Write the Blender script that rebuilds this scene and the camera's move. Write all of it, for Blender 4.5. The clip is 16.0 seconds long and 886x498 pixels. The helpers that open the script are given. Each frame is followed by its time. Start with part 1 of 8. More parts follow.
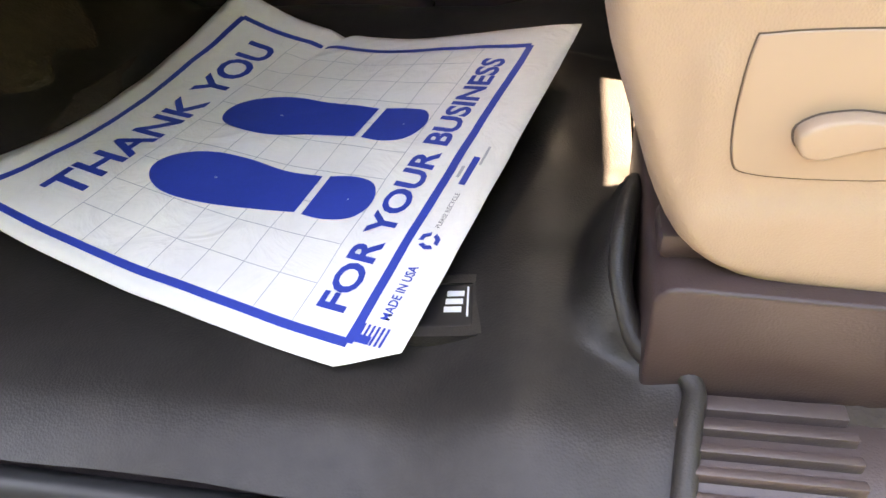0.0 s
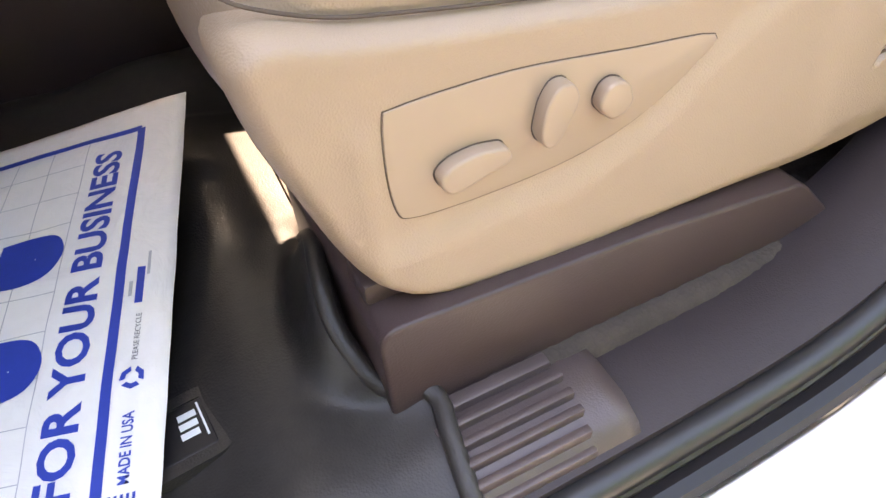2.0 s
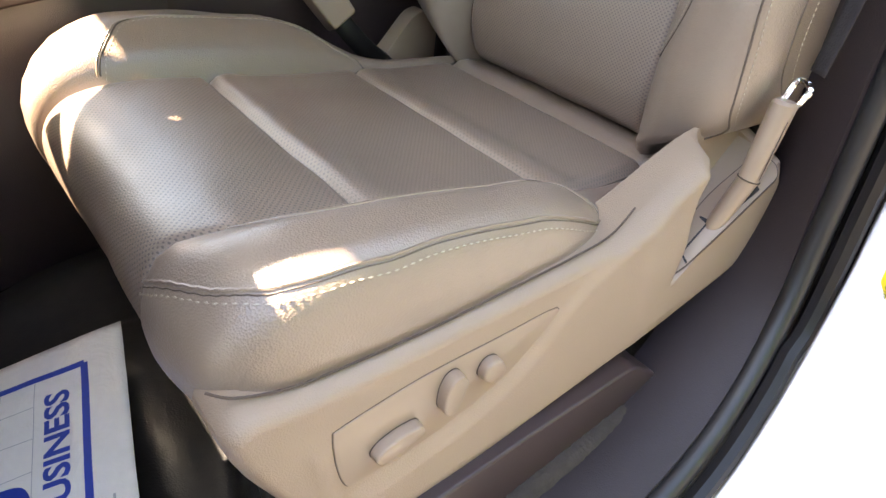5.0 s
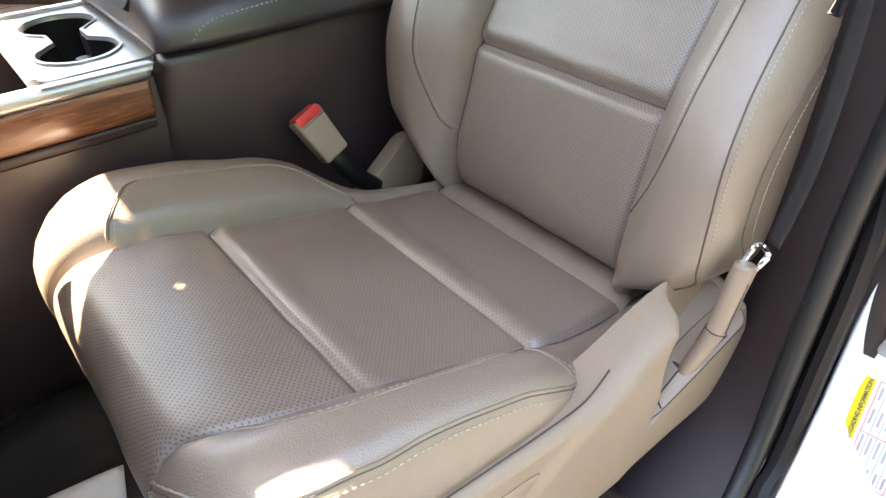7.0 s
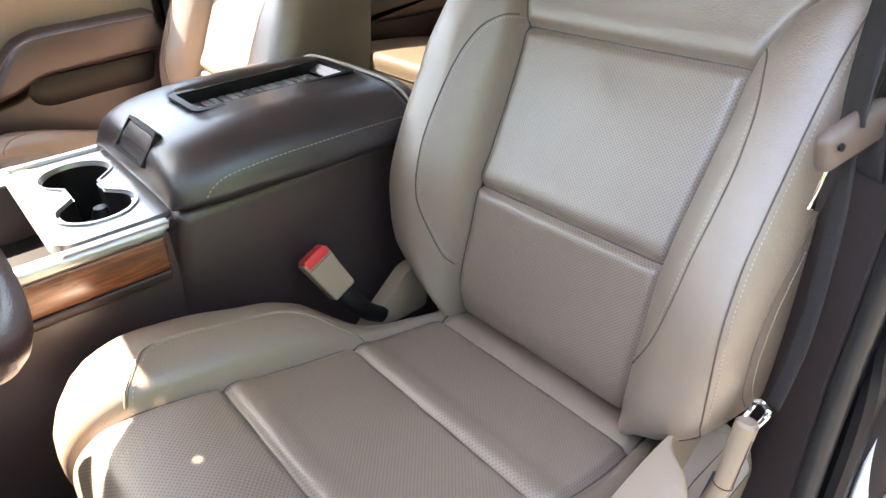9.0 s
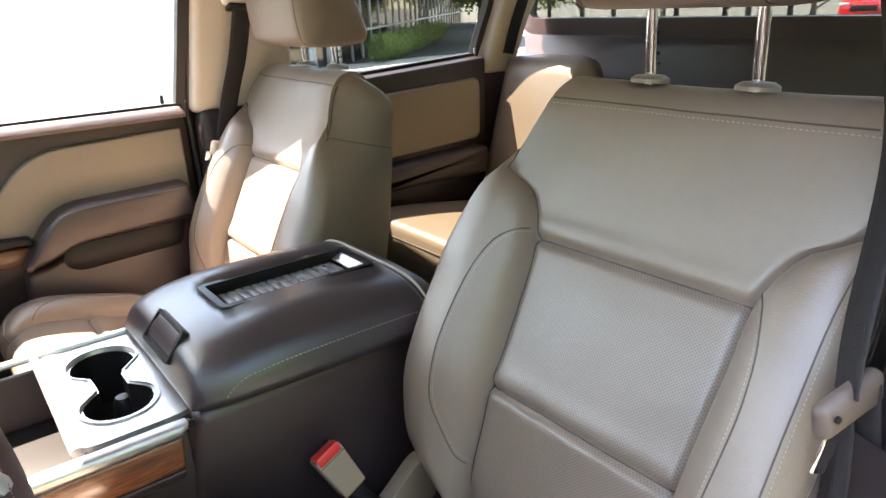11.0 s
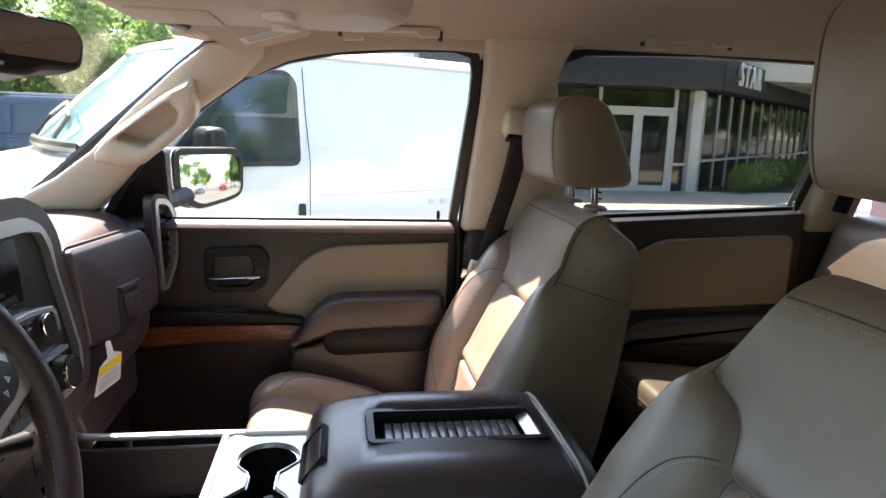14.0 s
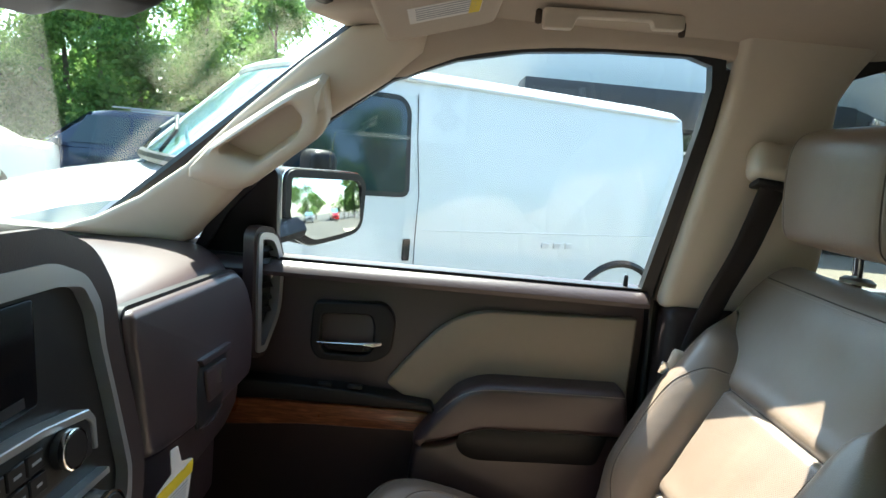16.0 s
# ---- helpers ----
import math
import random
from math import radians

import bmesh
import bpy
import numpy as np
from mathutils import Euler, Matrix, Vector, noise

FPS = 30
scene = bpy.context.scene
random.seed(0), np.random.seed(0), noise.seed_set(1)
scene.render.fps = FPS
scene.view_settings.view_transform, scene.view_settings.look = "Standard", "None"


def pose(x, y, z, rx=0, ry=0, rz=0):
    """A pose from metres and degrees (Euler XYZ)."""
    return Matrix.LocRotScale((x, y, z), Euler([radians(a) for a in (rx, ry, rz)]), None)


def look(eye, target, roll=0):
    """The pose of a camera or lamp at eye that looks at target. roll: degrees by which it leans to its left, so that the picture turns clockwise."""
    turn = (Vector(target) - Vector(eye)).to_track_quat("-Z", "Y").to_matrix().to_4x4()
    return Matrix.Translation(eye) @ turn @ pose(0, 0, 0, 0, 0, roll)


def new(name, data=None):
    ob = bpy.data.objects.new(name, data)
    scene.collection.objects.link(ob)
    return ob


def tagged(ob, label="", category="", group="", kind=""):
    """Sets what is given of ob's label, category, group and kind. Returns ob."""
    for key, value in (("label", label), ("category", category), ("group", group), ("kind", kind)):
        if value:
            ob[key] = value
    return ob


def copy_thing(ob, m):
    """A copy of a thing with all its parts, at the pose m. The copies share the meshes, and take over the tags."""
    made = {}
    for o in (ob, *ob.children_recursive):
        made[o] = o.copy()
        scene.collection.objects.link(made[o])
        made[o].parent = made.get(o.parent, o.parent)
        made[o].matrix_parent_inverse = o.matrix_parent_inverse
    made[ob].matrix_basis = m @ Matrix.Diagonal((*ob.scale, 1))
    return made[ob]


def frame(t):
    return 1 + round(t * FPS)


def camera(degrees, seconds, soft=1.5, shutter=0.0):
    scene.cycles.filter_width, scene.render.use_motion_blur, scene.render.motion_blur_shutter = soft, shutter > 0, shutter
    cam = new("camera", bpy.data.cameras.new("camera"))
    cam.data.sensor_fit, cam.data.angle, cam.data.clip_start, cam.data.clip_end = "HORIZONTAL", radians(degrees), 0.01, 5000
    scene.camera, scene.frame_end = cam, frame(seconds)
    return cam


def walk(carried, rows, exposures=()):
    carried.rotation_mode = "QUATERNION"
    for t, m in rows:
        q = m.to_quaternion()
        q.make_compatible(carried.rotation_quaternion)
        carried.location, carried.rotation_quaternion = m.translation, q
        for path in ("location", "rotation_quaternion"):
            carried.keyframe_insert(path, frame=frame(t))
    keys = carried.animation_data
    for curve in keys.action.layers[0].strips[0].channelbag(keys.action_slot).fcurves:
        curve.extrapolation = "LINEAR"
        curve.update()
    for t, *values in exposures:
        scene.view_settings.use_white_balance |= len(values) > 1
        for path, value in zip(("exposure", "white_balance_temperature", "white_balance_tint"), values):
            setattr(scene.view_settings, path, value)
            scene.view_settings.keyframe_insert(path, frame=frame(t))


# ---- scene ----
from mathutils import geometry

cam = camera(67.7, 16.0)
PATH = [
    (0, (0.047, -0.947, 0.995), (-0.323, 0.533, -0.297), -6.8),
    (0.5, (0.04, -0.936, 1.002), (-0.053, 0.577, -0.303), -8.1),
    (1, (0.04, -0.926, 1.004), (0.209, 0.568, -0.315), -8.3),
    (1.5, (0.037, -0.927, 1.019), (0.446, 0.487, -0.336), -7.0),
    (2, (0.034, -0.928, 1.034), (0.621, 0.411, -0.331), -4.9),
    (2.5, (0.035, -0.931, 1.056), (0.738, 0.36, -0.3), -3.1),
    (3, (0.034, -0.928, 1.084), (0.8, 0.346, -0.254), -3.2),
    (3.5, (0.032, -0.925, 1.117), (0.845, 0.327, -0.215), -3.2),
    (4, (0.028, -0.922, 1.152), (0.886, 0.309, -0.171), -2.8),
    (4.2, (0.027, -0.924, 1.166), (0.907, 0.297, -0.151), -2.6),
    (6.3, (0.047, -0.903, 1.285), (1.001, 0.357, 0.06), -2.1),
    (6.5, (0.051, -0.902, 1.296), (1.012, 0.361, 0.079), -2.2),
    (7, (0.057, -0.898, 1.319), (1.047, 0.373, 0.134), -2.0),
    (7.5, (0.064, -0.89, 1.348), (1.07, 0.387, 0.184), -2.1),
    (8, (0.069, -0.882, 1.38), (1.084, 0.404, 0.233), -2.7),
    (8.5, (0.072, -0.874, 1.401), (1.105, 0.433, 0.294), -3.3),
    (9, (0.075, -0.868, 1.415), (1.136, 0.471, 0.375), -3.4),
    (9.2, (0.073, -0.866, 1.421), (1.157, 0.483, 0.419), -2.9),
    (11.3, (0.091, -0.857, 1.535), (1.242, 0.642, 0.88), -2.2),
    (11.5, (0.096, -0.857, 1.546), (1.245, 0.657, 0.923), -2.1),
    (12, (0.113, -0.866, 1.578), (1.24, 0.696, 1.038), -1.8),
    (12.5, (0.122, -0.879, 1.587), (1.205, 0.736, 1.119), -0.1),
    (13, (0.155, -0.877, 1.578), (1.091, 0.838, 1.15), 1.3),
    (13.5, (0.236, -0.85, 1.572), (0.883, 0.999, 1.167), 1.7),
    (14, (0.313, -0.831, 1.552), (0.612, 1.11, 1.177), 1.9),
    (14.5, (0.335, -0.811, 1.547), (0.416, 1.153, 1.183), 1.7),
    (15, (0.324, -0.7, 1.527), (0.342, 1.273, 1.2), 1.5),
    (15.5, (0.276, -0.56, 1.512), (0.324, 1.416, 1.212), 2.9),
    (16, (0.182, -0.398, 1.523), (0.23, 1.581, 1.241), 5.4),
]
EXPOSURES = [(0.0, 4.67, 10400, 20), (2.0, 4.42, 9500, 21), (4.0, 4.06, 8900, 19), (7.0, 4.20, 8300, 14), (9.0, 4.35, 8100, 15), (11.5, 4.07, 7800, 14), (12.0, 3.87, 7600, 16), (12.5, 3.28, 7400, 16), (13.0, 3.12, 7200, 16), (14.0, 3.0, 7150, 15), (15.0, 2.98, 7150, 12), (15.5, 2.92, 7200, 8), (16.0, 2.58, 6400, -3)]
walk(cam, [(t, look(eye, target, roll)) for t, eye, target, roll in PATH], EXPOSURES)

# ---------------------------------------------------------------- daylight
SUN = Vector((-0.266, 0.575, 1.0)).normalized()  # towards the sun: ahead of the truck, over the passenger side
sky_world = bpy.data.worlds.new("sky")
scene.world = sky_world
sky_world.use_nodes = True
sky = sky_world.node_tree.nodes.new("ShaderNodeTexSky")
sky.sky_type, sky.sun_disc = "NISHITA", False
sky.sun_elevation, sky.sun_rotation = math.asin(SUN.z), math.atan2(SUN.x, SUN.y)
sky_world.node_tree.links.new(sky.outputs[0], sky_world.node_tree.nodes["Background"].inputs["Color"])
sky_world.node_tree.nodes["Background"].inputs["Strength"].default_value = 0.13
sun = new("sun", bpy.data.lights.new("sun", "SUN"))
sun.data.energy, sun.data.angle, sun.data.color = 4.5, radians(0.53), (1.0, 0.95, 0.88)
sun.rotation_euler = SUN.to_track_quat("Z", "Y").to_euler()


# ---------------------------------------------------------------- materials
def mat(name, colour, rough=0.5, metal=0.0, var=0.12, scale=6.0, bump=0.0, bump_scale=300.0, spec=0.5, coat=0.0, tint=None, crease=0.0):
    """Principled surface with slow and fine colour variation and a fine relief."""
    m = bpy.data.materials.new(name)
    m.use_nodes = True
    n, l = m.node_tree.nodes, m.node_tree.links
    b = n["Principled BSDF"]
    co = n.new("ShaderNodeTexCoord")
    slow = n.new("ShaderNodeTexNoise")
    slow.inputs["Scale"].default_value, slow.inputs["Detail"].default_value = scale, 6
    fine = n.new("ShaderNodeTexNoise")
    fine.inputs["Scale"].default_value, fine.inputs["Detail"].default_value = scale * 14, 3
    l.new(co.outputs["Object"], slow.inputs["Vector"])
    l.new(co.outputs["Object"], fine.inputs["Vector"])
    add = n.new("ShaderNodeMath")
    add.operation = "MULTIPLY_ADD"
    l.new(fine.outputs["Fac"], add.inputs[0])
    add.inputs[1].default_value = 0.4
    l.new(slow.outputs["Fac"], add.inputs[2])
    ramp = n.new("ShaderNodeMapRange")
    ramp.inputs["From Min"].default_value, ramp.inputs["From Max"].default_value = 0.4, 1.0
    l.new(add.outputs[0], ramp.inputs["Value"])
    mix = n.new("ShaderNodeMix")
    mix.data_type = "RGBA"
    c2 = tint or colour
    mix.inputs["A"].default_value = (*[c * (1 - var) for c in colour], 1)
    mix.inputs["B"].default_value = (*[min(1, c * (1 + var)) for c in c2], 1)
    l.new(ramp.outputs[0], mix.inputs["Factor"])
    l.new(mix.outputs["Result"], b.inputs["Base Color"])
    rr = n.new("ShaderNodeMapRange")
    rr.inputs["To Min"].default_value, rr.inputs["To Max"].default_value = max(0, rough - 0.06), min(1, rough + 0.06)
    l.new(slow.outputs["Fac"], rr.inputs["Value"])
    l.new(rr.outputs[0], b.inputs["Roughness"])
    b.inputs["Metallic"].default_value = metal
    b.inputs["Specular IOR Level"].default_value = spec
    b.inputs["Coat Weight"].default_value = coat
    b.inputs["Coat Roughness"].default_value = 0.04 if rough < 0.3 else 0.30
    if bump:
        v = n.new("ShaderNodeTexVoronoi")
        v.inputs["Scale"].default_value = bump_scale
        l.new(co.outputs["Object"], v.inputs["Vector"])
        bp = n.new("ShaderNodeBump")
        bp.inputs["Strength"].default_value, bp.inputs["Distance"].default_value = bump, 0.0006
        l.new(v.outputs["Distance"], bp.inputs["Height"])
        l.new(bp.outputs[0], b.inputs["Normal"])
        if crease:
            w = n.new("ShaderNodeTexNoise")
            w.inputs["Scale"].default_value, w.inputs["Detail"].default_value, w.inputs["Distortion"].default_value = 17, 5, 1.6
            l.new(co.outputs["Object"], w.inputs["Vector"])
            wb = n.new("ShaderNodeBump")
            wb.inputs["Strength"].default_value, wb.inputs["Distance"].default_value = crease, 0.006
            l.new(w.outputs["Fac"], wb.inputs["Height"])
            l.new(wb.outputs[0], bp.inputs["Normal"])
    return m


def perforated(name, base, hole=0.27, pitch=0.0034, shade=(0.085, 0.066, 0.052)):
    """A copy of a leather with rows of small punched holes."""
    m = base.copy()
    m.name = name
    n, l = m.node_tree.nodes, m.node_tree.links
    b = n["Principled BSDF"]
    old = b.inputs["Base Color"].links[0].from_socket
    co = n.new("ShaderNodeTexCoord")
    rot = n.new("ShaderNodeMapping")
    rot.inputs["Rotation"].default_value = (0, 0, radians(45))
    l.new(co.outputs["UV"], rot.inputs["Vector"])
    v = n.new("ShaderNodeTexVoronoi")
    v.voronoi_dimensions = "2D"
    v.inputs["Scale"].default_value, v.inputs["Randomness"].default_value = 1 / pitch, 0.0
    l.new(rot.outputs[0], v.inputs["Vector"])
    r = n.new("ShaderNodeMapRange")
    r.inputs["From Min"].default_value, r.inputs["From Max"].default_value = hole * 0.72, hole
    l.new(v.outputs["Distance"], r.inputs["Value"])
    mix = n.new("ShaderNodeMix")
    mix.data_type = "RGBA"
    mix.inputs["A"].default_value = (*shade, 1)
    l.new(r.outputs[0], mix.inputs["Factor"])
    l.new(old, mix.inputs["B"])
    l.new(mix.outputs["Result"], b.inputs["Base Color"])
    return m


def wood(name):
    m = mat(name, (0.30, 0.115, 0.042), 0.28, coat=0.5)
    n, l = m.node_tree.nodes, m.node_tree.links
    b = n["Principled BSDF"]
    co = n.new("ShaderNodeTexCoord")
    mp = n.new("ShaderNodeMapping")
    mp.inputs["Scale"].default_value = (9, 9, 90)
    l.new(co.outputs["Object"], mp.inputs["Vector"])
    t = n.new("ShaderNodeTexNoise")
    t.inputs["Scale"].default_value, t.inputs["Detail"].default_value, t.inputs["Distortion"].default_value = 2.2, 8, 1.2
    l.new(mp.outputs[0], t.inputs["Vector"])
    ramp = n.new("ShaderNodeValToRGB")
    e = ramp.color_ramp.elements
    e[0].position, e[0].color = 0.28, (0.10, 0.032, 0.012, 1)
    e[1].position, e[1].color = 0.72, (0.33, 0.122, 0.055, 1)
    mid = ramp.color_ramp.elements.new(0.5)
    mid.color = (0.19, 0.062, 0.027, 1)
    l.new(t.outputs["Fac"], ramp.inputs["Fac"])
    l.new(ramp.outputs["Color"], b.inputs["Base Color"])
    return m


def pane(name, tint, gloss=0.07):
    """Thin window glass: lets light through, tinted, and mirrors a little."""
    m = bpy.data.materials.new(name)
    m.use_nodes = True
    n, l = m.node_tree.nodes, m.node_tree.links
    n.remove(n["Principled BSDF"])
    t, g, mix = n.new("ShaderNodeBsdfTransparent"), n.new("ShaderNodeBsdfGlossy"), n.new("ShaderNodeMixShader")
    t.inputs["Color"].default_value = (*tint, 1)
    g.inputs["Roughness"].default_value = 0.02
    mix.inputs[0].default_value = gloss
    l.new(t.outputs[0], mix.inputs[1])
    l.new(g.outputs[0], mix.inputs[2])
    l.new(mix.outputs[0], n["Material Output"].inputs["Surface"])
    return m


LEATHER = mat("taupe leather", (0.240, 0.176, 0.134), 0.36, var=0.09, scale=5, bump=0.42, bump_scale=720, spec=0.85, coat=0.30, crease=0.10)
PERF = perforated("perforated taupe leather", LEATHER)
PERF_FINE = perforated("finely perforated taupe leather", LEATHER, 0.30, 0.0030, (0.135, 0.100, 0.080))
TRIM = mat("tan moulded plastic", (0.30, 0.215, 0.155), 0.46, var=0.04, scale=4, bump=0.35, bump_scale=900)
SWITCH = mat("tan smooth plastic", (0.30, 0.215, 0.155), 0.40, var=0.03)
GAPTAN = mat("shaded tan plastic joint", (0.075, 0.052, 0.040), 0.8, var=0.1)
SEAM = mat("brown seam thread", (0.105, 0.080, 0.064), 0.7, var=0.2, scale=60)
STITCH = mat("cream thread", (0.46, 0.40, 0.32), 0.8, var=0.1, scale=200)
COCOA = mat("cocoa soft plastic", (0.045, 0.0285, 0.0300), 0.36, var=0.12, scale=5, bump=0.3, bump_scale=800, spec=0.75)
COCOA_HARD = mat("cocoa hard plastic", (0.046, 0.029, 0.028), 0.38, var=0.14, scale=4, bump=0.22, bump_scale=700, spec=0.36)
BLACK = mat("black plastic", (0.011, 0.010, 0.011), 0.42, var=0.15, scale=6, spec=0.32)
RUBBER = mat("black rubber", (0.016, 0.016, 0.017), 0.42, var=0.2, scale=5)
LIDHIDE = mat("smooth cocoa armrest hide", (0.038, 0.030, 0.034), 0.30, var=0.10, scale=5, bump=0.30, bump_scale=600, spec=0.80)
PILLARDARK = mat("dark cocoa pillar plastic", (0.030, 0.0215, 0.0220), 0.50, var=0.14, scale=4, bump=0.25, bump_scale=700, spec=0.28)
SILL = mat("cocoa sill plastic", (0.068, 0.048, 0.045), 0.34, var=0.14, scale=4, bump=0.20, bump_scale=700, spec=0.42)
MATRUB = mat("black moulded rubber", (0.013, 0.0115, 0.0115), 0.46, var=0.40, scale=6, bump=0.28, bump_scale=620, tint=(0.025, 0.021, 0.019), spec=0.40)
CARPET = mat("brown carpet", (0.040, 0.029, 0.023), 0.95, var=0.35, scale=60, bump=1.0, bump_scale=260)
CLOTH = mat("tan headliner cloth", (0.465, 0.392, 0.320), 0.9, var=0.04, scale=4, bump=0.4, bump_scale=900)
CREAM = mat("tan pillar plastic", (0.60, 0.515, 0.425), 0.55, var=0.04, scale=4, bump=0.3, bump_scale=900)
DOORTAN = mat("tan door upholstery", (0.29, 0.228, 0.170), 0.55, var=0.06, scale=5, bump=0.4, bump_scale=700)
CHROME = mat("chrome", (0.80, 0.80, 0.80), 0.10, 1.0, var=0.02)
SATIN = mat("satin silver paint", (0.50, 0.50, 0.50), 0.34, 0.75, var=0.03)
WHITE = mat("white car paint", (0.80, 0.80, 0.80), 0.25, var=0.02, scale=1, coat=0.6)
PAPER = mat("white paper", (0.70, 0.67, 0.645), 0.75, var=0.09, scale=7, bump=0.5, bump_scale=55, crease=0.65)
BLUE = mat("blue print", (0.006, 0.038, 0.30), 0.6, var=0.12, scale=18)
GREYINK = mat("grey print", (0.36, 0.36, 0.38), 0.7, var=0.2, scale=40)
YELLOW = mat("yellow print", (0.80, 0.60, 0.02), 0.6, var=0.04)
INK = mat("dark print", (0.05, 0.05, 0.06), 0.6)
SILVERINK = mat("silver print", (0.62, 0.63, 0.65), 0.4)
RED = mat("red button", (0.72, 0.03, 0.03), 0.35, var=0.05)
WEB = mat("dark belt webbing", (0.016, 0.012, 0.013), 0.75, var=0.2, scale=30, bump=0.5, bump_scale=500)
WOOD = wood("glossy burl wood trim")
SCREEN = mat("dark display", (0.006, 0.006, 0.008), 0.20, var=0.05, spec=0.10)
GLASS = pane("clear glass", (0.93, 0.96, 0.95), 0.06)
REARGLASS = pane("grey tinted rear glass", (0.42, 0.45, 0.44), 0.06)
SHIELDGLASS = pane("green tinted windshield glass", (0.90, 0.94, 0.90), 0.06)
TINTED = pane("privacy glass", (0.47, 0.49, 0.48), 0.02)
DIM_MIRROR = mat("dimmed mirror", (0.26, 0.24, 0.24), 0.02, 1.0, var=0.0)
MIRROR = mat("mirror", (0.88, 0.90, 0.90), 0.015, 1.0, var=0.0)


# ---------------------------------------------------------------- building tools
def thing(name, label, category, at=(0, 0, 0), group="", kind=""):
    e = new(name)
    e.location = at
    e.empty_display_size = 0.05
    return tagged(e, label, category, group, kind)


def origin(ob):
    """Where a thing or part has its origin (parts are held in place by their parent inverse)."""
    return ob.location.copy()


def part(name, bm, material, parent=None, label="", smooth=40, at=None):
    """One mesh object out of a bmesh in world places; closed, smooth by angle, under its thing."""
    bmesh.ops.remove_doubles(bm, verts=bm.verts, dist=1e-6)
    bmesh.ops.recalc_face_normals(bm, faces=bm.faces)
    me = bpy.data.meshes.new(name)
    base = Vector(at) if at else Vector((0, 0, 0))
    for v in bm.verts:
        v.co -= base
    bm.to_mesh(me)
    bm.free()
    me.materials.append(material)
    if smooth:
        me.shade_smooth()
        me.set_sharp_from_angle(angle=radians(smooth))
    ob = new(name, me)
    if parent:
        ob.parent = parent
        ob.matrix_parent_inverse = Matrix.Translation(-origin(parent))
    if at:
        ob.location = base
    return tagged(ob, label) if label else ob


def solo(name, bm, material, label, category, group="", kind="", smooth=40, at=None):
    return tagged(part(name, bm, material, None, "", smooth, at), label, category, group, kind)


def lerp(a, b, t):
    return a + (b - a) * t


def curve1(xs, ys):
    """A smooth function through points (monotone cubic)."""
    xs, ys = np.array(xs, float), np.array(ys, float)
    d = np.diff(ys) / np.diff(xs)
    m = np.r_[d[0], [0 if a * b <= 0 else 2 * a * b / (a + b) for a, b in zip(d, d[1:])], d[-1]]

    def f(x):
        i = int(np.clip(np.searchsorted(xs, x) - 1, 0, len(xs) - 2))
        h = xs[i + 1] - xs[i]
        t = min(1.0, max(0.0, (x - xs[i]) / h))
        return (ys[i] * (1 + 2 * t) * (1 - t) ** 2 + h * m[i] * t * (1 - t) ** 2 + ys[i + 1] * t * t * (3 - 2 * t) + h * m[i + 1] * t * t * (t - 1))

    return f


def spline(pts, n=8, closed=False):
    """Catmull-Rom through points."""
    p = [Vector(q) for q in pts]
    out, k = [], len(p)
    for i in range(k if closed else k - 1):
        a, b, c, d = (p[(i + j) % k] if closed else p[min(max(i + j, 0), k - 1)] for j in (-1, 0, 1, 2))
        for s in range(n):
            t = s / n
            out.append(0.5 * ((2 * b) + (c - a) * t + (2 * a - 5 * b + 4 * c - d) * t * t + (3 * b - a - 3 * c + d) * t ** 3))
    if not closed:
        out.append(p[-1])
    return out


def fillet(pts, r, n=5):
    """A closed 2D polygon with rounded corners; r: one radius or one for each corner."""
    out, k = [], len(pts)
    for i in range(k):
        a, b, c = (Vector(pts[(i + j) % k]) for j in (-1, 0, 1))
        rr = r[i] if isinstance(r, (list, tuple)) else r
        u, v = (a - b), (c - b)
        lu, lv = u.length, v.length
        if rr <= 0 or lu < 1e-6 or lv < 1e-6:
            out.append(tuple(b))
            continue
        u, v = u / lu, v / lv
        rr = min(rr, lu * 0.48, lv * 0.48)
        p, q = b + u * rr, b + v * rr
        for s in range(n + 1):
            t = s / n
            out.append(tuple((1 - t) ** 2 * p + 2 * t * (1 - t) * b + t * t * q))
    return out


def sheet(rows, bm=None):
    """Quads over a grid of points."""
    bm = bm or bmesh.new()
    vs = [[bm.verts.new(p) for p in row] for row in rows]
    for a, b in zip(vs, vs[1:]):
        for i in range(len(a) - 1):
            try:
                bm.faces.new((a[i], a[i + 1], b[i + 1], b[i]))
            except ValueError:
                pass
    return bm


def loft(rings, bm=None, caps=True):
    """Skin over closed rings of points."""
    bm = bm or bmesh.new()
    vs = [[bm.verts.new(p) for p in r] for r in rings]
    for a, b in zip(vs, vs[1:]):
        for i in range(len(a)):
            bm.faces.new((a[i], a[(i + 1) % len(a)], b[(i + 1) % len(a)], b[i]))
    if caps:
        bm.faces.new(vs[0])
        bm.faces.new(vs[-1])
    return bm


def bevel(bm, r, seg=2, angle=30):
    es = [e for e in bm.edges if len(e.link_faces) == 2 and e.calc_face_angle(0) > radians(angle)]
    if es and r > 0:
        bmesh.ops.bevel(bm, geom=es, offset=r, segments=seg, profile=0.5, affect="EDGES", clamp_overlap=True)
    return bm


def box(lo, hi, r=0.0, seg=2):
    bm = bmesh.new()
    bmesh.ops.create_cube(bm, size=1)
    for v in bm.verts:
        v.co = Vector([lerp(a, b, c + 0.5) for a, b, c in zip(lo, hi, v.co)])
    return bevel(bm, r, seg)


def block(m, size, r=0.0, seg=2):
    """A rounded box of that size at a pose."""
    bm = box([-s / 2 for s in size], [s / 2 for s in size], r, seg)
    bm.transform(m)
    return bm


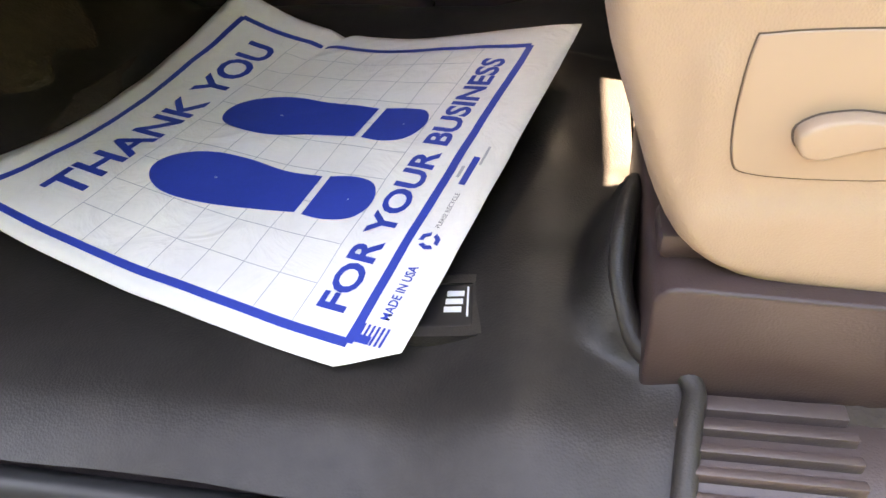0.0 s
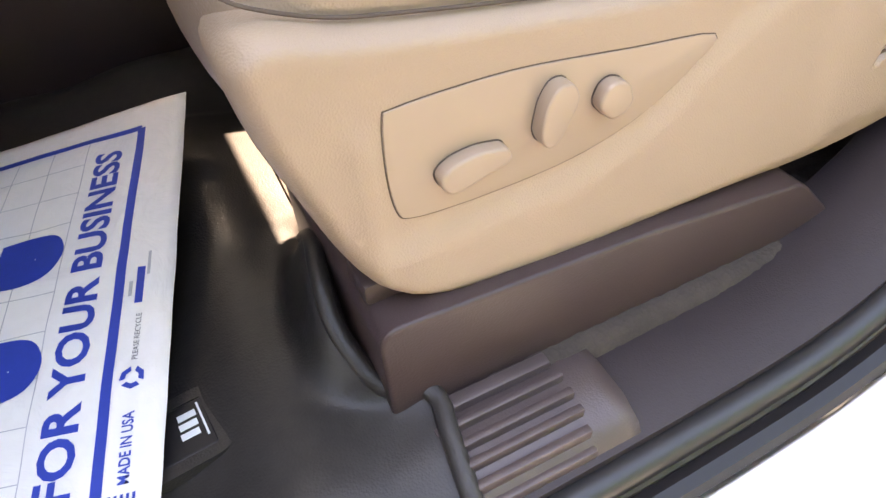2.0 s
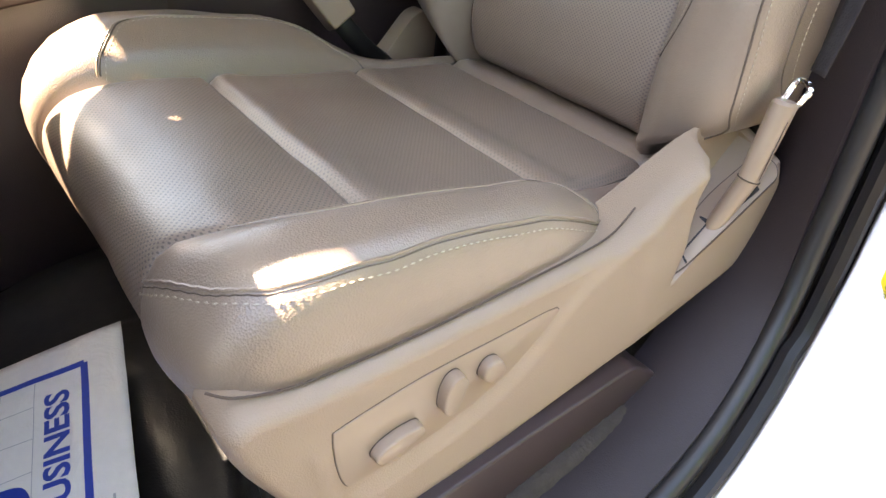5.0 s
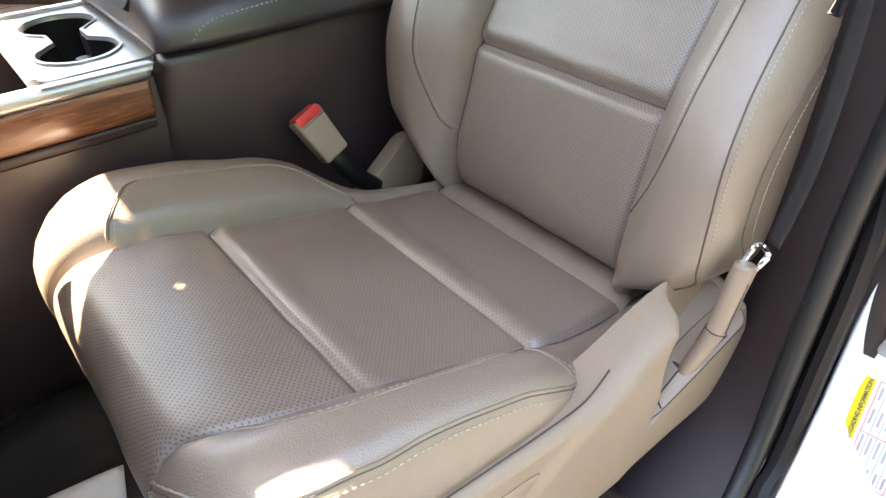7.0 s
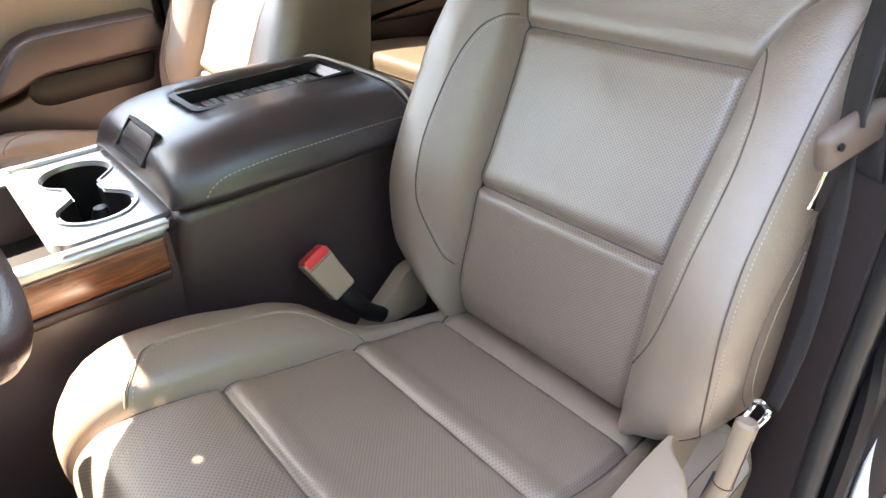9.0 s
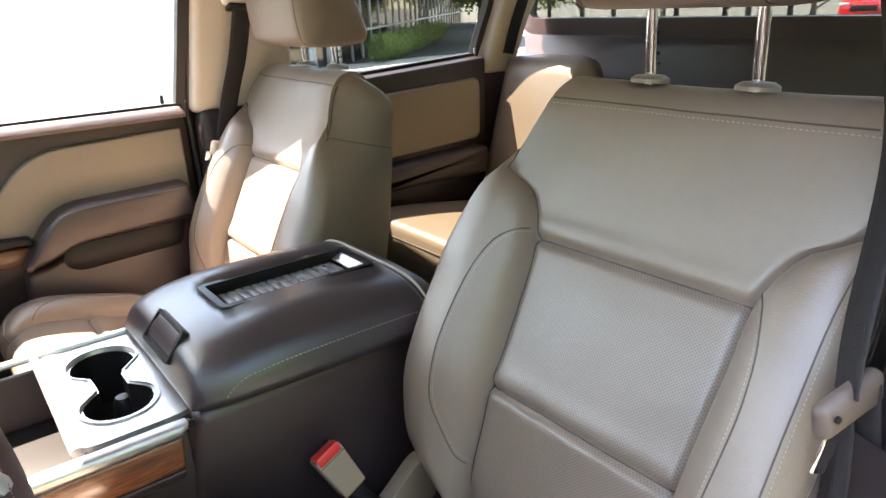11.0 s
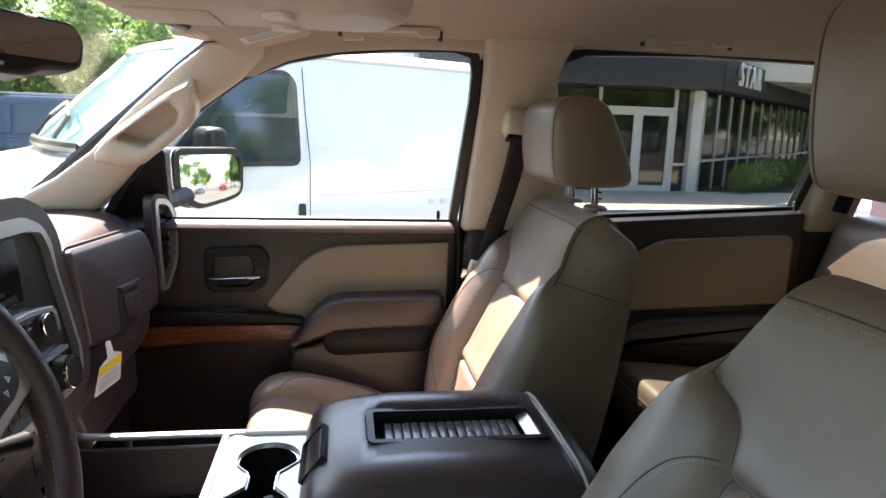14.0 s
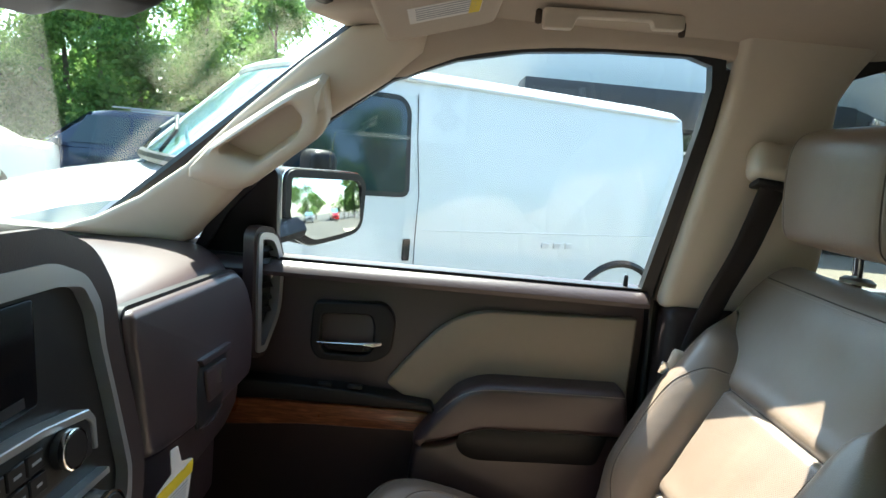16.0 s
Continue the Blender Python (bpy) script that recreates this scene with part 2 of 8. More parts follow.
def prism(pts, m, depth, r=0.0, seg=2):
    """A 2D outline (local x, y) pushed out along local z from 0 to depth, at the pose m."""
    bm = bmesh.new()
    lo = [bm.verts.new((p[0], p[1], 0)) for p in pts]
    hi = [bm.verts.new((p[0], p[1], depth)) for p in pts]
    bm.faces.new(lo[::-1])
    bm.faces.new(hi)
    for i in range(len(pts)):
        j = (i + 1) % len(pts)
        bm.faces.new((lo[i], lo[j], hi[j], hi[i]))
    if r:
        bmesh.ops.recalc_face_normals(bm, faces=bm.faces)
        bevel(bm, r, seg, 50)
    bm.transform(m)
    return bm


def grow(pts, k):
    """An outline pushed outwards by k."""
    out, n = [], len(pts)
    area = sum(pts[i][0] * pts[(i + 1) % n][1] - pts[(i + 1) % n][0] * pts[i][1] for i in range(n))
    sg = 1 if area > 0 else -1
    for i in range(n):
        a, b, c = (Vector(pts[(i + j) % n][:2]) for j in (-1, 0, 1))
        u, w = (b - a), (c - b)
        u = u.normalized() if u.length > 1e-7 else w.normalized()
        w = w.normalized() if w.length > 1e-7 else u
        d = u + w
        d = d.normalized() if d.length > 1e-4 else u
        k2 = k / max(0.6, d.dot(u))
        out.append((b.x + sg * d.y * k2, b.y - sg * d.x * k2))
    return out


def pillow(pts, m, depth, r, seg=5, inset=1.0):
    """An outline pushed out along local z, its front edge rolled over with radius r (inset: how far in it comes, as a share of r)."""
    rings = [[(x, y, 0) for x, y in pts], [(x, y, depth - r) for x, y in pts]]
    for k in range(1, seg + 1):
        a = math.pi / 2 * k / seg
        q = grow(pts, -inset * r * (1 - math.cos(a)))
        rings.append([(x, y, depth - r + r * math.sin(a)) for x, y in q])
    bm = loft(rings)
    bmesh.ops.triangulate(bm, faces=[f for f in bm.faces if len(f.verts) > 4])
    bm.transform(m)
    return bm


def frame_of(o, x, y):
    """A pose from an origin and two directions."""
    x = Vector(x).normalized()
    z = x.cross(Vector(y)).normalized()
    y = z.cross(x)
    return Matrix.Translation(o) @ Matrix((x, y, z)).transposed().to_4x4()


def ring_prism(outer, inner, m, depth):
    """A frame: the band between two outlines with the same number of points, pushed out along local z."""
    bm = bmesh.new()
    a, b = ([bm.verts.new((p[0], p[1], z)) for p in o] for o, z in ((outer, 0), (inner, 0)))
    c, d = ([bm.verts.new((p[0], p[1], z)) for p in o] for o, z in ((outer, depth), (inner, depth)))
    for i in range(len(outer)):
        j = (i + 1) % len(outer)
        for q in ((a[i], a[j], b[j], b[i]), (c[i], c[j], d[j], d[i]), (a[i], a[j], c[j], c[i]), (b[i], b[j], d[j], d[i])):
            bm.faces.new(q)
    bm.transform(m)
    return bm


def tube(path, r, n=10, bm=None, closed=False, flat=1.0, up=(0, 0, 1)):
    """A round (or flattened) rod along points. r: one radius or one for each point."""
    path = [Vector(p) for p in path]
    rings, k = [], len(path)
    for i, p in enumerate(path):
        a = path[(i - 1) % k] if closed or i else p
        b = path[(i + 1) % k] if closed or i < k - 1 else p
        d = (b - a).normalized()
        s = d.cross(Vector(up))
        s = s.normalized() if s.length > 1e-4 else Vector((1, 0, 0))
        u = s.cross(d).normalized()
        rr = r[i] if isinstance(r, (list, tuple)) else r
        rings.append([p + s * (rr * math.cos(2 * math.pi * j / n)) + u * (rr * flat * math.sin(2 * math.pi * j / n)) for j in range(n)])
    if closed:
        rings.append(rings[0])
    return loft(rings, bm, caps=not closed)


def disc(m, r, h, n=28, r2=None, bev=0.0):
    bm = bmesh.new()
    bmesh.ops.create_cone(bm, cap_ends=True, segments=n, radius1=r, radius2=r if r2 is None else r2, depth=h)
    if bev:
        bevel(bm, bev, 2, 50)
    bm.transform(m)
    return bm


def revolve(profile, m, n=32):
    """A turned form: (radius, height) points round local z."""
    rings = [[Vector((r * math.cos(2 * math.pi * j / n), r * math.sin(2 * math.pi * j / n), h)) for j in range(n)] for r, h in profile]
    bm = loft(rings, caps=True)
    bm.transform(m)
    return bm


def stitches(path, step=0.0058, length=0.0042, r=0.0006, lift=None):
    """A row of thread stitches along a curve, each a small six-sided lozenge."""
    bm = bmesh.new()
    path = [Vector(p) for p in path]
    run, at = 0.0, 0.0
    for a, b in zip(path, path[1:]):
        seg = (b - a).length
        while at < run + seg:
            d = (b - a).normalized()
            p = a + d * (at - run)
            s = d.cross(Vector((0, 0, 1)))
            s = s.normalized() if s.length > 1e-3 else Vector((1, 0, 0))
            u = s.cross(d)
            ends = [bm.verts.new(p - d * length / 2), bm.verts.new(p + d * length / 2)]
            mid = [bm.verts.new(p + s * r * 1.4 * math.cos(k * math.pi / 2) + u * r * 1.4 * math.sin(k * math.pi / 2)) for k in range(4)]
            for k in range(4):
                bm.faces.new((ends[0], mid[k], mid[(k + 1) % 4]))
                bm.faces.new((ends[1], mid[(k + 1) % 4], mid[k]))
            at += step
        run += seg
    return bm


def lettering(text, size, m, depth=0.0004, align="CENTER", bold=0.0, spacing=1.0):
    """Flat letters in the built-in font, at a pose (local x along the line, y up), as a bmesh."""
    c = bpy.data.curves.new("letters", "FONT")
    c.body, c.size, c.align_x, c.align_y, c.extrude, c.offset = text, size, align, "CENTER", depth, bold
    c.space_character = spacing
    c.resolution_u = 3
    ob = bpy.data.objects.new("letters", c)
    scene.collection.objects.link(ob)
    me = bpy.data.meshes.new_from_object(ob.evaluated_get(bpy.context.evaluated_depsgraph_get()))
    bm = bmesh.new()
    bm.from_mesh(me)
    bpy.data.objects.remove(ob)
    bpy.data.curves.remove(c)
    bpy.data.meshes.remove(me)
    bm.transform(m)
    return bm


def join(*bms):
    out = bms[0]
    for b in bms[1:]:
        vs = {v: out.verts.new(v.co) for v in b.verts}
        for f in b.faces:
            try:
                out.faces.new([vs[v] for v in f.verts])
            except ValueError:
                pass
        b.free()
    return out


def hollow(ob, thick, offset=-1):
    md = ob.modifiers.new("thickness", "SOLIDIFY")
    md.thickness, md.offset = thick, offset
    return ob


# ---------------------------------------------------------------- front seats
class Skin:
    """An upholstered surface: a side profile (x, z), swept across in v, with a flat insert, raised bolsters and sunk seams."""

    def __init__(self, prof, hw, wo, bump, seams, lean, back, world, low):
        pts = spline([(a, 0, b) for a, b in prof], 10)
        d = [0.0]
        for a, b in zip(pts, pts[1:]):
            d.append(d[-1] + (b - a).length)
        self.pts, self.d, self.len = pts, np.array(d), d[-1]
        self.hw, self.wo, self.bump, self.seams, self.lean, self.back, self.world, self.low = hw, wo, bump, seams, lean, back, world, low
        self.flat, self.sweep = 1.0, (0.018, 0.045)
        self.rise = curve1([0, 0.1, 0.4, 0.72, 0.9, 1], [0, 0.5, 1, 0.92, 0.66, 0.42])

    def base(self, s):
        i = int(np.clip(np.searchsorted(self.d, s) - 1, 0, len(self.d) - 2))
        t = (s - self.d[i]) / (self.d[i + 1] - self.d[i])
        p = self.pts[i].lerp(self.pts[i + 1], t)
        a, b = self.pts[max(i - 2, 0)], self.pts[min(i + 3, len(self.pts) - 1)]
        g = (b - a).normalized()
        return p, Vector((-g.z, 0, g.x))

    def at(self, s, v):
        p, n = self.base(s)
        u, sg = abs(v), 1 if v >= 0 else -1
        hw, wo = self.hw(s, sg), self.wo(s, sg)
        b = max(wo - hw, 0.001)
        if u <= 0.55:
            y, h = hw * u / 0.55, -0.006 * (1 - (u / 0.55) ** 2) * self.lean(s)
            h += 0.0016 * noise.noise((s * 16, v * 5, self.len * 7))
        else:
            t = min((u - 0.55) / 0.45, 1)
            y = hw + b * (1 - (1 - t) ** 1.25)
            h = self.bump(s) * (self.flat if sg < 0 else 1.0) * self.rise(t) - 0.007 * t ** 5 + 0.0012 * noise.noise((s * 20, v * 7, 3.0))
        dip = 0.0
        if u < 0.56:
            for s0 in self.seams:
                dip += 0.0085 * math.exp(-(((s - s0) / 0.0052) ** 2)) - 0.0022 * math.exp(-(((s - s0 - 0.02) / 0.012) ** 2))
        if b > 0.006:
            dip += 0.0085 * math.exp(-(((y - hw) / 0.0058) ** 2))
        p = p + n * (h - dip) + Vector((0, sg * y, 0))
        p.x += self.lean(s) * self.sweep[0 if sg < 0 else 1] * (y / max(wo, 0.01)) ** 4
        if u > 1:
            t = (u - 1) / 0.6
            if self.low:
                z1 = min(self.low(p.x), p.z - 0.004)
                p = Vector((p.x, sg * (wo + 0.007 * min(1.0, (p.z - z1) / 0.055) * math.sin(math.pi * min(t * 0.8, 1))), lerp(p.z, z1, t)))
            else:
                q = self.back(s)
                p = p.lerp(Vector((q.x, sg * q.y, q.z)), t) + Vector((0, sg * 0.010 * math.sin(math.pi * t), 0))
        return p

    def grid(self, s0, s1, v0, v1, ns, nv):
        """A panel as a bmesh with a map in metres, finer towards its seams."""
        bm = bmesh.new()
        uv = bm.loops.layers.uv.new("map")
        ease = lambda k: 0.5 - 0.5 * math.cos(math.pi * k) * (0.35 + 0.65 * abs(math.cos(math.pi * k)) ** 0.5) if True else k
        ss = [lerp(s0, s1, min(1, max(0, ease(i / ns)))) for i in range(ns + 1)]
        vv = [lerp(v0, v1, min(1, max(0, ease(i / nv)))) for i in range(nv + 1)]
        vs = [[bm.verts.new(self.world(self.at(s, v))) for v in vv] for s in ss]
        for i in range(ns):
            for j in range(nv):
                f = bm.faces.new((vs[i][j], vs[i][j + 1], vs[i + 1][j + 1], vs[i + 1][j]))
                for lp, (a, b) in zip(f.loops, ((i, j), (i, j + 1), (i + 1, j + 1), (i + 1, j))):
                    w = self.hw(ss[a]) / 0.55
                    lp[uv].uv = (ss[a] + 3, vv[b] * w + 3)
        return bm

    def line(self, pairs, lift=0.0012):
        out = []
        for s, v in pairs:
            p = self.at(s, v)
            q = (self.at(s + 0.004, v) - p).cross(self.at(s, v + 0.01) - p)
            q = q.normalized() if q.length > 1e-9 else Vector((0, 0, 1))
            if q.z < 0 and abs(q.z) > 0.2:
                q = -q
            out.append(self.world(p + q * lift))
        return out

    def s_at(self, x=None, z=None):
        k = min(range(len(self.pts)), key=lambda i: abs(self.pts[i].x - x) if x is not None else abs(self.pts[i].z - z))
        return float(self.d[k])



def arc(knots, n=10):
    """A smooth run of (s, v) places through the given ones."""
    return [(p.x, p.y) for p in spline([(a, b, 0) for a, b in knots], n)]


def seat(yc, sg, dx, dz, head_up, label, powered, slide=0.0, upright=0.0):
    """A front bucket seat. sg +1: its outer side towards -y; -1: mirrored."""
    root = thing("front_seat", label, "seat", (0.30 + dx, yc, 0.66), "front seats")

    def world(p):
        return Vector((p[0] + dx - upright * max(0.0, p[2] - 1.0), yc + sg * p[1], p[2] + dz))

    def plumb(p):
        return Vector((p[0] + dx, yc + sg * p[1], p[2] + dz))

    def on_rails(p):
        return plumb(p) + Vector((slide, 0, 0))

    # cushion
    prof = [(0.098, 0.800), (0.063, 0.860), (0.052, 0.905), (0.060, 0.940), (0.085, 0.960), (0.12, 0.963), (0.16, 0.955), (0.215, 0.940),
            (0.30, 0.915), (0.382, 0.893), (0.46, 0.873), (0.56, 0.855), (0.62, 0.842)]
    f = Skin(prof, None, None, None, [], None, None, on_rails, None)
    S = lambda x: f.s_at(x=x) if x > 0.07 else 0.10
    sx = [0, 0.10, S(0.10), S(0.16), S(0.215), S(0.30), S(0.382), S(0.46), f.len]
    hw_in = curve1(sx, [0.130, 0.134, 0.135, 0.137, 0.139, 0.144, 0.148, 0.150, 0.14])
    hw_more = curve1([0, 0.15, 0.178, 0.214, 0.245, 0.285, 0.40, 0.48, 0.56, 0.67], [0, 0, -0.006, 0.010, 0.018, 0.022, 0.024, 0.026, 0.024, 0.02])
    wo_in = curve1([0, 0.10, 0.20, 0.30, 0.40, 0.46, 0.495, 0.53, 0.60, 0.674], [0.218, 0.228, 0.240, 0.249, 0.250, 0.243, 0.216, 0.184, 0.172, 0.160])
    wo_out = curve1([0, 0.10, 0.20, 0.30, 0.42, 0.465, 0.50, 0.54, 0.61, 0.674], [0.218, 0.228, 0.240, 0.244, 0.244, 0.239, 0.224, 0.210, 0.198, 0.180])
    f.hw = lambda s, q=1: hw_in(s) + (hw_more(s) if q < 0 else 0.0)
    f.wo = lambda s, q=-1: wo_out(s) if q < 0 else wo_in(s)
    f.bump = curve1([0, 0.10, 0.19, 0.263, 0.318, 0.40, 0.45, 0.485, 0.52, 0.56, 0.674], [0, 0.005, 0.025, 0.037, 0.040, 0.040, 0.032, 0.016, 0.003, 0.0, 0.0])
    f.flat = 0.85
    f.lean = curve1(sx, [1.0, 1.0, 0.8, 0.35, 0.1, 0, 0, 0, 0])
    f.seams = [S(0.215), S(0.382), 0.636]
    f.low = curve1([0.04, 0.08, 0.13, 0.25, 0.36, 0.48, 0.6], [0.90, 0.912, 0.914, 0.902, 0.892, 0.877, 0.857])
    cush = part("cushion", box((0.12 + dx + slide, yc - 0.20, 0.78 + dz), (0.52 + dx + slide, yc + 0.20, 0.84 + dz), 0.01), COCOA, root)
    a, b, c = f.seams
    part("front_insert", f.grid(0.02, a, -0.55, 0.55, 46, 40), PERF, cush, "perforated taupe leather insert")
    part("middle_insert", f.grid(a, b, -0.55, 0.55, 34, 40), PERF_FINE, cush, "perforated taupe leather insert")
    part("rear_insert", f.grid(b, c, -0.55, 0.55, 30, 40), PERF_FINE, cush, "perforated taupe leather insert")
    part("rear_roll", f.grid(c, f.len, -0.55, 0.55, 10, 40), LEATHER, cush, "smooth taupe leather roll against the backrest")
    for q in (-1, 1):
        part("bolster", f.grid(0.02, f.len, 0.55 * q, 1.6 * q, 76, 40), LEATHER, cush, "smooth taupe leather bolster", 80)
    edge_v = curve1([0.159, 0.173, 0.186, 0.202, 0.234, 0.267, 0.307, 0.352, 0.401, 0.43, 0.458, 0.49], [0.56, 0.70, 0.84, 0.92, 0.95, 0.95, 0.935, 0.93, 0.935, 0.95, 0.97, 0.99])
    rim_v = lambda s, v: -edge_v(s) - (v + 1.0)
    ss = list(np.linspace(0.159, 0.21, 50)) + list(np.linspace(0.21, 0.485, 100))[1:]
    part("stitching", stitches(f.line([(s - 0.003, rim_v(s, -0.975)) for s in ss], 0.0008)), STITCH, cush, "cream thread along the cushion edge")
    part("welt", tube(f.line([(s, rim_v(s, -1.012)) for s in ss], 0.0), 0.0013, 6), LEATHER, cush)
    part("welt_seam", tube(f.line([(s - 0.0016, rim_v(s, -1.0)) for s in ss], 0.0), 0.0005, 6), SEAM, cush)
    for q in (-1, 1):
        part("insert_seam", tube(f.line([(s, 0.55 * q) for s in np.linspace(0.03, f.len - 0.01, 120)], 0.0006), 0.0013, 6), SEAM, cush)
    for s in f.seams:
        part("cross_seam", tube(f.line([(s, v) for v in np.linspace(-0.545, 0.545, 40)], 0.0002), 0.0011, 6), SEAM, cush)
    for nm, knots in (("inner_bolster_seam", [(0.222, 0.565), (0.228, 0.60), (0.240, 0.66), (0.257, 0.71), (0.313, 0.725), (0.409, 0.73), (0.471, 0.68), (0.500, 0.62), (0.513, 0.57)]),
                      ("outer_bolster_seam", [(0.214, -0.575), (0.234, -0.66), (0.265, -0.70), (0.302, -0.705), (0.358, -0.705), (0.41, -0.70), (0.448, -0.665), (0.465, -0.60)]),
                      ("rear_bolster_seam", [(0.431, -0.58), (0.455, -0.66), (0.472, -0.80), (0.482, -0.93)])):
        run = arc(knots)
        part(nm, tube(f.line(run, 0.0), 0.0009, 6), SEAM, cush)
        part(nm + "_fold", tube(f.line([(s - 0.0028, v) for s, v in run], -0.0002), 0.0014, 6), LEATHER, cush)
        part("bolster_stitching", stitches(f.line([(s + 0.0030, v + (0.012 if v < 0 else -0.012)) for s, v in run], 0.0003), 0.0058, 0.0040, 0.0004), STITCH, cush, "cream thread along the bolster seam")

    # backrest
    prof = [(0.622, 0.848), (0.578, 0.850), (0.549, 0.870), (0.541, 0.903), (0.546, 0.936), (0.563, 0.99), (0.582, 1.048), (0.615, 1.110), (0.648, 1.168), (0.680, 1.225), (0.714, 1.30),
            (0.743, 1.368), (0.766, 1.403), (0.796, 1.418), (0.822, 1.410), (0.836, 1.389), (0.839, 1.352)]
    g = Skin(prof, None, None, None, [], None, None, world, None)
    Z = lambda z: float(g.d[min((i for i in range(len(g.pts)) if g.pts[i].x < 0.79), key=lambda i: abs(g.pts[i].z - z))])
    sz = [0, Z(0.9), Z(0.95), Z(1.048), Z(1.15), Z(1.225), Z(1.275), Z(1.31), Z(1.34), Z(1.39), g.len - 0.06, g.len]
    hw_back = curve1(sz, [0.13, 0.132, 0.133, 0.133, 0.138, 0.146, 0.172, 0.220, 0.2325, 0.208, 0.178, 0.173])
    wo_top = [0.247, 0.241, 0.233, 0.2085, 0.1785, 0.1735]
    back_out = curve1([0, 0.09, 0.105, 0.118, 0.135, 0.16, 0.20, 0.27, 0.384, 0.469] + sz[6:], [0.150, 0.165, 0.192, 0.220, 0.238, 0.247, 0.251, 0.253, 0.254, 0.252] + wo_top)
    back_in = curve1([0, 0.09, 0.109, 0.136, 0.16, 0.20, 0.25, 0.32, 0.40, 0.45] + sz[6:], [0.148, 0.156, 0.172, 0.212, 0.243, 0.262, 0.271, 0.273, 0.271, 0.262] + [0.236, 0.210, 0.197, 0.180, 0.168, 0.166])
    hw_wide = curve1([0, 0.10, 0.40, 0.47, g.len], [0.008, 0.008, 0.006, 0.0, 0.0])
    g.hw = lambda s, q=1: hw_back(s) + hw_wide(s) if q < 0 else min(hw_back(s), back_in(s) - 0.001)
    g.wo = lambda s, q=-1: back_out(s) if q < 0 else back_in(s)
    g.bump = curve1(sz, [0.0, 0.03, 0.045, 0.056, 0.056, 0.050, 0.036, 0.014, 0.0, 0.0, 0.0, 0.0])
    g.lean = curve1([0, Z(1.12), Z(1.31), Z(1.40), g.len], [0, 0, 0.8, 0.6, 0.2])
    g.sweep = (0.004, -0.026)
    s_top = Z(1.38)

    def rear_edge(s):
        """Where the side of the backrest meets its rear shell."""
        k, over = min(1.0, s / s_top), max(0.0, s - s_top) / (g.len - s_top) * math.pi / 2
        y = lerp(min(g.wo(min(s, s_top)), 0.245) - 0.012, 0.222, max(0.0, k - 0.6) / 0.4) - 0.050 * (1 - math.cos(over))
        return Vector((lerp(0.700, 0.842, k) + 0.010 * math.sin(math.pi * k), y, lerp(0.775, 1.340, k) + 0.036 * math.sin(over)))

    g.back = rear_edge
    g.seams = [Z(1.048), Z(1.225)]
    a, b = g.seams
    back = part("backrest", loft([[world(g.at(s, v) + Vector((0.03, 0, -0.01))) for v in np.linspace(-0.6, 0.6, 7)] + [world(g.at(s, v) + Vector((0.05, 0, -0.015))) for v in np.linspace(0.6, -0.6, 7)] for s in np.linspace(0.06, Z(1.24), 12)]), COCOA, root)
    part("lumbar_insert", g.grid(0.0, a, -0.55, 0.55, 34, 36), PERF_FINE, back, "perforated taupe leather insert")
    part("middle_insert", g.grid(a, b, -0.55, 0.55, 34, 36), PERF_FINE, back, "perforated taupe leather insert")
    part("shoulder_panel", g.grid(b, g.len, -0.55, 0.55, 50, 44), LEATHER, back, "smooth taupe leather shoulder panel")
    for q in (-1, 1):
        part("bolster", g.grid(0.0, g.len, 0.55 * q, 1.6 * q, 96, 40), LEATHER, back, "smooth taupe leather bolster", 80)
    rows = []
    for s in np.linspace(0, g.len, 30):
        l, r = g.at(s, -1.6), g.at(s, 1.6)
        rows.append([world(l.lerp(r, k / 12) + Vector((0.02 * math.sin(math.pi * k / 12), 0, 0))) for k in range(13)])
    part("rear_shell", sheet(rows), LEATHER, back)
    for nm, knots, side_v in (("inner_bolster_seam", [(0.478, 0.565), (0.462, 0.62), (0.440, 0.655), (0.385, 0.69), (0.312, 0.71), (0.262, 0.70), (0.222, 0.675), (0.182, 0.62), (0.153, 0.565)], -0.014),
                              ("outer_bolster_seam", [(0.488, -0.56), (0.471, -0.63), (0.428, -0.69), (0.368, -0.715), (0.298, -0.71), (0.252, -0.70), (0.205, -0.655), (0.168, -0.59)], 0.014),
                              ("outer_edge_seam", [(0.60, -0.90), (0.52, -0.875), (0.421, -0.868), (0.365, -0.868), (0.298, -0.873), (0.242, -0.893), (0.186, -0.915), (0.149, -0.945), (0.128, -0.985), (0.112, -0.93)], -0.022),
                              ("side_panel_seam", [(0.56, -1.06), (0.42, -1.02), (0.358, -1.01), (0.322, -1.0), (0.249, -1.0), (0.189, -1.04), (0.156, -1.12)], -0.05)):
        run = arc(knots)
        part(nm, tube(g.line(run, 0.0), 0.0009, 6), SEAM, back)
        part("bolster_stitching", stitches(g.line([(s, v + side_v) for s, v in run], 0.0004), 0.0047, 0.0036, 0.00042), STITCH, back, "cream thread along the bolster seam")
    for q in (-1, 1):
        part("insert_seam", tube(g.line([(s, 0.55 * q) for s in np.linspace(0.05, Z(1.33), 120)], 0.0006), 0.0013, 6), SEAM, back)
    for s in g.seams:
        part("cross_seam", tube(g.line([(s, v) for v in np.linspace(-0.545, 0.545, 40)], 0.0002), 0.0011, 6), SEAM, back)
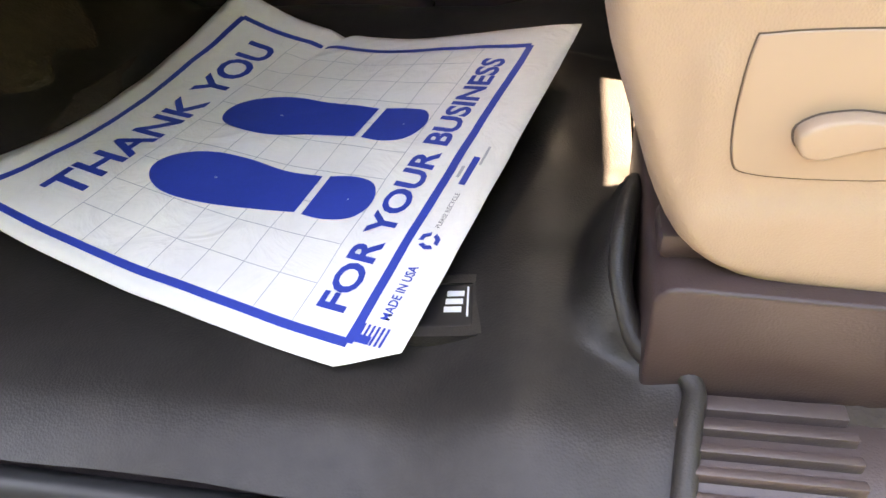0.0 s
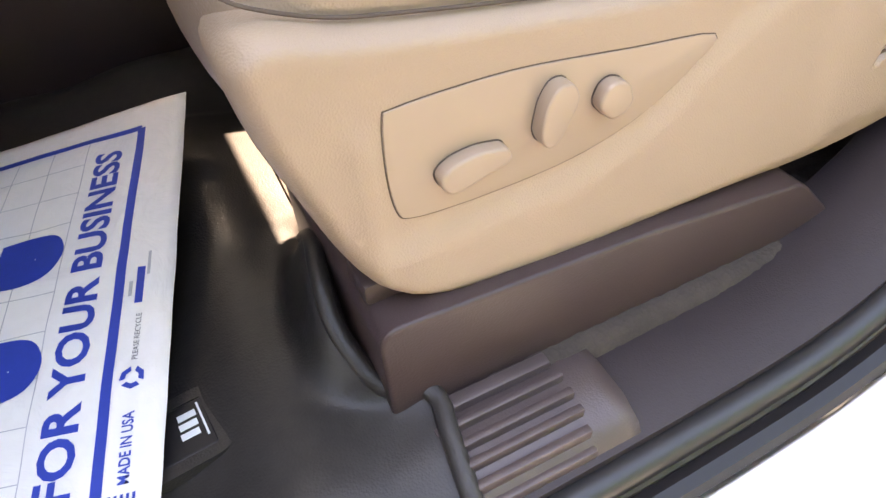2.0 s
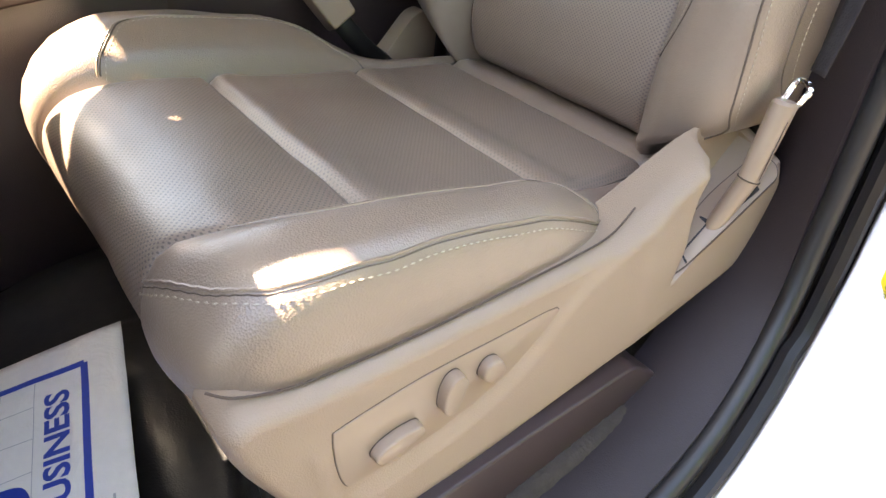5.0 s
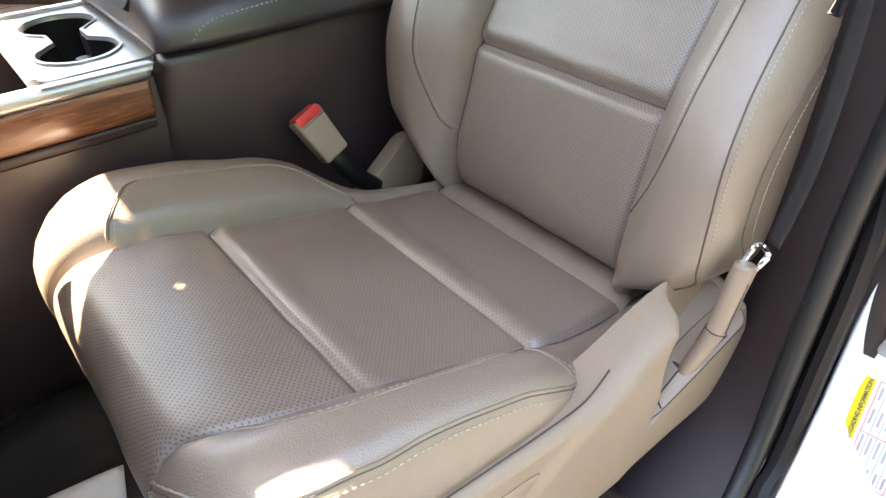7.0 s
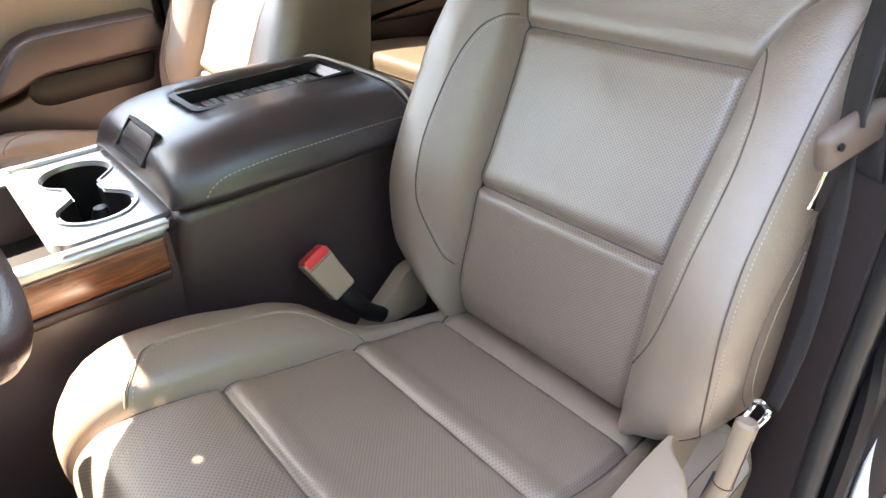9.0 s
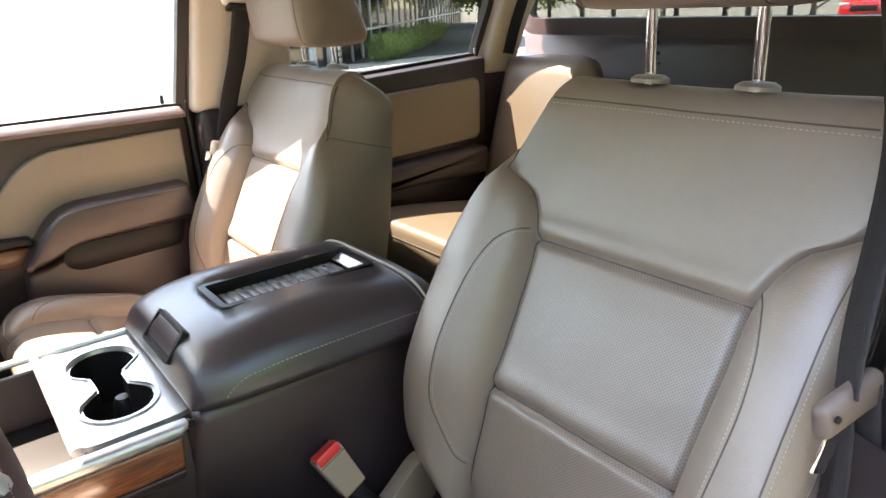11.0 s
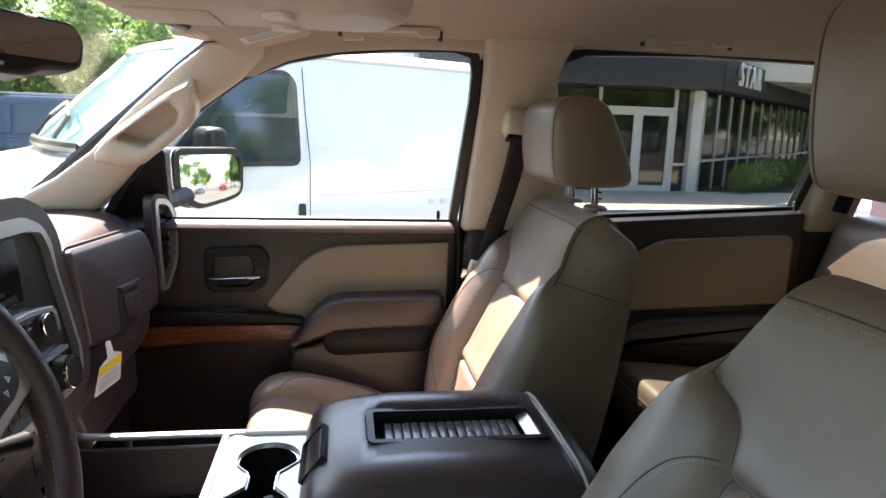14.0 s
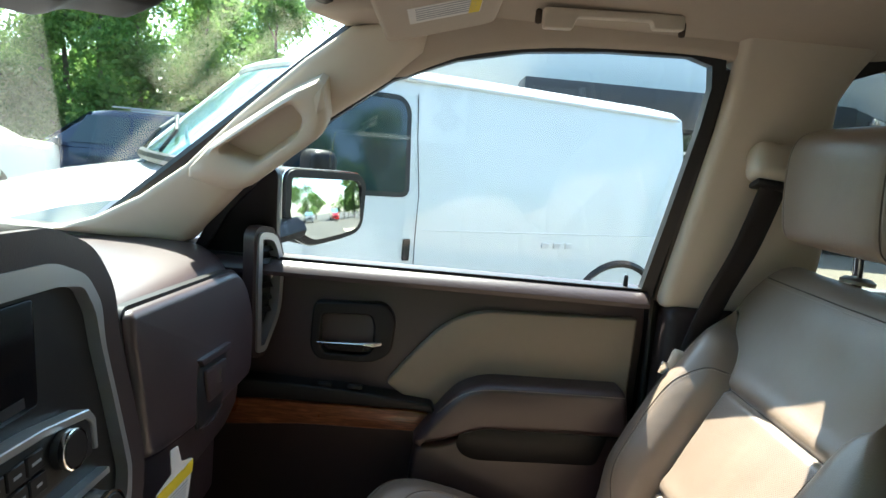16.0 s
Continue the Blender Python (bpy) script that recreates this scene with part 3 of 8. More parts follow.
    for q in (-1, 1):
        part("shoulder_piping", tube(g.line([(s, q * 0.985) for s in np.linspace(Z(1.30), Z(1.398), 40)], 0.0004), 0.0016, 6), SEAM, back)
        part("side_seam", tube(g.line([(Z(1.31), q * v) for v in np.linspace(1.0, 1.58, 24)], 0.0006), 0.0010, 6), SEAM, back)
    cross = np.linspace(-0.54, 0.54, 60)
    part("top_seam", tube(g.line([(Z(1.396), v) for v in cross], 0.0), 0.0011, 6), SEAM, back)
    part("top_stitching", stitches(g.line([(Z(1.39), v) for v in cross])), STITCH, back, "cream thread along the top edge")

    # headrest on two posts
    px = 0.80
    sec = [(-0.088, 0.046), (-0.101, 0.072), (-0.107, 0.13), (-0.103, 0.180), (-0.080, 0.203), (-0.045, 0.205), (-0.010, 0.189), (0.020, 0.137), (0.044, 0.074), (0.044, 0.050), (0.022, 0.041), (-0.05, 0.040)]
    sec = [(p.x, p.z) for p in spline([(q[0], 0, q[1]) for q in sec], 4, True)]
    cx, cz = -0.035, 0.12

    def ring(y, inset=0.0):
        """Section of the headrest at y, drawn in by inset at its rounded ends."""
        bow = 0.012 * (1 - (y / 0.13) ** 2)
        out = []
        for a, b in sec:
            d = math.hypot(a - cx, b - cz)
            k = max(0.0, 1 - inset / d)
            out.append(plumb(Vector((px + cx + (a - cx) * k - (bow * min(1, (cx - a) / 0.05) if a < cx else 0), y, 1.39 + head_up + cz + (b - cz) * k))))
        return out

    groove = lambda y: 0.0028 * math.exp(-(((abs(y) - 0.105) / 0.0028) ** 2))
    head = part("headrest", loft([ring(y, groove(y)) for y in list(np.linspace(-0.098, 0.098, 16)) + [0.101, 0.103, 0.105]], caps=False), LEATHER, root, "taupe leather headrest")
    for q in (-1, 1):
        ends = [(0.105, groove(0.105)), (0.107, 0.002), (0.110, 0.0012), (0.114, 0.004), (0.1175, 0.009), (0.120, 0.016), (0.122, 0.026), (0.124, 0.045), (0.125, 0.075)]
        part("side_cover", loft([ring(q * y, e) for y, e in ends]), LEATHER, head)
        part("side_seam", tube(ring(q * 0.105, 0.0022), 0.0010, 6, closed=True), SEAM, head)
    part("left_start", loft([ring(y, groove(y)) for y in (-0.105, -0.103, -0.101, -0.098)], caps=False), LEATHER, head)
    for q in (-1, 1):
        post = part("headrest_post", tube([plumb((px, q * 0.067, 1.36)), plumb((px - 0.012, q * 0.067, 1.47 + head_up))], 0.0068, 14), CHROME, root, "chrome headrest post")
        cuff = revolve([(0.0, 0.0), (0.023, 0.0), (0.023, 0.005), (0.017, 0.009), (0.008, 0.009)], Matrix.Translation(plumb((px - 0.004, q * 0.067, 1.416))) @ pose(0, 0, 0, 0, 4, 0), 24)
        part("guide_collar", cuff, LEATHER, root, "taupe plastic guide collar")
        if q > 0:
            for k in range(5):
                p = plumb((px + 0.004 - 0.0012 * k, q * 0.067 - 0.0005, 1.438 + 0.012 * k))
                part("notch", block(Matrix.Translation(p), (0.005, 0.009, 0.004), 0.0005), BLACK, post)

    # side shields of tan plastic: outer (large, with the switches) and inner (hinge cover)
    side = [(0.071, 0.848), (0.084, 0.808), (0.098, 0.779), (0.128, 0.761), (0.213, 0.752), (0.30, 0.748), (0.411, 0.742), (0.470, 0.744),
            (0.549, 0.761), (0.590, 0.792), (0.604, 0.835), (0.597, 0.884), (0.592, 0.912), (0.545, 0.922), (0.490, 0.924), (0.450, 0.915), (0.402, 0.902), (0.365, 0.897),
            (0.25, 0.907), (0.131, 0.921), (0.099, 0.926), (0.072, 0.934), (0.054, 0.925), (0.058, 0.885)]
    outline = fillet(side, 0.022, 3)
    m = frame_of((dx + slide, yc - sg * 0.214, dz), (1, 0, 0), (0, 0, 1))
    if sg < 0:
        m = m @ Matrix.Diagonal((1, 1, -1, 1))
    DEEP, ROLL = 0.046, 0.022
    band_hi = curve1([0.10, 0.144, 0.197, 0.251, 0.287, 0.305, 0.335, 0.36, 0.40], [0.812, 0.8165, 0.8170, 0.829, 0.851, 0.866, 0.884, 0.893, 0.90])
    ledge = lambda x: 0.8155 + 0.4627 * (x - 0.443)
    brow = curve1([0.80, 0.815, 0.84, 0.87, 0.90, 0.95], [0.432, 0.438, 0.446, 0.452, 0.466, 0.495])
    soft = lambda k: 0.0 if k <= 0 else (1.0 if k >= 1 else k * k * (3 - 2 * k))

    def relief(x, z):
        """How far the outer face stands proud of its flat: a raised lower band, and a deep scoop with a ledge for the belt anchor."""
        h = 0.0
        if powered:
            h += 0.0050 * soft((band_hi(min(x, 0.40)) - z) / 0.014 + 0.2) * soft((z - 0.752) / 0.012) * soft((x - 0.095) / 0.02) * (1 - soft((x - 0.40) / 0.05))
            h += 0.0030 * soft((0.111 - x) / 0.010) * soft((x - 0.09) / 0.01) * soft((0.89 - z) / 0.02) * soft((z - 0.77) / 0.02)
        h += 0.007 * soft((x - 0.38) / 0.07) * soft((0.90 - z) / 0.05) * soft((z - 0.75) / 0.03)
        wall = 0.042 * soft((x - brow(min(max(z, 0.80), 0.95))) / 0.034)
        return h - min(wall, max(0.0, (z - ledge(x)) / 0.20))

    rings = [[(x, z, 0) for x, z in outline], [(x, z, DEEP - ROLL) for x, z in outline]]
    for k in range(1, 8):
        a = math.pi / 2 * k / 7
        q = grow(outline, -0.5 * ROLL * (1 - math.cos(a)))
        rings.append([(x, z, DEEP - ROLL + ROLL * math.sin(a)) for x, z in q])
    rings = [[(x, z, h + relief(x, z) * soft(k / 8) if relief(x, z) > 0 else max(0.004, h + relief(x, z))) for x, z, h in r] for k, r in enumerate(rings)]
    rings[0] = [(x, z, 0) for x, z in outline]
    shield_bm = loft(rings, caps=False)
    face_ring = [Vector((x, z)) for x, z, h in rings[-1]]
    n_ring = len(face_ring)
    inside = []
    tops = [(x, ledge(x) + d) for x in np.arange(0.43, 0.60, 0.0028) for d in (-0.0006, 0.0012, 0.0032, 0.0052, 0.0072, 0.0090)]
    for x, z in [(x, z) for x in np.arange(0.06, 0.4275, 0.0045) for z in np.arange(0.745, 0.945, 0.0045)] + [(x, z) for x in np.arange(0.429, 0.62, 0.0028) for z in np.arange(0.745, 0.945, 0.0028) if not -0.002 < z - ledge(x) < 0.0100] + tops:
        odd, near = False, 9.0
        for a, b in zip(face_ring, face_ring[1:] + face_ring[:1]):
            if (a.y > z) != (b.y > z) and x < a.x + (z - a.y) / (b.y - a.y) * (b.x - a.x):
                odd = not odd
            near = min(near, (a - Vector((x, z))).length)
        if odd and near > 0.003:
            inside.append(Vector((x, z)))
    cap = geometry.delaunay_2d_cdt(face_ring + inside, [(k, (k + 1) % n_ring) for k in range(n_ring)], [], 1, 1e-6)
    vs = [shield_bm.verts.new((p.x, p.y, max(0.004, DEEP + relief(p.x, p.y)))) for p in cap[0]]
    for q in cap[2]:
        shield_bm.faces.new([vs[k] for k in q])
    bmesh.ops.remove_doubles(shield_bm, verts=shield_bm.verts, dist=0.0002)
    shield_bm.transform(m)
    shield = part("side_shield", shield_bm, TRIM, root, "tan moulded plastic side shield", 60)
    lip = spline([(dx + slide + x, yc - sg * w, dz + z) for x, z, w in ((0.060, 0.944, 0.236), (0.072, 0.937, 0.243), (0.099, 0.928, 0.2475), (0.131, 0.9225, 0.2495), (0.19, 0.9145, 0.251), (0.25, 0.9085, 0.251), (0.32, 0.902, 0.251), (0.365, 0.8985, 0.249), (0.40, 0.905, 0.243))], 6)
    part("shield_gap", tube(lip, 0.0009, 6), GAPTAN, root)
    out = yc - sg * 0.260

    def face(pts, depth, r, y0, material, name, parent, label=""):
        mm = frame_of((dx, y0, dz), (1, 0, 0), (0, 0, 1))
        if sg < 0:
            mm = mm @ Matrix.Diagonal((1, 1, -1, 1))
        return part(name, prism(pts, mm, depth, r, 3), material, parent, label, 50)

    if powered:
        pan = spline([(x, z, 0) for x, z in [(0.1125, 0.8835), (0.118, 0.8875), (0.150, 0.8885), (0.187, 0.8870), (0.245, 0.8795), (0.300, 0.8720), (0.289, 0.8580), (0.272, 0.8460),
                                             (0.248, 0.8345), (0.215, 0.8265), (0.180, 0.8240), (0.144, 0.8240), (0.120, 0.8265), (0.1135, 0.8330), (0.1110, 0.8550)]], 4, True)
        pan = [(p.x, p.y) for p in pan]
        rim = grow(pan, 0.0007)
        face(rim, 0.0014, 0, out + sg * 0.0012, GAPTAN, "panel_gap", shield)
        face(pan, 0.0020, 0.0006, out + sg * 0.0010, SWITCH, "switch_panel", shield, "smooth tan switch panel")
        for pts, h, fx, fz in (([(0.1315, 0.8500), (0.1400, 0.8575), (0.1550, 0.8600), (0.1720, 0.8565), (0.1740, 0.8450), (0.1580, 0.8405), (0.1430, 0.8345), (0.1350, 0.8370)], 0.0095, 0.94, 0.76),
                       ([(0.1838, 0.8530), (0.1880, 0.8700), (0.1960, 0.8795), (0.2075, 0.8790), (0.2135, 0.8690), (0.2062, 0.8560), (0.1965, 0.8440), (0.1885, 0.8450)], 0.0100, 0.76, 0.94),
                       ([(0.2196, 0.8580), (0.2248, 0.8690), (0.2310, 0.8716), (0.2407, 0.8684), (0.2462, 0.8545), (0.2390, 0.8470), (0.2300, 0.8455)], 0.0090, 0.86, 0.86)):
            mx, mz = sum(q[0] for q in pts) / len(pts), sum(q[1] for q in pts) / len(pts)
            slim = lambda e: [(mx + (x - mx) * fx * e, mz + (z - mz) * fz * e) for x, z in pts]
            face(fillet(slim(1.035), 0.005, 3), 0.0012, 0.0002, out - sg * 0.0002, GAPTAN, "switch_gap", shield)
            face(fillet(slim(1.0), 0.0045, 3), h, 0.0022, out - sg * 0.0006, SWITCH, "seat_switch", shield, "tan seat adjuster switch")
        # slotted anchor cover lying on the ledge of the scoop
        ma = frame_of((0.443, -0.7026 + 0.436 + yc, 0.8172), (0.134, -0.0074, 0.062), (0, 1, 0.19))
        rec = fillet([(0.002, 0.0060), (0.016, 0.0025), (0.060, 0.0015), (0.140, 0.0015), (0.150, 0.012), (0.148, 0.030), (0.085, 0.034), (0.045, 0.028), (0.014, 0.018)], [0.004, 0.008, 0.02, 0.006, 0.008, 0.01, 0.02, 0.02, 0.008], 4)
        part("cover_gap", prism(grow(rec, 0.0009), ma @ Matrix.Translation((0, 0, -0.003)), 0.0035), GAPTAN, shield)
        cover = part("anchor_cover", prism(rec, ma @ Matrix.Translation((0, 0, -0.003)), 0.0044, 0.0006, 2), SWITCH, shield, "smooth tan slotted cover")
        for pts in ([(0.0255, 0.0118), (0.063, 0.0145), (0.063, 0.0160), (0.0255, 0.0134)], [(0.0206, 0.0030), (0.0226, 0.0030), (0.0272, 0.0128), (0.0252, 0.0132)], [(0.0252, 0.0122), (0.0270, 0.0132), (0.0222, 0.0185), (0.0206, 0.0178)],
                    [(0.0605, 0.0150), (0.072, 0.0075), (0.118, 0.004), (0.124, 0.014), (0.116, 0.026), (0.075, 0.0190)], [(0.0625, 0.0150), (0.0645, 0.0148), (0.0700, 0.0045), (0.0685, 0.0040)], [(0.062, 0.0150), (0.0665, 0.0165), (0.0650, 0.0245), (0.0635, 0.0242)]):
            part("slot", prism(pts, ma, 0.0020), BLACK, cover)
    inner = yc + sg * 0.232
    hinge = fillet([(0.440, 0.815), (0.476, 0.846), (0.535, 0.893), (0.557, 0.893), (0.571, 0.864), (0.562, 0.815)], [0.01, 0.01, 0.012, 0.012, 0.016, 0.01], 5)
    mm = frame_of((dx, inner, dz), (1, 0, 0), (0, 0, 1)) @ Matrix.Diagonal((1, 1, -sg, 1))
    part("hinge_cover", prism(hinge, mm, 0.026, 0.006, 3), TRIM, root, "tan plastic hinge cover")

    # dark pedestal box under the seat
    foot = fillet([(0.089, 0.56), (0.088, 0.771), (0.27, 0.760), (0.402, 0.744), (0.446, 0.700), (0.450, 0.56)], [0.004, 0.016, 0, 0.012, 0.012, 0.0], 5)
    mm = frame_of((dx, yc - sg * 0.10, 0), (1, 0, 0), (0, 0, 1)) @ Matrix.Diagonal((1, 1, sg, 1))
    part("pedestal", prism(foot, mm, 0.176, 0.020, 6), COCOA_HARD, root, "cocoa plastic seat pedestal cover", 60)
    for q in (-1, 1):
        part("seat_rail", box((0.12 + dx, yc + q * 0.17 - 0.02, 0.66), (0.58 + dx, yc + q * 0.17 + 0.02, 0.80 + dz), 0.004), BLACK, root)
    part("latch_block", block(Matrix.Translation((0.104 + dx, yc - sg * 0.238, 0.776)), (0.026, 0.030, 0.016), 0.004), COCOA_HARD, root)
    return root


driver = seat(-0.436, 1, 0.0, 0.0, 0.072, "taupe leather power driver seat with perforated inserts and tan side shield", True)
passenger = seat(0.452, -1, 0.0, -0.02, 0.032, "taupe leather passenger seat with perforated inserts, partly sunlit", False, 0.055, 0.055)


# ---------------------------------------------------------------- cabin shell
def side_y(z, side):
    """The inner face of the body side: upright below the window sill, leaning in above it."""
    return side * (0.79 - 0.40 * max(0.0, z - 1.31))


def side_slab(pts, side, off, thick, r=0.0, seg=2):
    """An outline (x, z) laid on the body side, off metres inboard of it, thick metres deep outboard."""
    bm = bmesh.new()
    a = [bm.verts.new((x, side_y(z, side) - side * off, z)) for x, z in pts]
    b = [bm.verts.new((x, side_y(z, side) - side * (off - thick), z)) for x, z in pts]
    bm.faces.new(a)
    bm.faces.new(b[::-1])
    for i in range(len(pts)):
        j = (i + 1) % len(pts)
        bm.faces.new((a[i], b[i], b[j], a[j]))
    if r:
        bmesh.ops.recalc_face_normals(bm, faces=bm.faces)
        bevel(bm, r, seg, 45)
    return bm


def smooth2(pts, n=5, closed=False):
    return [(p.x, p.y) for p in spline([(x, z, 0) for x, z in pts], n, closed)]


# floor and firewall
rows = []
for x in np.linspace(-0.62, 1.75, 48):
    up = 0.0 if x > -0.43 else (-0.43 - x) * 0.95
    rows.append([(x, y, 0.662 + up + 0.0015 * noise.noise((x * 20, y * 20, 0))) for y in np.linspace(-0.70, 0.77, 34)])
floor = solo("floor", sheet(rows), CARPET, "dark brown cabin carpet", "floor", kind="structure")
hollow(floor, 0.02, 1)
solo("wall_front", box((-0.80, -0.80, 0.60), (-0.63, 0.80, 1.24), 0.02), COCOA, "dark firewall under the dashboard", "wall", kind="structure")

# headliner
rows = []
half = curve1([-0.16, 0.05, 0.5, 1.2, 1.75], [0.615, 0.618, 0.622, 0.622, 0.60])
for k in np.linspace(0, 1, 44) ** 1.4:
    row = []
    for t in np.linspace(-1, 1, 37):
        x = lerp(-0.033 + 0.073 * abs(t) ** 2.2, 1.76, k)
        dome = 0.062 - 0.035 * max(0, 1 - k / 0.10) ** 2
        row.append((x, half(x) * t, 1.712 + dome * (1 - abs(t) ** 3.2)))
    rows.append(row)
ceiling = solo("ceiling", sheet(rows), CLOTH, "tan cloth headliner", "ceiling", kind="structure")
hollow(ceiling, 0.012, 1)

# roof skin and body sides outside the trim
rows = []
for x in np.linspace(-0.010, 1.86, 30):
    rows.append([(x + (0.075 * abs(t) ** 2 * (1 - (x + 0.10) / 0.4) if x < 0.30 else 0), (0.655) * t, 1.752 + 0.085 * (1 - abs(t) ** 2.6) - (0.5 * (x - 1.7) ** 2 if x > 1.7 else 0)) for t in np.linspace(-1, 1, 25)])
roof = solo("roof", sheet(rows), WHITE, "white painted truck roof", "roof", kind="structure")
hollow(roof, 0.012, 1)

FRONT_WINDOW = [(-0.215, 1.315), (-0.16, 1.40), (-0.075, 1.49), (0.0, 1.555), (0.105, 1.63), (0.20, 1.667), (0.30, 1.688), (0.42, 1.699), (0.545, 1.703), (0.583, 1.693), (0.592, 1.66), (0.592, 1.60), (0.583, 1.45), (0.574, 1.315)]
REAR_WINDOW = [(0.86, 1.325), (0.848, 1.41), (0.79, 1.60), (0.772, 1.65), (0.785, 1.692), (0.835, 1.712), (1.10, 1.722), (1.40, 1.718), (1.47, 1.695), (1.492, 1.64), (1.497, 1.50), (1.485, 1.36)]


def slab_frame(outer, inner, side, off, thick, name, material, label, cat, kind="structure"):
    n = len(outer)
    bm = bmesh.new()
    f = lambda p, o: bm.verts.new((p[0], side_y(p[1], side) - side * o, p[1]))
    a, b = [f(p, off) for p in outer], [f(p, off) for p in inner]
    c, d = [f(p, off - thick) for p in outer], [f(p, off - thick) for p in inner]
    for i in range(n):
        j = (i + 1) % n
        for q in ((a[i], a[j], b[j], b[i]), (c[i], c[j], d[j], d[i]), (a[i], a[j], c[j], c[i]), (b[i], b[j], d[j], d[i])):
            bm.faces.new(q)
    return solo(name, bm, material, label, cat, kind=kind)


for side, nm in ((1, "right"), (-1, "left")):
    # pillar trims
    a_pil = [(0.044, 1.694), (-0.025, 1.644), (-0.133, 1.552), (-0.220, 1.469), (-0.304, 1.409), (-0.384, 1.366), (-0.475, 1.333), (-0.235, 1.330), (-0.175, 1.390), (-0.085, 1.486), (-0.003, 1.552), (0.100, 1.624), (0.15, 1.668), (0.16, 1.715)]
    solo("a_pillar_" + nm, side_slab(a_pil, side, 0.055, 0.06, 0.016, 3), CREAM, "tan plastic windshield pillar trim", "pillar", kind="structure")
    rail = smooth2([(0.10, 1.715), (0.10, 1.63), (0.20, 1.667), (0.30, 1.688), (0.42, 1.699), (0.56, 1.702), (0.64, 1.695), (0.76, 1.69), (0.79, 1.705), (0.835, 1.72), (1.10, 1.73), (1.40, 1.726), (1.50, 1.70)], 3) + [(1.75, 1.70), (1.75, 1.745), (0.10, 1.735)]
    solo("roof_rail_" + nm, side_slab(rail, side, 0.040, 0.05, 0.010, 2), CLOTH, "tan roof rail trim above the doors", "roof rail", kind="structure")
    b_up = [(0.600, 1.29), (0.606, 1.45), (0.612, 1.60), (0.611, 1.68), (0.60, 1.745), (0.815, 1.745), (0.788, 1.69), (0.778, 1.655), (0.789, 1.60), (0.849, 1.42), (0.866, 1.29)]
    solo("b_pillar_upper_" + nm, side_slab(b_up if side > 0 else [(x + 0.022, z) for x, z in b_up], side, 0.055 if side > 0 else 0.036, 0.075 if side > 0 else 0.056, 0.018, 3), CREAM, "tan plastic upper door pillar trim", "pillar", kind="structure")
    b_low = [(0.618, 0.66), (0.612, 1.00), (0.608, 1.298), (0.845, 1.298), (0.82, 1.10), (0.80, 0.66)]
    solo("b_pillar_lower_" + nm, side_slab(b_low, side, 0.075, 0.095, 0.022, 3), PILLARDARK, "dark cocoa lower door pillar trim", "pillar", kind="structure")
    c_pil = [(1.505, 1.30), (1.512, 1.50), (1.505, 1.64), (1.485, 1.70), (1.46, 1.73), (1.70, 1.73), (1.675, 1.62), (1.640, 1.45), (1.635, 1.30)]
    solo("c_pillar_" + nm, side_slab(c_pil, side, 0.075, 0.095, 0.02, 3), CREAM, "tan plastic rear pillar trim", "pillar", kind="structure")
    solo("rear_door_" + nm, side_slab([(0.80, 0.66), (0.852, 1.322), (1.49, 1.357), (1.49, 0.66)], side, 0.078, 0.13, 0.012), COCOA, "dark rear door lining", "door", kind="structure")
    solo("rear_quarter_" + nm, side_slab([(1.49, 0.66), (1.49, 1.345), (1.78, 1.34), (1.78, 0.66)], side, 0.05, 0.09, 0.01), COCOA, "dark rear quarter trim", "wall", kind="structure")
    # rear window with seal
    slab_frame(grow(REAR_WINDOW, 0.016), grow(REAR_WINDOW, -0.006), side, 0.028, 0.025, "window_seal_rear_" + nm, RUBBER, "black rubber rear window seal", "window seal")
    w = solo("window_rear_" + nm, side_slab(REAR_WINDOW, side, -0.006, 0.005), TINTED, "dark tinted rear door glass", "window", kind="structure", smooth=0)
    # outer body skin under the windows and on the pillars
    solo("body_side_" + nm, side_slab([(0.66, 0.45), (0.66, 1.33), (2.6, 1.36), (2.6, 0.45)], side, -0.10, 0.03, 0.01), WHITE, "white painted body side", "body panel", kind="structure")
    solo("rocker_" + nm, box((-0.75, min(side * 0.80, side * 0.93), 0.40), (0.95, max(side * 0.80, side * 0.93), 0.625), 0.025, 3), WHITE, "white painted rocker panel below the door", "rocker panel", kind="structure")

# dark jamb behind the closed door edge
solo("door_jamb_right", box((0.560, 0.800, 0.62), (0.650, 0.835, 1.312), 0.004), BLACK, "black passenger door jamb", "door jamb", kind="structure")

# right front door: shell, glass, seal
slab_frame(grow(FRONT_WINDOW, 0.016), grow(FRONT_WINDOW, -0.004), 1, 0.030, 0.022, "window_seal_front", RUBBER, "black rubber door window seal", "window seal")
w = solo("window_front", side_slab(FRONT_WINDOW, 1, -0.006, 0.005), GLASS, "clear front passenger door glass", "window", kind="structure", smooth=0)
w.visible_shadow = False

# windshield, its header and cowl
rows = []
for k in np.linspace(0, 1, 14):
    z = lerp(1.27, 1.712, k)
    row = []
    for t in np.linspace(-1, 1, 25):
        hw = lerp(0.80, 0.635, k)
        xc = lerp(-0.86, -0.045, k)
        row.append((xc + lerp(0.34, 0.075, k) * abs(t) ** 2.2, hw * t, z - 0.0))
    rows.append(row)
ws = solo("windshield", sheet(rows), SHIELDGLASS, "clear curved windshield", "windshield", kind="structure")
hollow(ws, 0.004, 1)
ws.visible_shadow = False
edge = [rows[-1][i] for i in range(25)]
solo("windshield_header", tube([(p[0] + 0.012, p[1], p[2] + 0.004) for p in edge], 0.016, 8, flat=0.6), BLACK, "black windshield header edge", "trim", kind="structure")
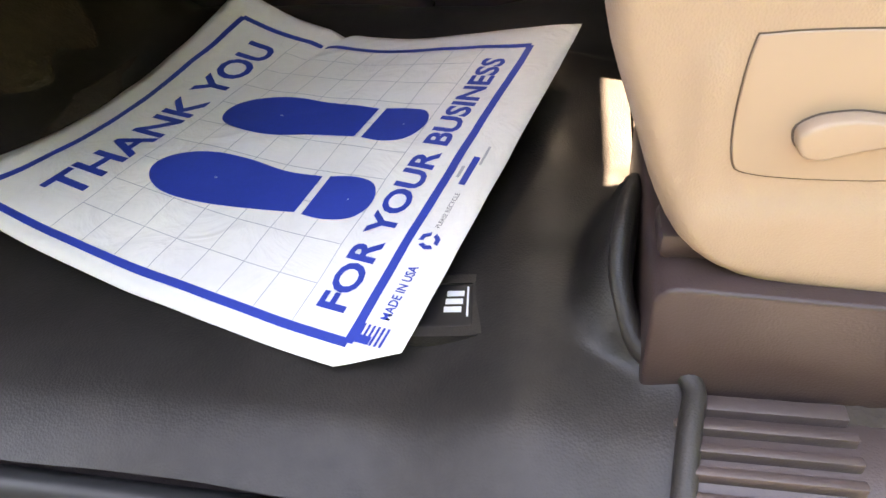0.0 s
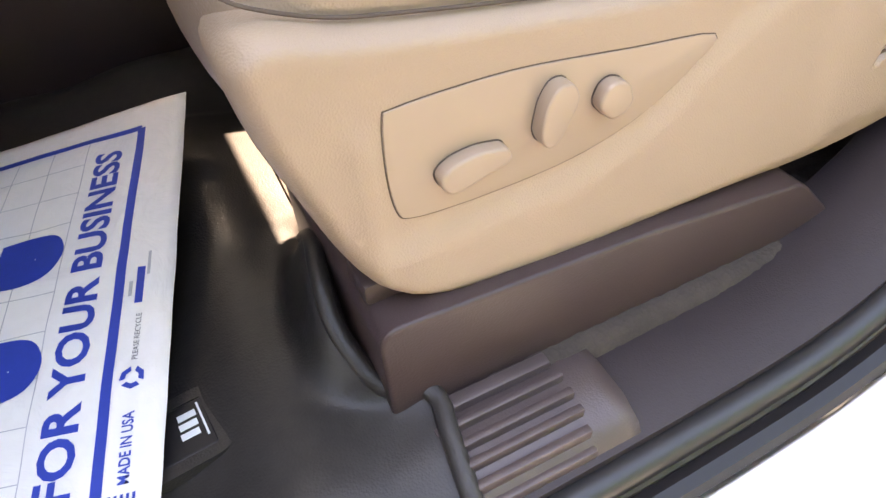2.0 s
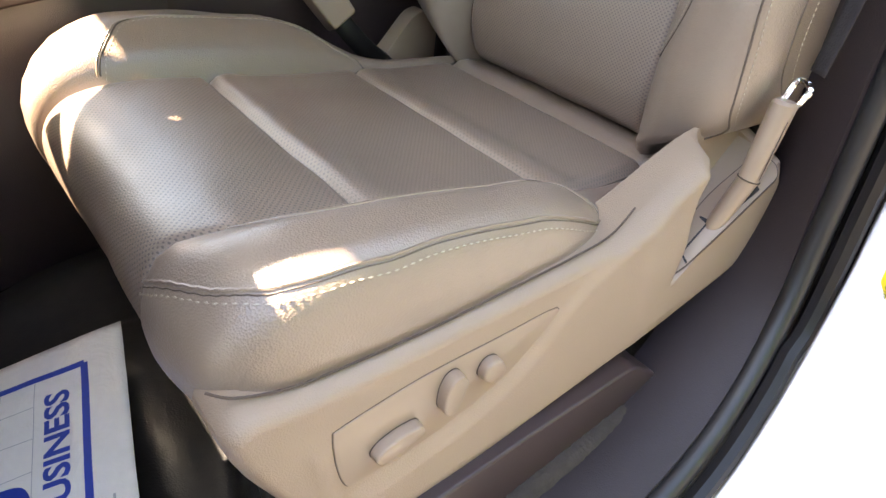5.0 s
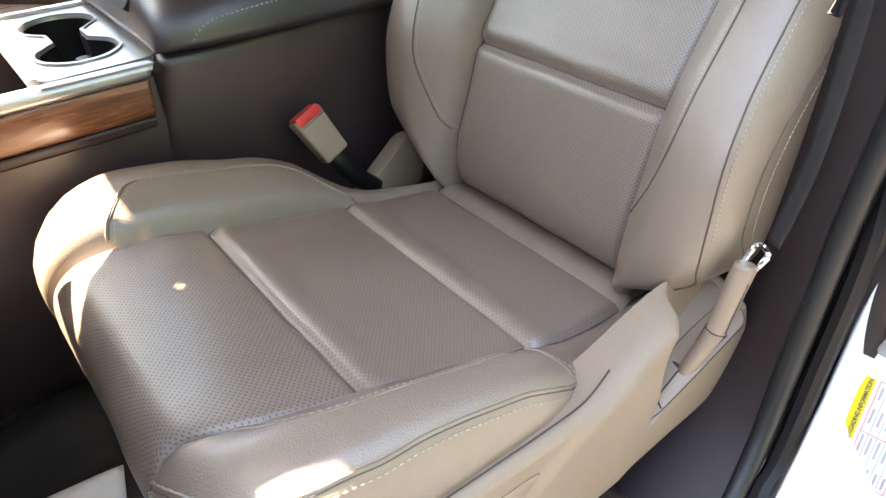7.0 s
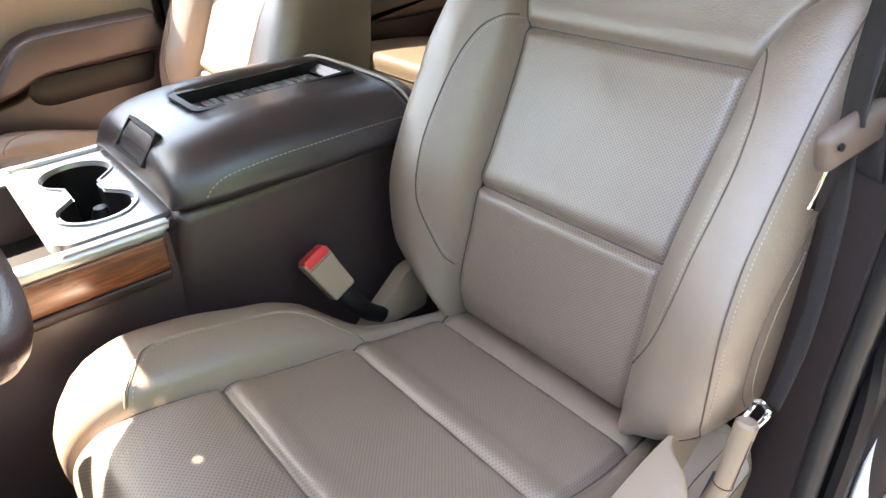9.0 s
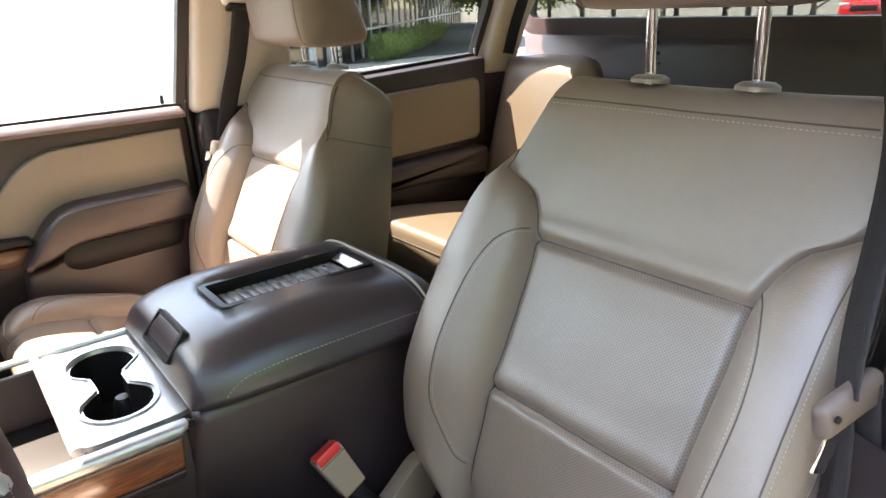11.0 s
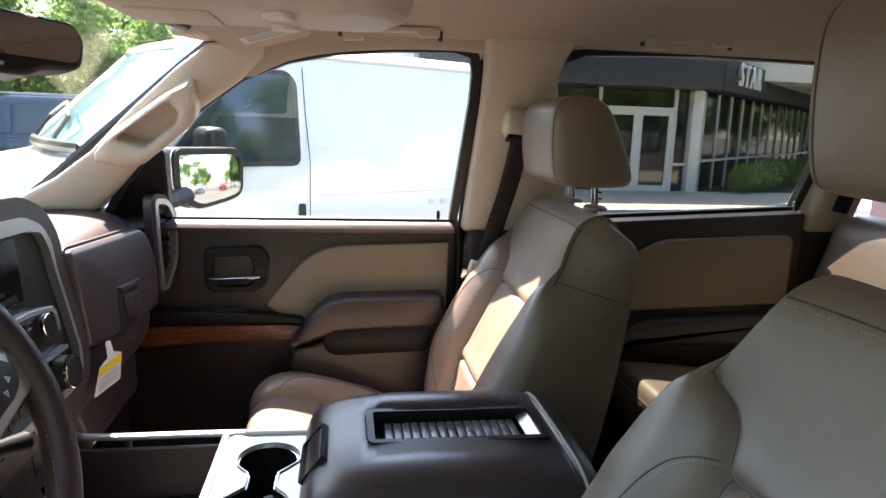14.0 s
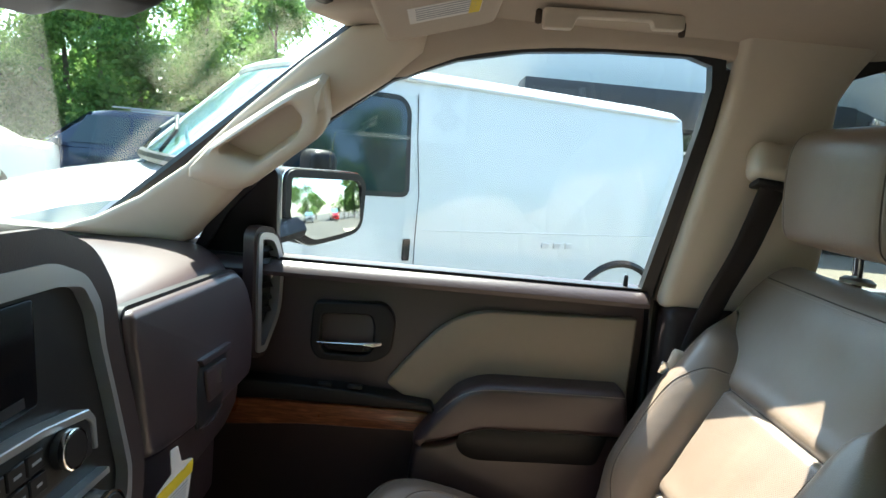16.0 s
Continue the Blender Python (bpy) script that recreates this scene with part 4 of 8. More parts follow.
for i, nm in ((0, "left"), (-1, "right")):
    solo("windshield_edge_" + nm, tube([(r[i][0] + 0.026, r[i][1] * 0.992, r[i][2] - 0.004) for r in rows], 0.013, 8), RUBBER, "black windshield edge seal", "trim", kind="structure")

for s, nm in ((-1, "left"), (1, "right")):
    solo("headliner_corner_" + nm, block(pose(0.062, s * 0.575, 1.712, 0, 0, s * -24), (0.12, 0.13, 0.026), 0.012, 3), CLOTH, "tan headliner corner above the windshield pillar", "headliner", kind="structure")

# back wall and rear glass
solo("wall_back", box((1.74, -0.78, 0.60), (1.80, 0.78, 1.440), 0.01), COCOA, "dark cab back wall", "wall", kind="structure")
bw = fillet([(-0.715, 1.455), (0.715, 1.455), (0.635, 1.69), (-0.635, 1.69)], 0.04, 5)
w = solo("window_back", prism(bw, frame_of((1.79, 0, 0), (0, 1, 0), (-0.06, 0, 1)), 0.005), REARGLASS, "dark tinted rear window glass", "window", kind="structure", smooth=0)
m = frame_of((1.775, 0, 0), (0, 1, 0), (-0.06, 0, 1))
solo("window_frame_back", ring_prism(grow(bw, 0.045), grow(bw, -0.004), m, 0.03), COCOA, "dark rear window surround", "window frame", kind="structure")


# ---------------------------------------------------------------- driver's door opening: sill, seal, jamb
seal_path = [(-0.70, -0.792, 0.668), (-0.3, -0.792, 0.662), (0.0, -0.792, 0.660), (0.25, -0.790, 0.660), (0.38, -0.786, 0.668), (0.47, -0.778, 0.700), (0.545, -0.765, 0.765), (0.585, -0.755, 0.86), (0.597, -0.752, 1.0), (0.600, -0.755, 1.15), (0.603, -0.752, 1.30), (0.610, -0.69, 1.45), (0.613, -0.632, 1.60), (0.612, -0.60, 1.68)]
path = spline(seal_path, 8)
rows = []
for p in path:
    if p.z > 1.20:
        break
    k = min(1, max(0, (p.z - 0.668) / 0.20))
    inn = Vector((0, 0.100, -0.004)).lerp(Vector((0.060, 0.082, 0.0)), k)
    up = Vector((0, 0, lerp(0.008, 0.026, min(1, max(0, (p.x - 0.06) / 0.05))))).lerp(Vector((-0.022, 0.012, 0.0)), k)
    row = [p + Vector((0, 0.004, -0.012))]
    for t in np.linspace(0.06, 1.0, 11):
        row.append(p + inn * t + up * math.sin(math.pi * min(t * 0.62 + 0.12, 1)) ** 0.8)
    row.append(p + inn * 1.02 + Vector((0.01 * k, 0.004, -0.02)))
    rows.append(row)
sill = solo("door_sill", sheet(rows), PILLARDARK, "cocoa plastic door sill and lower pillar cover", "door sill", kind="structure")
lower = [p for p in path if p.z < 1.42]
upper = [p for p in path if p.z > 1.40]
solo("door_seal", tube(lower, 0.011, 10), RUBBER, "black rubber door opening seal", "door seal", kind="structure")
solo("pillar_flange", tube([p + Vector((0.016, -0.018, 0)) for p in upper], 0.014, 10), CREAM, "tan upper pillar edge trim", "pillar trim", kind="structure")
solo("door_seal_flange", tube([(p.x + (0.012 if p.z > 0.75 else 0), p.y - 0.020, p.z - (0.012 if p.z < 0.80 else 0)) for p in lower], 0.010, 8), BLACK, "black rubber outer seal lip", "door seal", kind="structure")
# white painted flange round the opening and the jamb face behind it
rows = []
for p in path:
    k = min(1, max(0, (p.z - 0.67) / 0.15))
    rows.append([(p.x + 0.022 * k, p.y - 0.030, p.z - 0.018 * (1 - k)), (p.x + 0.045 * k, p.y - 0.050, p.z - 0.04 * (1 - k)), (p.x + 0.055 * k, p.y - 0.115, p.z - 0.060 * (1 - k)), (p.x + 0.075 * k, p.y - 0.145, p.z - 0.10 * (1 - k))])
jamb = solo("door_jamb", sheet(rows), WHITE, "white painted door jamb", "door jamb", kind="structure")
hollow(jamb, 0.006, 1)

# closed footwell: firewall and kick panels, and the dashboard's ends
for s, nm in ((1, "right"), (-1, "left")):
    solo("dash_end_" + nm, box((-0.82, min(s * 0.735, s * 0.80), 1.225), (-0.225 if s > 0 else -0.47, max(s * 0.735, s * 0.80), 1.338), 0.008), COCOA, "dark cocoa panel at the end of the dashboard", "kick panel", kind="structure")
solo("kick_panel_right", box((-0.84, 0.735, 0.62), (-0.205, 0.80, 1.235), 0.01), COCOA, "dark cocoa kick panel", "kick panel", kind="structure")
solo("kick_panel_left", box((-0.84, -0.80, 0.62), (-0.47, -0.735, 1.235), 0.01), COCOA, "dark cocoa kick panel", "kick panel", kind="structure")


# ---------------------------------------------------------------- driver's footwell: rubber mat, paper mat, sill tread
def mat_z(x, y):
    """Height of the moulded rubber mat."""
    z = 0.694
    if x < -0.43:
        z += (-0.43 - x) * 0.9
    z += 0.020 * math.exp(-(((y + 0.20) / 0.05) ** 2))
    # soft channel and swell across the middle
    z += 0.010 * math.exp(-(((x - 0.035) / 0.045) ** 2)) * (1 if y < -0.30 else 0.4) - 0.006 * math.exp(-(((x + 0.055) / 0.05) ** 2))
    z += 0.006 * noise.noise((x * 7, y * 7, 1.3)) + 0.003 * noise.noise((x * 19, y * 15, 4.0))
    # outer edge rolls down towards the sill
    if y < -0.742:
        z -= 0.9 * (-0.742 - y) ** 1.35
    # raised lip beside the seat pedestal
    return z + lip_h(y) * math.exp(-(((x - edge_x(y)) / 0.016) ** 2))


lip_h = curve1([-0.80, -0.735, -0.705, -0.690, -0.660, -0.635, -0.600, -0.555, -0.50], [0.0, 0.004, 0.008, 0.020, 0.040, 0.058, 0.056, 0.016, 0.0])
edge_x = curve1([-0.80, -0.735, -0.718, -0.706, -0.699, -0.690, -0.660, -0.635, -0.56, -0.16], [0.104, 0.109, 0.114, 0.109, 0.098, 0.085, 0.076, 0.079, 0.086, 0.090])


rows = []
for y in np.linspace(-0.787, -0.165, 90):
    e = edge_x(y)
    xs = list(np.linspace(-0.56, -0.08, 26)) + list(np.linspace(-0.06, e - 0.03, 16)) + [e - 0.024, e - 0.018, e - 0.012, e - 0.006, e, e + 0.005, e + 0.008]
    row = [(x, y, mat_z(x, y)) for x in xs]
    row.append((e + 0.009, y, 0.668))
    rows.append(row)
floor_mat = thing("floor_mat", "black moulded rubber floor mat with a raised lip in the footwell", "floor mat", (-0.2, -0.48, 0.69))
part("mat_sheet", sheet(rows), MATRUB, floor_mat, "", 70)
lip_path = spline([(0.088, -0.560, 0.722), (0.086, -0.600, 0.752), (0.079, -0.635, 0.755), (0.076, -0.660, 0.737), (0.081, -0.682, 0.719), (0.088, -0.695, 0.709), (0.099, -0.703, 0.706), (0.110, -0.706, 0.705), (0.1155, -0.718, 0.702), (0.1115, -0.738, 0.699), (0.107, -0.770, 0.688), (0.104, -0.798, 0.668)], 6)
part("mat_lip", tube(lip_path, 0.0062, 10), MATRUB, floor_mat, "raised black mat lip")
bx, by = -0.024, -0.661
bz = mat_z(bx, by)
rim = fillet([(-0.026, -0.027), (0.026, -0.027), (0.026, 0.027), (-0.026, 0.027)], 0.010, 4)
part("badge_rim", ring_prism(rim, grow(rim, -0.008), pose(bx - 0.004, by, bz - 0.004, 0, 0, 6), 0.009), MATRUB, floor_mat)
part("badge", pillow(fillet([(-0.0185, -0.019), (0.0185, -0.019), (0.0185, 0.019), (-0.0185, 0.019)], 0.003, 3), pose(bx - 0.004, by, bz - 0.002, 0, 0, 6), 0.0065, 0.0012, 3), BLACK, floor_mat, "black badge plate with silver marks")
for k, (dy, w) in enumerate(((-0.004, 0.0085), (0.003, 0.0085), (0.010, 0.0085))):
    part("silver_mark", block(pose(bx + 0.002, by + dy, bz + 0.0047, 0, 0, 6), (0.011, 0.0045, 0.0006)), SILVERINK, floor_mat)
part("silver_rule", block(pose(bx + 0.0105, by + 0.004, bz + 0.0047, 0, 0, 6), (0.0012, 0.026, 0.0006)), SILVERINK, floor_mat)

# ribbed tread plate on the sill
tread = thing("sill_tread_plate", "cocoa plastic ribbed tread plate on the door sill", "tread plate", (0.165, -0.755, 0.685))
rows = []
for x in np.linspace(0.100, 0.218, 10):
    rows.append([(x, y, z + 0.0035) for y, z in ((-0.7115, 0.680), (-0.720, 0.6845), (-0.735, 0.6865), (-0.760, 0.6845), (-0.775, 0.6765), (-0.7835, 0.660), (-0.786, 0.650))])
hollow(part("plate", sheet(rows), SILL, tread), 0.003, 1)
for i, (y, x1, h) in enumerate(((-0.7195, 0.190, 0.0045), (-0.7345, 0.191, 0.0035), (-0.7475, 0.190, 0.0035), (-0.7595, 0.189, 0.0035), (-0.7705, 0.187, 0.0035), (-0.7785, 0.186, 0.0030))):
    z = {0: 0.6880, 1: 0.6902, 2: 0.6895, 3: 0.6880, 4: 0.6825, 5: 0.6735}[i]
    w = 0.010 if i == 0 else 0.0058
    part("rib", box((0.104, y - w / 2, z - 0.002), (x1, y + w / 2, z + h + 0.0055), 0.0016, 2), SILL, tread)
solo("sill_carpet", sheet([[(x, y, 0.672 + 0.004 * noise.noise((x * 80, y * 80, 2))) for y in np.linspace(-0.715, -0.675, 8)] for x in np.linspace(0.10, 0.52, 60)]), CARPET, "brown carpet strip between pedestal and sill", "carpet", kind="structure")

# ---- paper mat
CORNER = {"c": Vector((-0.0505, -0.7254, 0.7007)), "b": Vector((0.0516, -0.3688, 0.7586)), "a": Vector((-0.3269, -0.2461, 0.7574)), "d": Vector((-0.4358, -0.6139, 0.7449))}


def sheet_at(u, v, lift=0.0):
    """A place on the paper: u along its lines of text, v towards its head. It sags between its corners and is creased by hand."""
    p = CORNER["c"].lerp(CORNER["b"], u).lerp(CORNER["d"].lerp(CORNER["a"], u), v)
    w = -0.0211 * math.sin(math.pi * v) * (1 - u) ** 2 + (0.007 * math.sin(2 * math.pi * v) - 0.0353 * math.sin(math.pi * v)) * u * u - 0.0262 * math.sin(math.pi * u) * v * v
    w += 0.0030 * noise.noise((u * 3.1, v * 3.7, 2.0)) + 0.0014 * noise.noise((u * 11, v * 9, 5.0))
    w -= 0.006 * math.exp(-(((v - 0.66 - 0.12 * (1 - u)) / 0.022) ** 2)) * max(0, u - 0.72) / 0.28
    return p + Vector((0, 0, w + lift))


paper = thing("paper_floor_mat", "white paper floor mat with blue footprints lying on the rubber mat", "paper mat", (-0.2, -0.5, 0.70))
N = 44
bm = bmesh.new()
vs = {}
for i in range(N + 1):
    for j in range(N + 1):
        u0 = max(0.0, 0.053 * (1 - j / N / 0.088))
        vs[i, j] = bm.verts.new(sheet_at(lerp(u0, 1, i / N), j / N))
for i in range(N):
    for j in range(N):
        bm.faces.new((vs[i, j], vs[i + 1, j], vs[i + 1, j + 1], vs[i, j + 1]))
for v in [v for v in bm.verts if not v.link_faces]:
    bm.verts.remove(v)
hollow(part("paper_sheet", bm, PAPER, paper, "", 80), 0.0004, 0)
PW, PH = 0.371, 0.400  # size of the sheet along u and v


def strip(u0, v0, u1, v1, w, lift=0.0006, n=40):
    """A printed band from one place to another."""
    du, dv = (u1 - u0) * PW, (v1 - v0) * PH
    k = math.hypot(du, dv)
    nu, nv = -dv / k * w / 2 / PW, du / k * w / 2 / PH
    return sheet([[sheet_at(lerp(u0, u1, t) + s * nu, lerp(v0, v1, t) + s * nv, lift) for s in (-1, 1)] for t in np.linspace(0, 1, n)])


def printed(text, size, u, v, bold=0.0, align="CENTER", spacing=1.0, width=None, lift=0.0007):
    flat = lettering(text, size, Matrix.Identity(4), 0.0, align, bold, spacing)
    xs_ = [q.co.x for q in flat.verts]
    stretch = width / (max(xs_) - min(xs_)) if width else 1.0
    bmesh.ops.triangulate(flat, faces=flat.faces)
    for _ in range(1):
        bmesh.ops.subdivide_edges(flat, edges=[e for e in flat.edges if e.calc_length() > 0.012], cuts=2)
    for q in flat.verts:
        q.co = sheet_at(u + q.co.x * stretch / PW, v + q.co.y / PH, lift)
    return flat


for a, b in (((0.045, 0.090), (0.910, 0.090)), ((0.910, 0.090), (0.910, 0.926)), ((0.910, 0.926), (0.045, 0.926)), ((0.045, 0.926), (0.045, 0.090))):
    part("border_line", strip(*a, *b, 0.0065), BLUE, paper)
for i in range(1, 10):
    part("grid_line", strip(0.05 + 0.0865 * i, 0.20, 0.05 + 0.0865 * i, 0.74, 0.0007, 0.0004), GREYINK, paper)
for i in range(8):
    part("grid_line", strip(0.055, 0.200 + 0.0770 * i, 0.90, 0.200 + 0.0770 * i, 0.0007, 0.0004), GREYINK, paper)


def words(bm, text):
    """The words of one printed line, each as a mesh of its own."""
    along = sheet_at(0.9, 0.4) - sheet_at(0.1, 0.4)
    left, islands = set(bm.faces), []
    while left:
        stack_, seen = [left.pop()], set()
        while stack_:
            f = stack_.pop()
            seen.add(f)
            for v in f.verts:
                for q in v.link_faces:
                    if q in left:
                        left.discard(q)
                        stack_.append(q)
        islands.append(seen)
    mid = lambda fs: sum((f.calc_center_median() for f in fs), Vector()).dot(along) / len(fs)
    islands.sort(key=mid)
    out, at = [], 0
    for w in text.split():
        wb = bmesh.new()
        for fs in islands[at:at + len(w)]:
            new_v = {}
            for f in fs:
                for v in f.verts:
                    if v not in new_v:
                        new_v[v] = wb.verts.new(v.co)
                wb.faces.new([new_v[v] for v in f.verts])
        at += len(w)
        out.append((w, wb))
    return out


for line, bm in (("THANK YOU", printed("THANK YOU", 0.0475, 0.488, 0.803, 0.0012, width=0.262)), ("FOR YOUR BUSINESS", printed("FOR YOUR BUSINESS", 0.0285, 0.470, 0.148, 0.0009, width=0.281))):
    for w, wb in words(bm, line):
        part("printed_word", wb, BLUE, paper, "blue printed word " + w, 0)
part("origin_line", printed("MADE IN USA", 0.0092, 0.158, 0.053, 0.0002, width=0.042), BLUE, paper, "", 0)
part("recycle_line", printed("PLEASE RECYCLE", 0.0050, 0.352, 0.052, width=0.034), INK, paper, "", 0)
for k, (u, v, w, h) in enumerate(((0.462, 0.056, 0.030, 0.0052), (0.455, 0.071, 0.012, 0.0024), (0.510, 0.044, 0.020, 0.0020))):
    part("maker_mark", strip(u - w / 2 / PW, v, u + w / 2 / PW, v, h, n=8), BLUE if k == 0 else GREYINK, paper)
for k in range(3):
    a = 2 * math.pi * k / 3
    pts = [(0.0085 * math.cos(a + t) * (1.0 if r else 0.55), 0.0085 * math.sin(a + t) * (1.0 if r else 0.55)) for r, t in ((1, 0.15), (1, 1.0), (1, 1.75), (0, 1.75), (0, 1.0), (0, 0.15))]
    bm = bmesh.new()
    bm.faces.new([bm.verts.new(sheet_at(0.273 + x / PW * 0.9, 0.053 + y / PH * 0.9, 0.0007)) for x, y in pts])
    part("recycle_arrow", bm, BLUE, paper, "", 0)
for k in range(6):
    part("flag_stripe", strip(0.050, 0.080 - 0.0085 * k, 0.088, 0.080 - 0.0085 * k, 0.0017, n=6), BLUE, paper)
part("flag_corner", strip(0.050, 0.070, 0.066, 0.070, 0.010, 0.0008, n=4), BLUE, paper)
# shoe prints: sole and heel
sole = [(-0.0185, -0.008), (-0.0225, 0.026), (-0.028, 0.070), (-0.026, 0.100), (-0.014, 0.120), (0.002, 0.126), (0.017, 0.117), (0.0255, 0.092), (0.026, 0.062), (0.0205, 0.026), (0.0190, -0.008)]
heel = [(-0.0195, -0.014), (-0.021, -0.033), (-0.016, -0.051), (0.0, -0.058), (0.016, -0.051), (0.0215, -0.033), (0.0198, -0.014)]
for u0, mir, v0, ku in ((0.318, 1, 0.279, 1.05), (0.562, -1, 0.282, 1.10)):
    for name, pts in (("sole_print", sole), ("heel_print", heel)):
        out = [(p.x * mir, p.y) for p in spline([(x, y, 0) for x, y in pts], 5)]
        n, cx, cy = len(out), sum(p[0] for p in out) / len(out), sum(p[1] for p in out) / len(out)
        rows = [[sheet_at(u0 - 0.20 * (cy + (y - cy) * r - 0.03) + (cx + (x - cx) * r) / PW * ku, v0 + (cy + (y - cy) * r + 0.028) * 1.09 / PH, 0.0007) for x, y in out + out[:1]] for r in (1, 0.66, 0.33, 0.02)]
        part(name, sheet(rows), BLUE, paper, "blue printed shoe sole" if name == "sole_print" else "")

# pedals
pedals = thing("pedal_set", "black rubber brake and accelerator pedals in the footwell", "pedals", (-0.48, -0.36, 0.85))
for y, w, h, x, z in ((-0.40, 0.085, 0.06, -0.42, 0.865), (-0.27, 0.055, 0.14, -0.47, 0.825)):
    pd0 = part("pedal_pad", block(pose(x, y, z, 0, 52, 0), (h, w, 0.014), 0.005, 3), RUBBER, pedals, "black ribbed pedal pad")
    for k in range(4):
        part("pad_rib", block(pose(x, y, z, 0, 52, 0) @ Matrix.Translation((h * (-0.3 + 0.2 * k), 0, 0.008)), (0.006, w * 0.8, 0.004), 0.001, 1), RUBBER, pd0)
    part("pedal_arm", tube([(x - 0.005, y, z), (x - 0.05, y, z + 0.08), (x - 0.06, y, z + 0.2)], 0.008, 8), BLACK, pedals)

carpet_bits = random.Random(8)
rows = []
for x in np.linspace(0.085, 0.60, 120):
    rows.append([(x, y, z + carpet_bits.uniform(-0.0012, 0.0012)) for y, z in ((-0.660, 0.688), (-0.700, 0.689), (-0.710, 0.690), (-0.716, 0.690), (-0.720, 0.688), (-0.7235, 0.682), (-0.725, 0.655))])
hollow(solo("carpet_edge", sheet(rows), CARPET, "brown pile carpet strip beside the seat pedestal", "carpet", kind="structure"), 0.004, 1)

# tyre placard and striker on the white jamb
plac = thing("tire_placard", "white and yellow tyre information label on the door jamb", "label", (0.60, -0.83, 0.80))
mp_ = frame_of((0.5915, -0.8265, 0.7745), (0.38, 0.115, 0.92), (0.0, 1.0, -0.125))
part("label_sheet", prism(fillet([(-0.026, -0.046), (0.088, -0.046), (0.088, 0.0125), (-0.026, 0.0125)], 0.003, 3), mp_, 0.0006), PAPER, plac)
part("yellow_band", prism([(0.0, 0.0), (0.0815, 0.0), (0.0815, 0.0108), (0.0, 0.0108)], mp_ @ Matrix.Translation((0, 0, 0.0004)), 0.0005), YELLOW, plac, "yellow printed band")
part("heading", lettering("TIRE AND LOADING INFORMATION", 0.0052, mp_ @ Matrix.Translation((0.0408, 0.0036, 0.0010)), 0.0002, "CENTER", 0.0001, 0.92), INK, plac, "dark printed heading")
part("wheel_icon", ring_prism([(-0.0085 + 0.0062 * math.cos(a), 0.0030 + 0.0062 * math.sin(a)) for a in np.linspace(0, 6.283, 25)[:-1]], [(-0.0085 + 0.0032 * math.cos(a), 0.0030 + 0.0032 * math.sin(a)) for a in np.linspace(0, 6.283, 25)[:-1]], mp_ @ Matrix.Translation((0, 0, 0.0004)), 0.0006), INK, plac)
for k in range(6):
    v = -0.0035 - 0.0072 * k
    part("table_line", prism([(-0.018, v), (0.082, v), (0.082, v - 0.0005), (-0.018, v - 0.0005)], mp_ @ Matrix.Translation((0, 0, 0.0004)), 0.0005), RED if k in (0, 5) else GREYINK, plac)
    if k < 5:
        for u, w in ((-0.014, 0.012), (0.010, 0.018), (0.040, 0.015), (0.064, 0.013)):
            part("print_bar", prism([(u, v - 0.0028), (u + w, v - 0.0028), (u + w, v - 0.0046), (u, v - 0.0046)], mp_ @ Matrix.Translation((0, 0, 0.0004)), 0.0004), GREYINK, plac)
for u in (-0.018, 0.030, 0.0815):
    part("table_line", prism([(u, -0.0035), (u + 0.0005, -0.0035), (u + 0.0005, -0.0400), (u, -0.0400)], mp_ @ Matrix.Translation((0, 0, 0.0004)), 0.0005), RED, plac)
strk = thing("door_striker", "grey steel door striker bolted to the jamb", "striker", (0.645, -0.81, 0.90))
ms_ = frame_of((0.632, -0.818, 0.897), (0.38, 0.115, 0.92), (0.0, 1.0, -0.125))
part("striker_plate", prism(fillet([(-0.022, -0.020), (0.022, -0.020), (0.022, 0.014), (-0.022, 0.014)], 0.006, 4), ms_, 0.003, 0.001, 1), SATIN, strk)
part("striker_bolt", revolve([(0.009, 0.0), (0.009, 0.007), (0.0065, 0.009), (0.0, 0.009)], ms_ @ Matrix.Translation((0.0, 0.0, 0.003)), 20), CHROME, strk)


# ---------------------------------------------------------------- centre console
con = thing("center_console", "cocoa centre console with cup holders, wood strip and padded armrest lid", "console", (0.25, 0.02, 0.66))
CY = 0.022
prof = fillet([(0.252, 0.67), (0.236, 0.95), (0.262, 1.064), (0.628, 1.070), (0.660, 0.95), (0.640, 0.67)], [0.01, 0.03, 0.02, 0.02, 0.03, 0.01], 4)
rear_box = pillow(prof, frame_of((0, CY, 0), (1, 0, 0), (0, 0, 1)), 0.159, 0.018, 4)
rear_box2 = pillow(prof, frame_of((0, CY, 0), (1, 0, 0), (0, 0, 1)) @ Matrix.Diagonal((1, 1, -1, 1)), 0.159, 0.018, 4)
part("storage_box", join(rear_box, rear_box2), COCOA, con, "cocoa plastic armrest box")
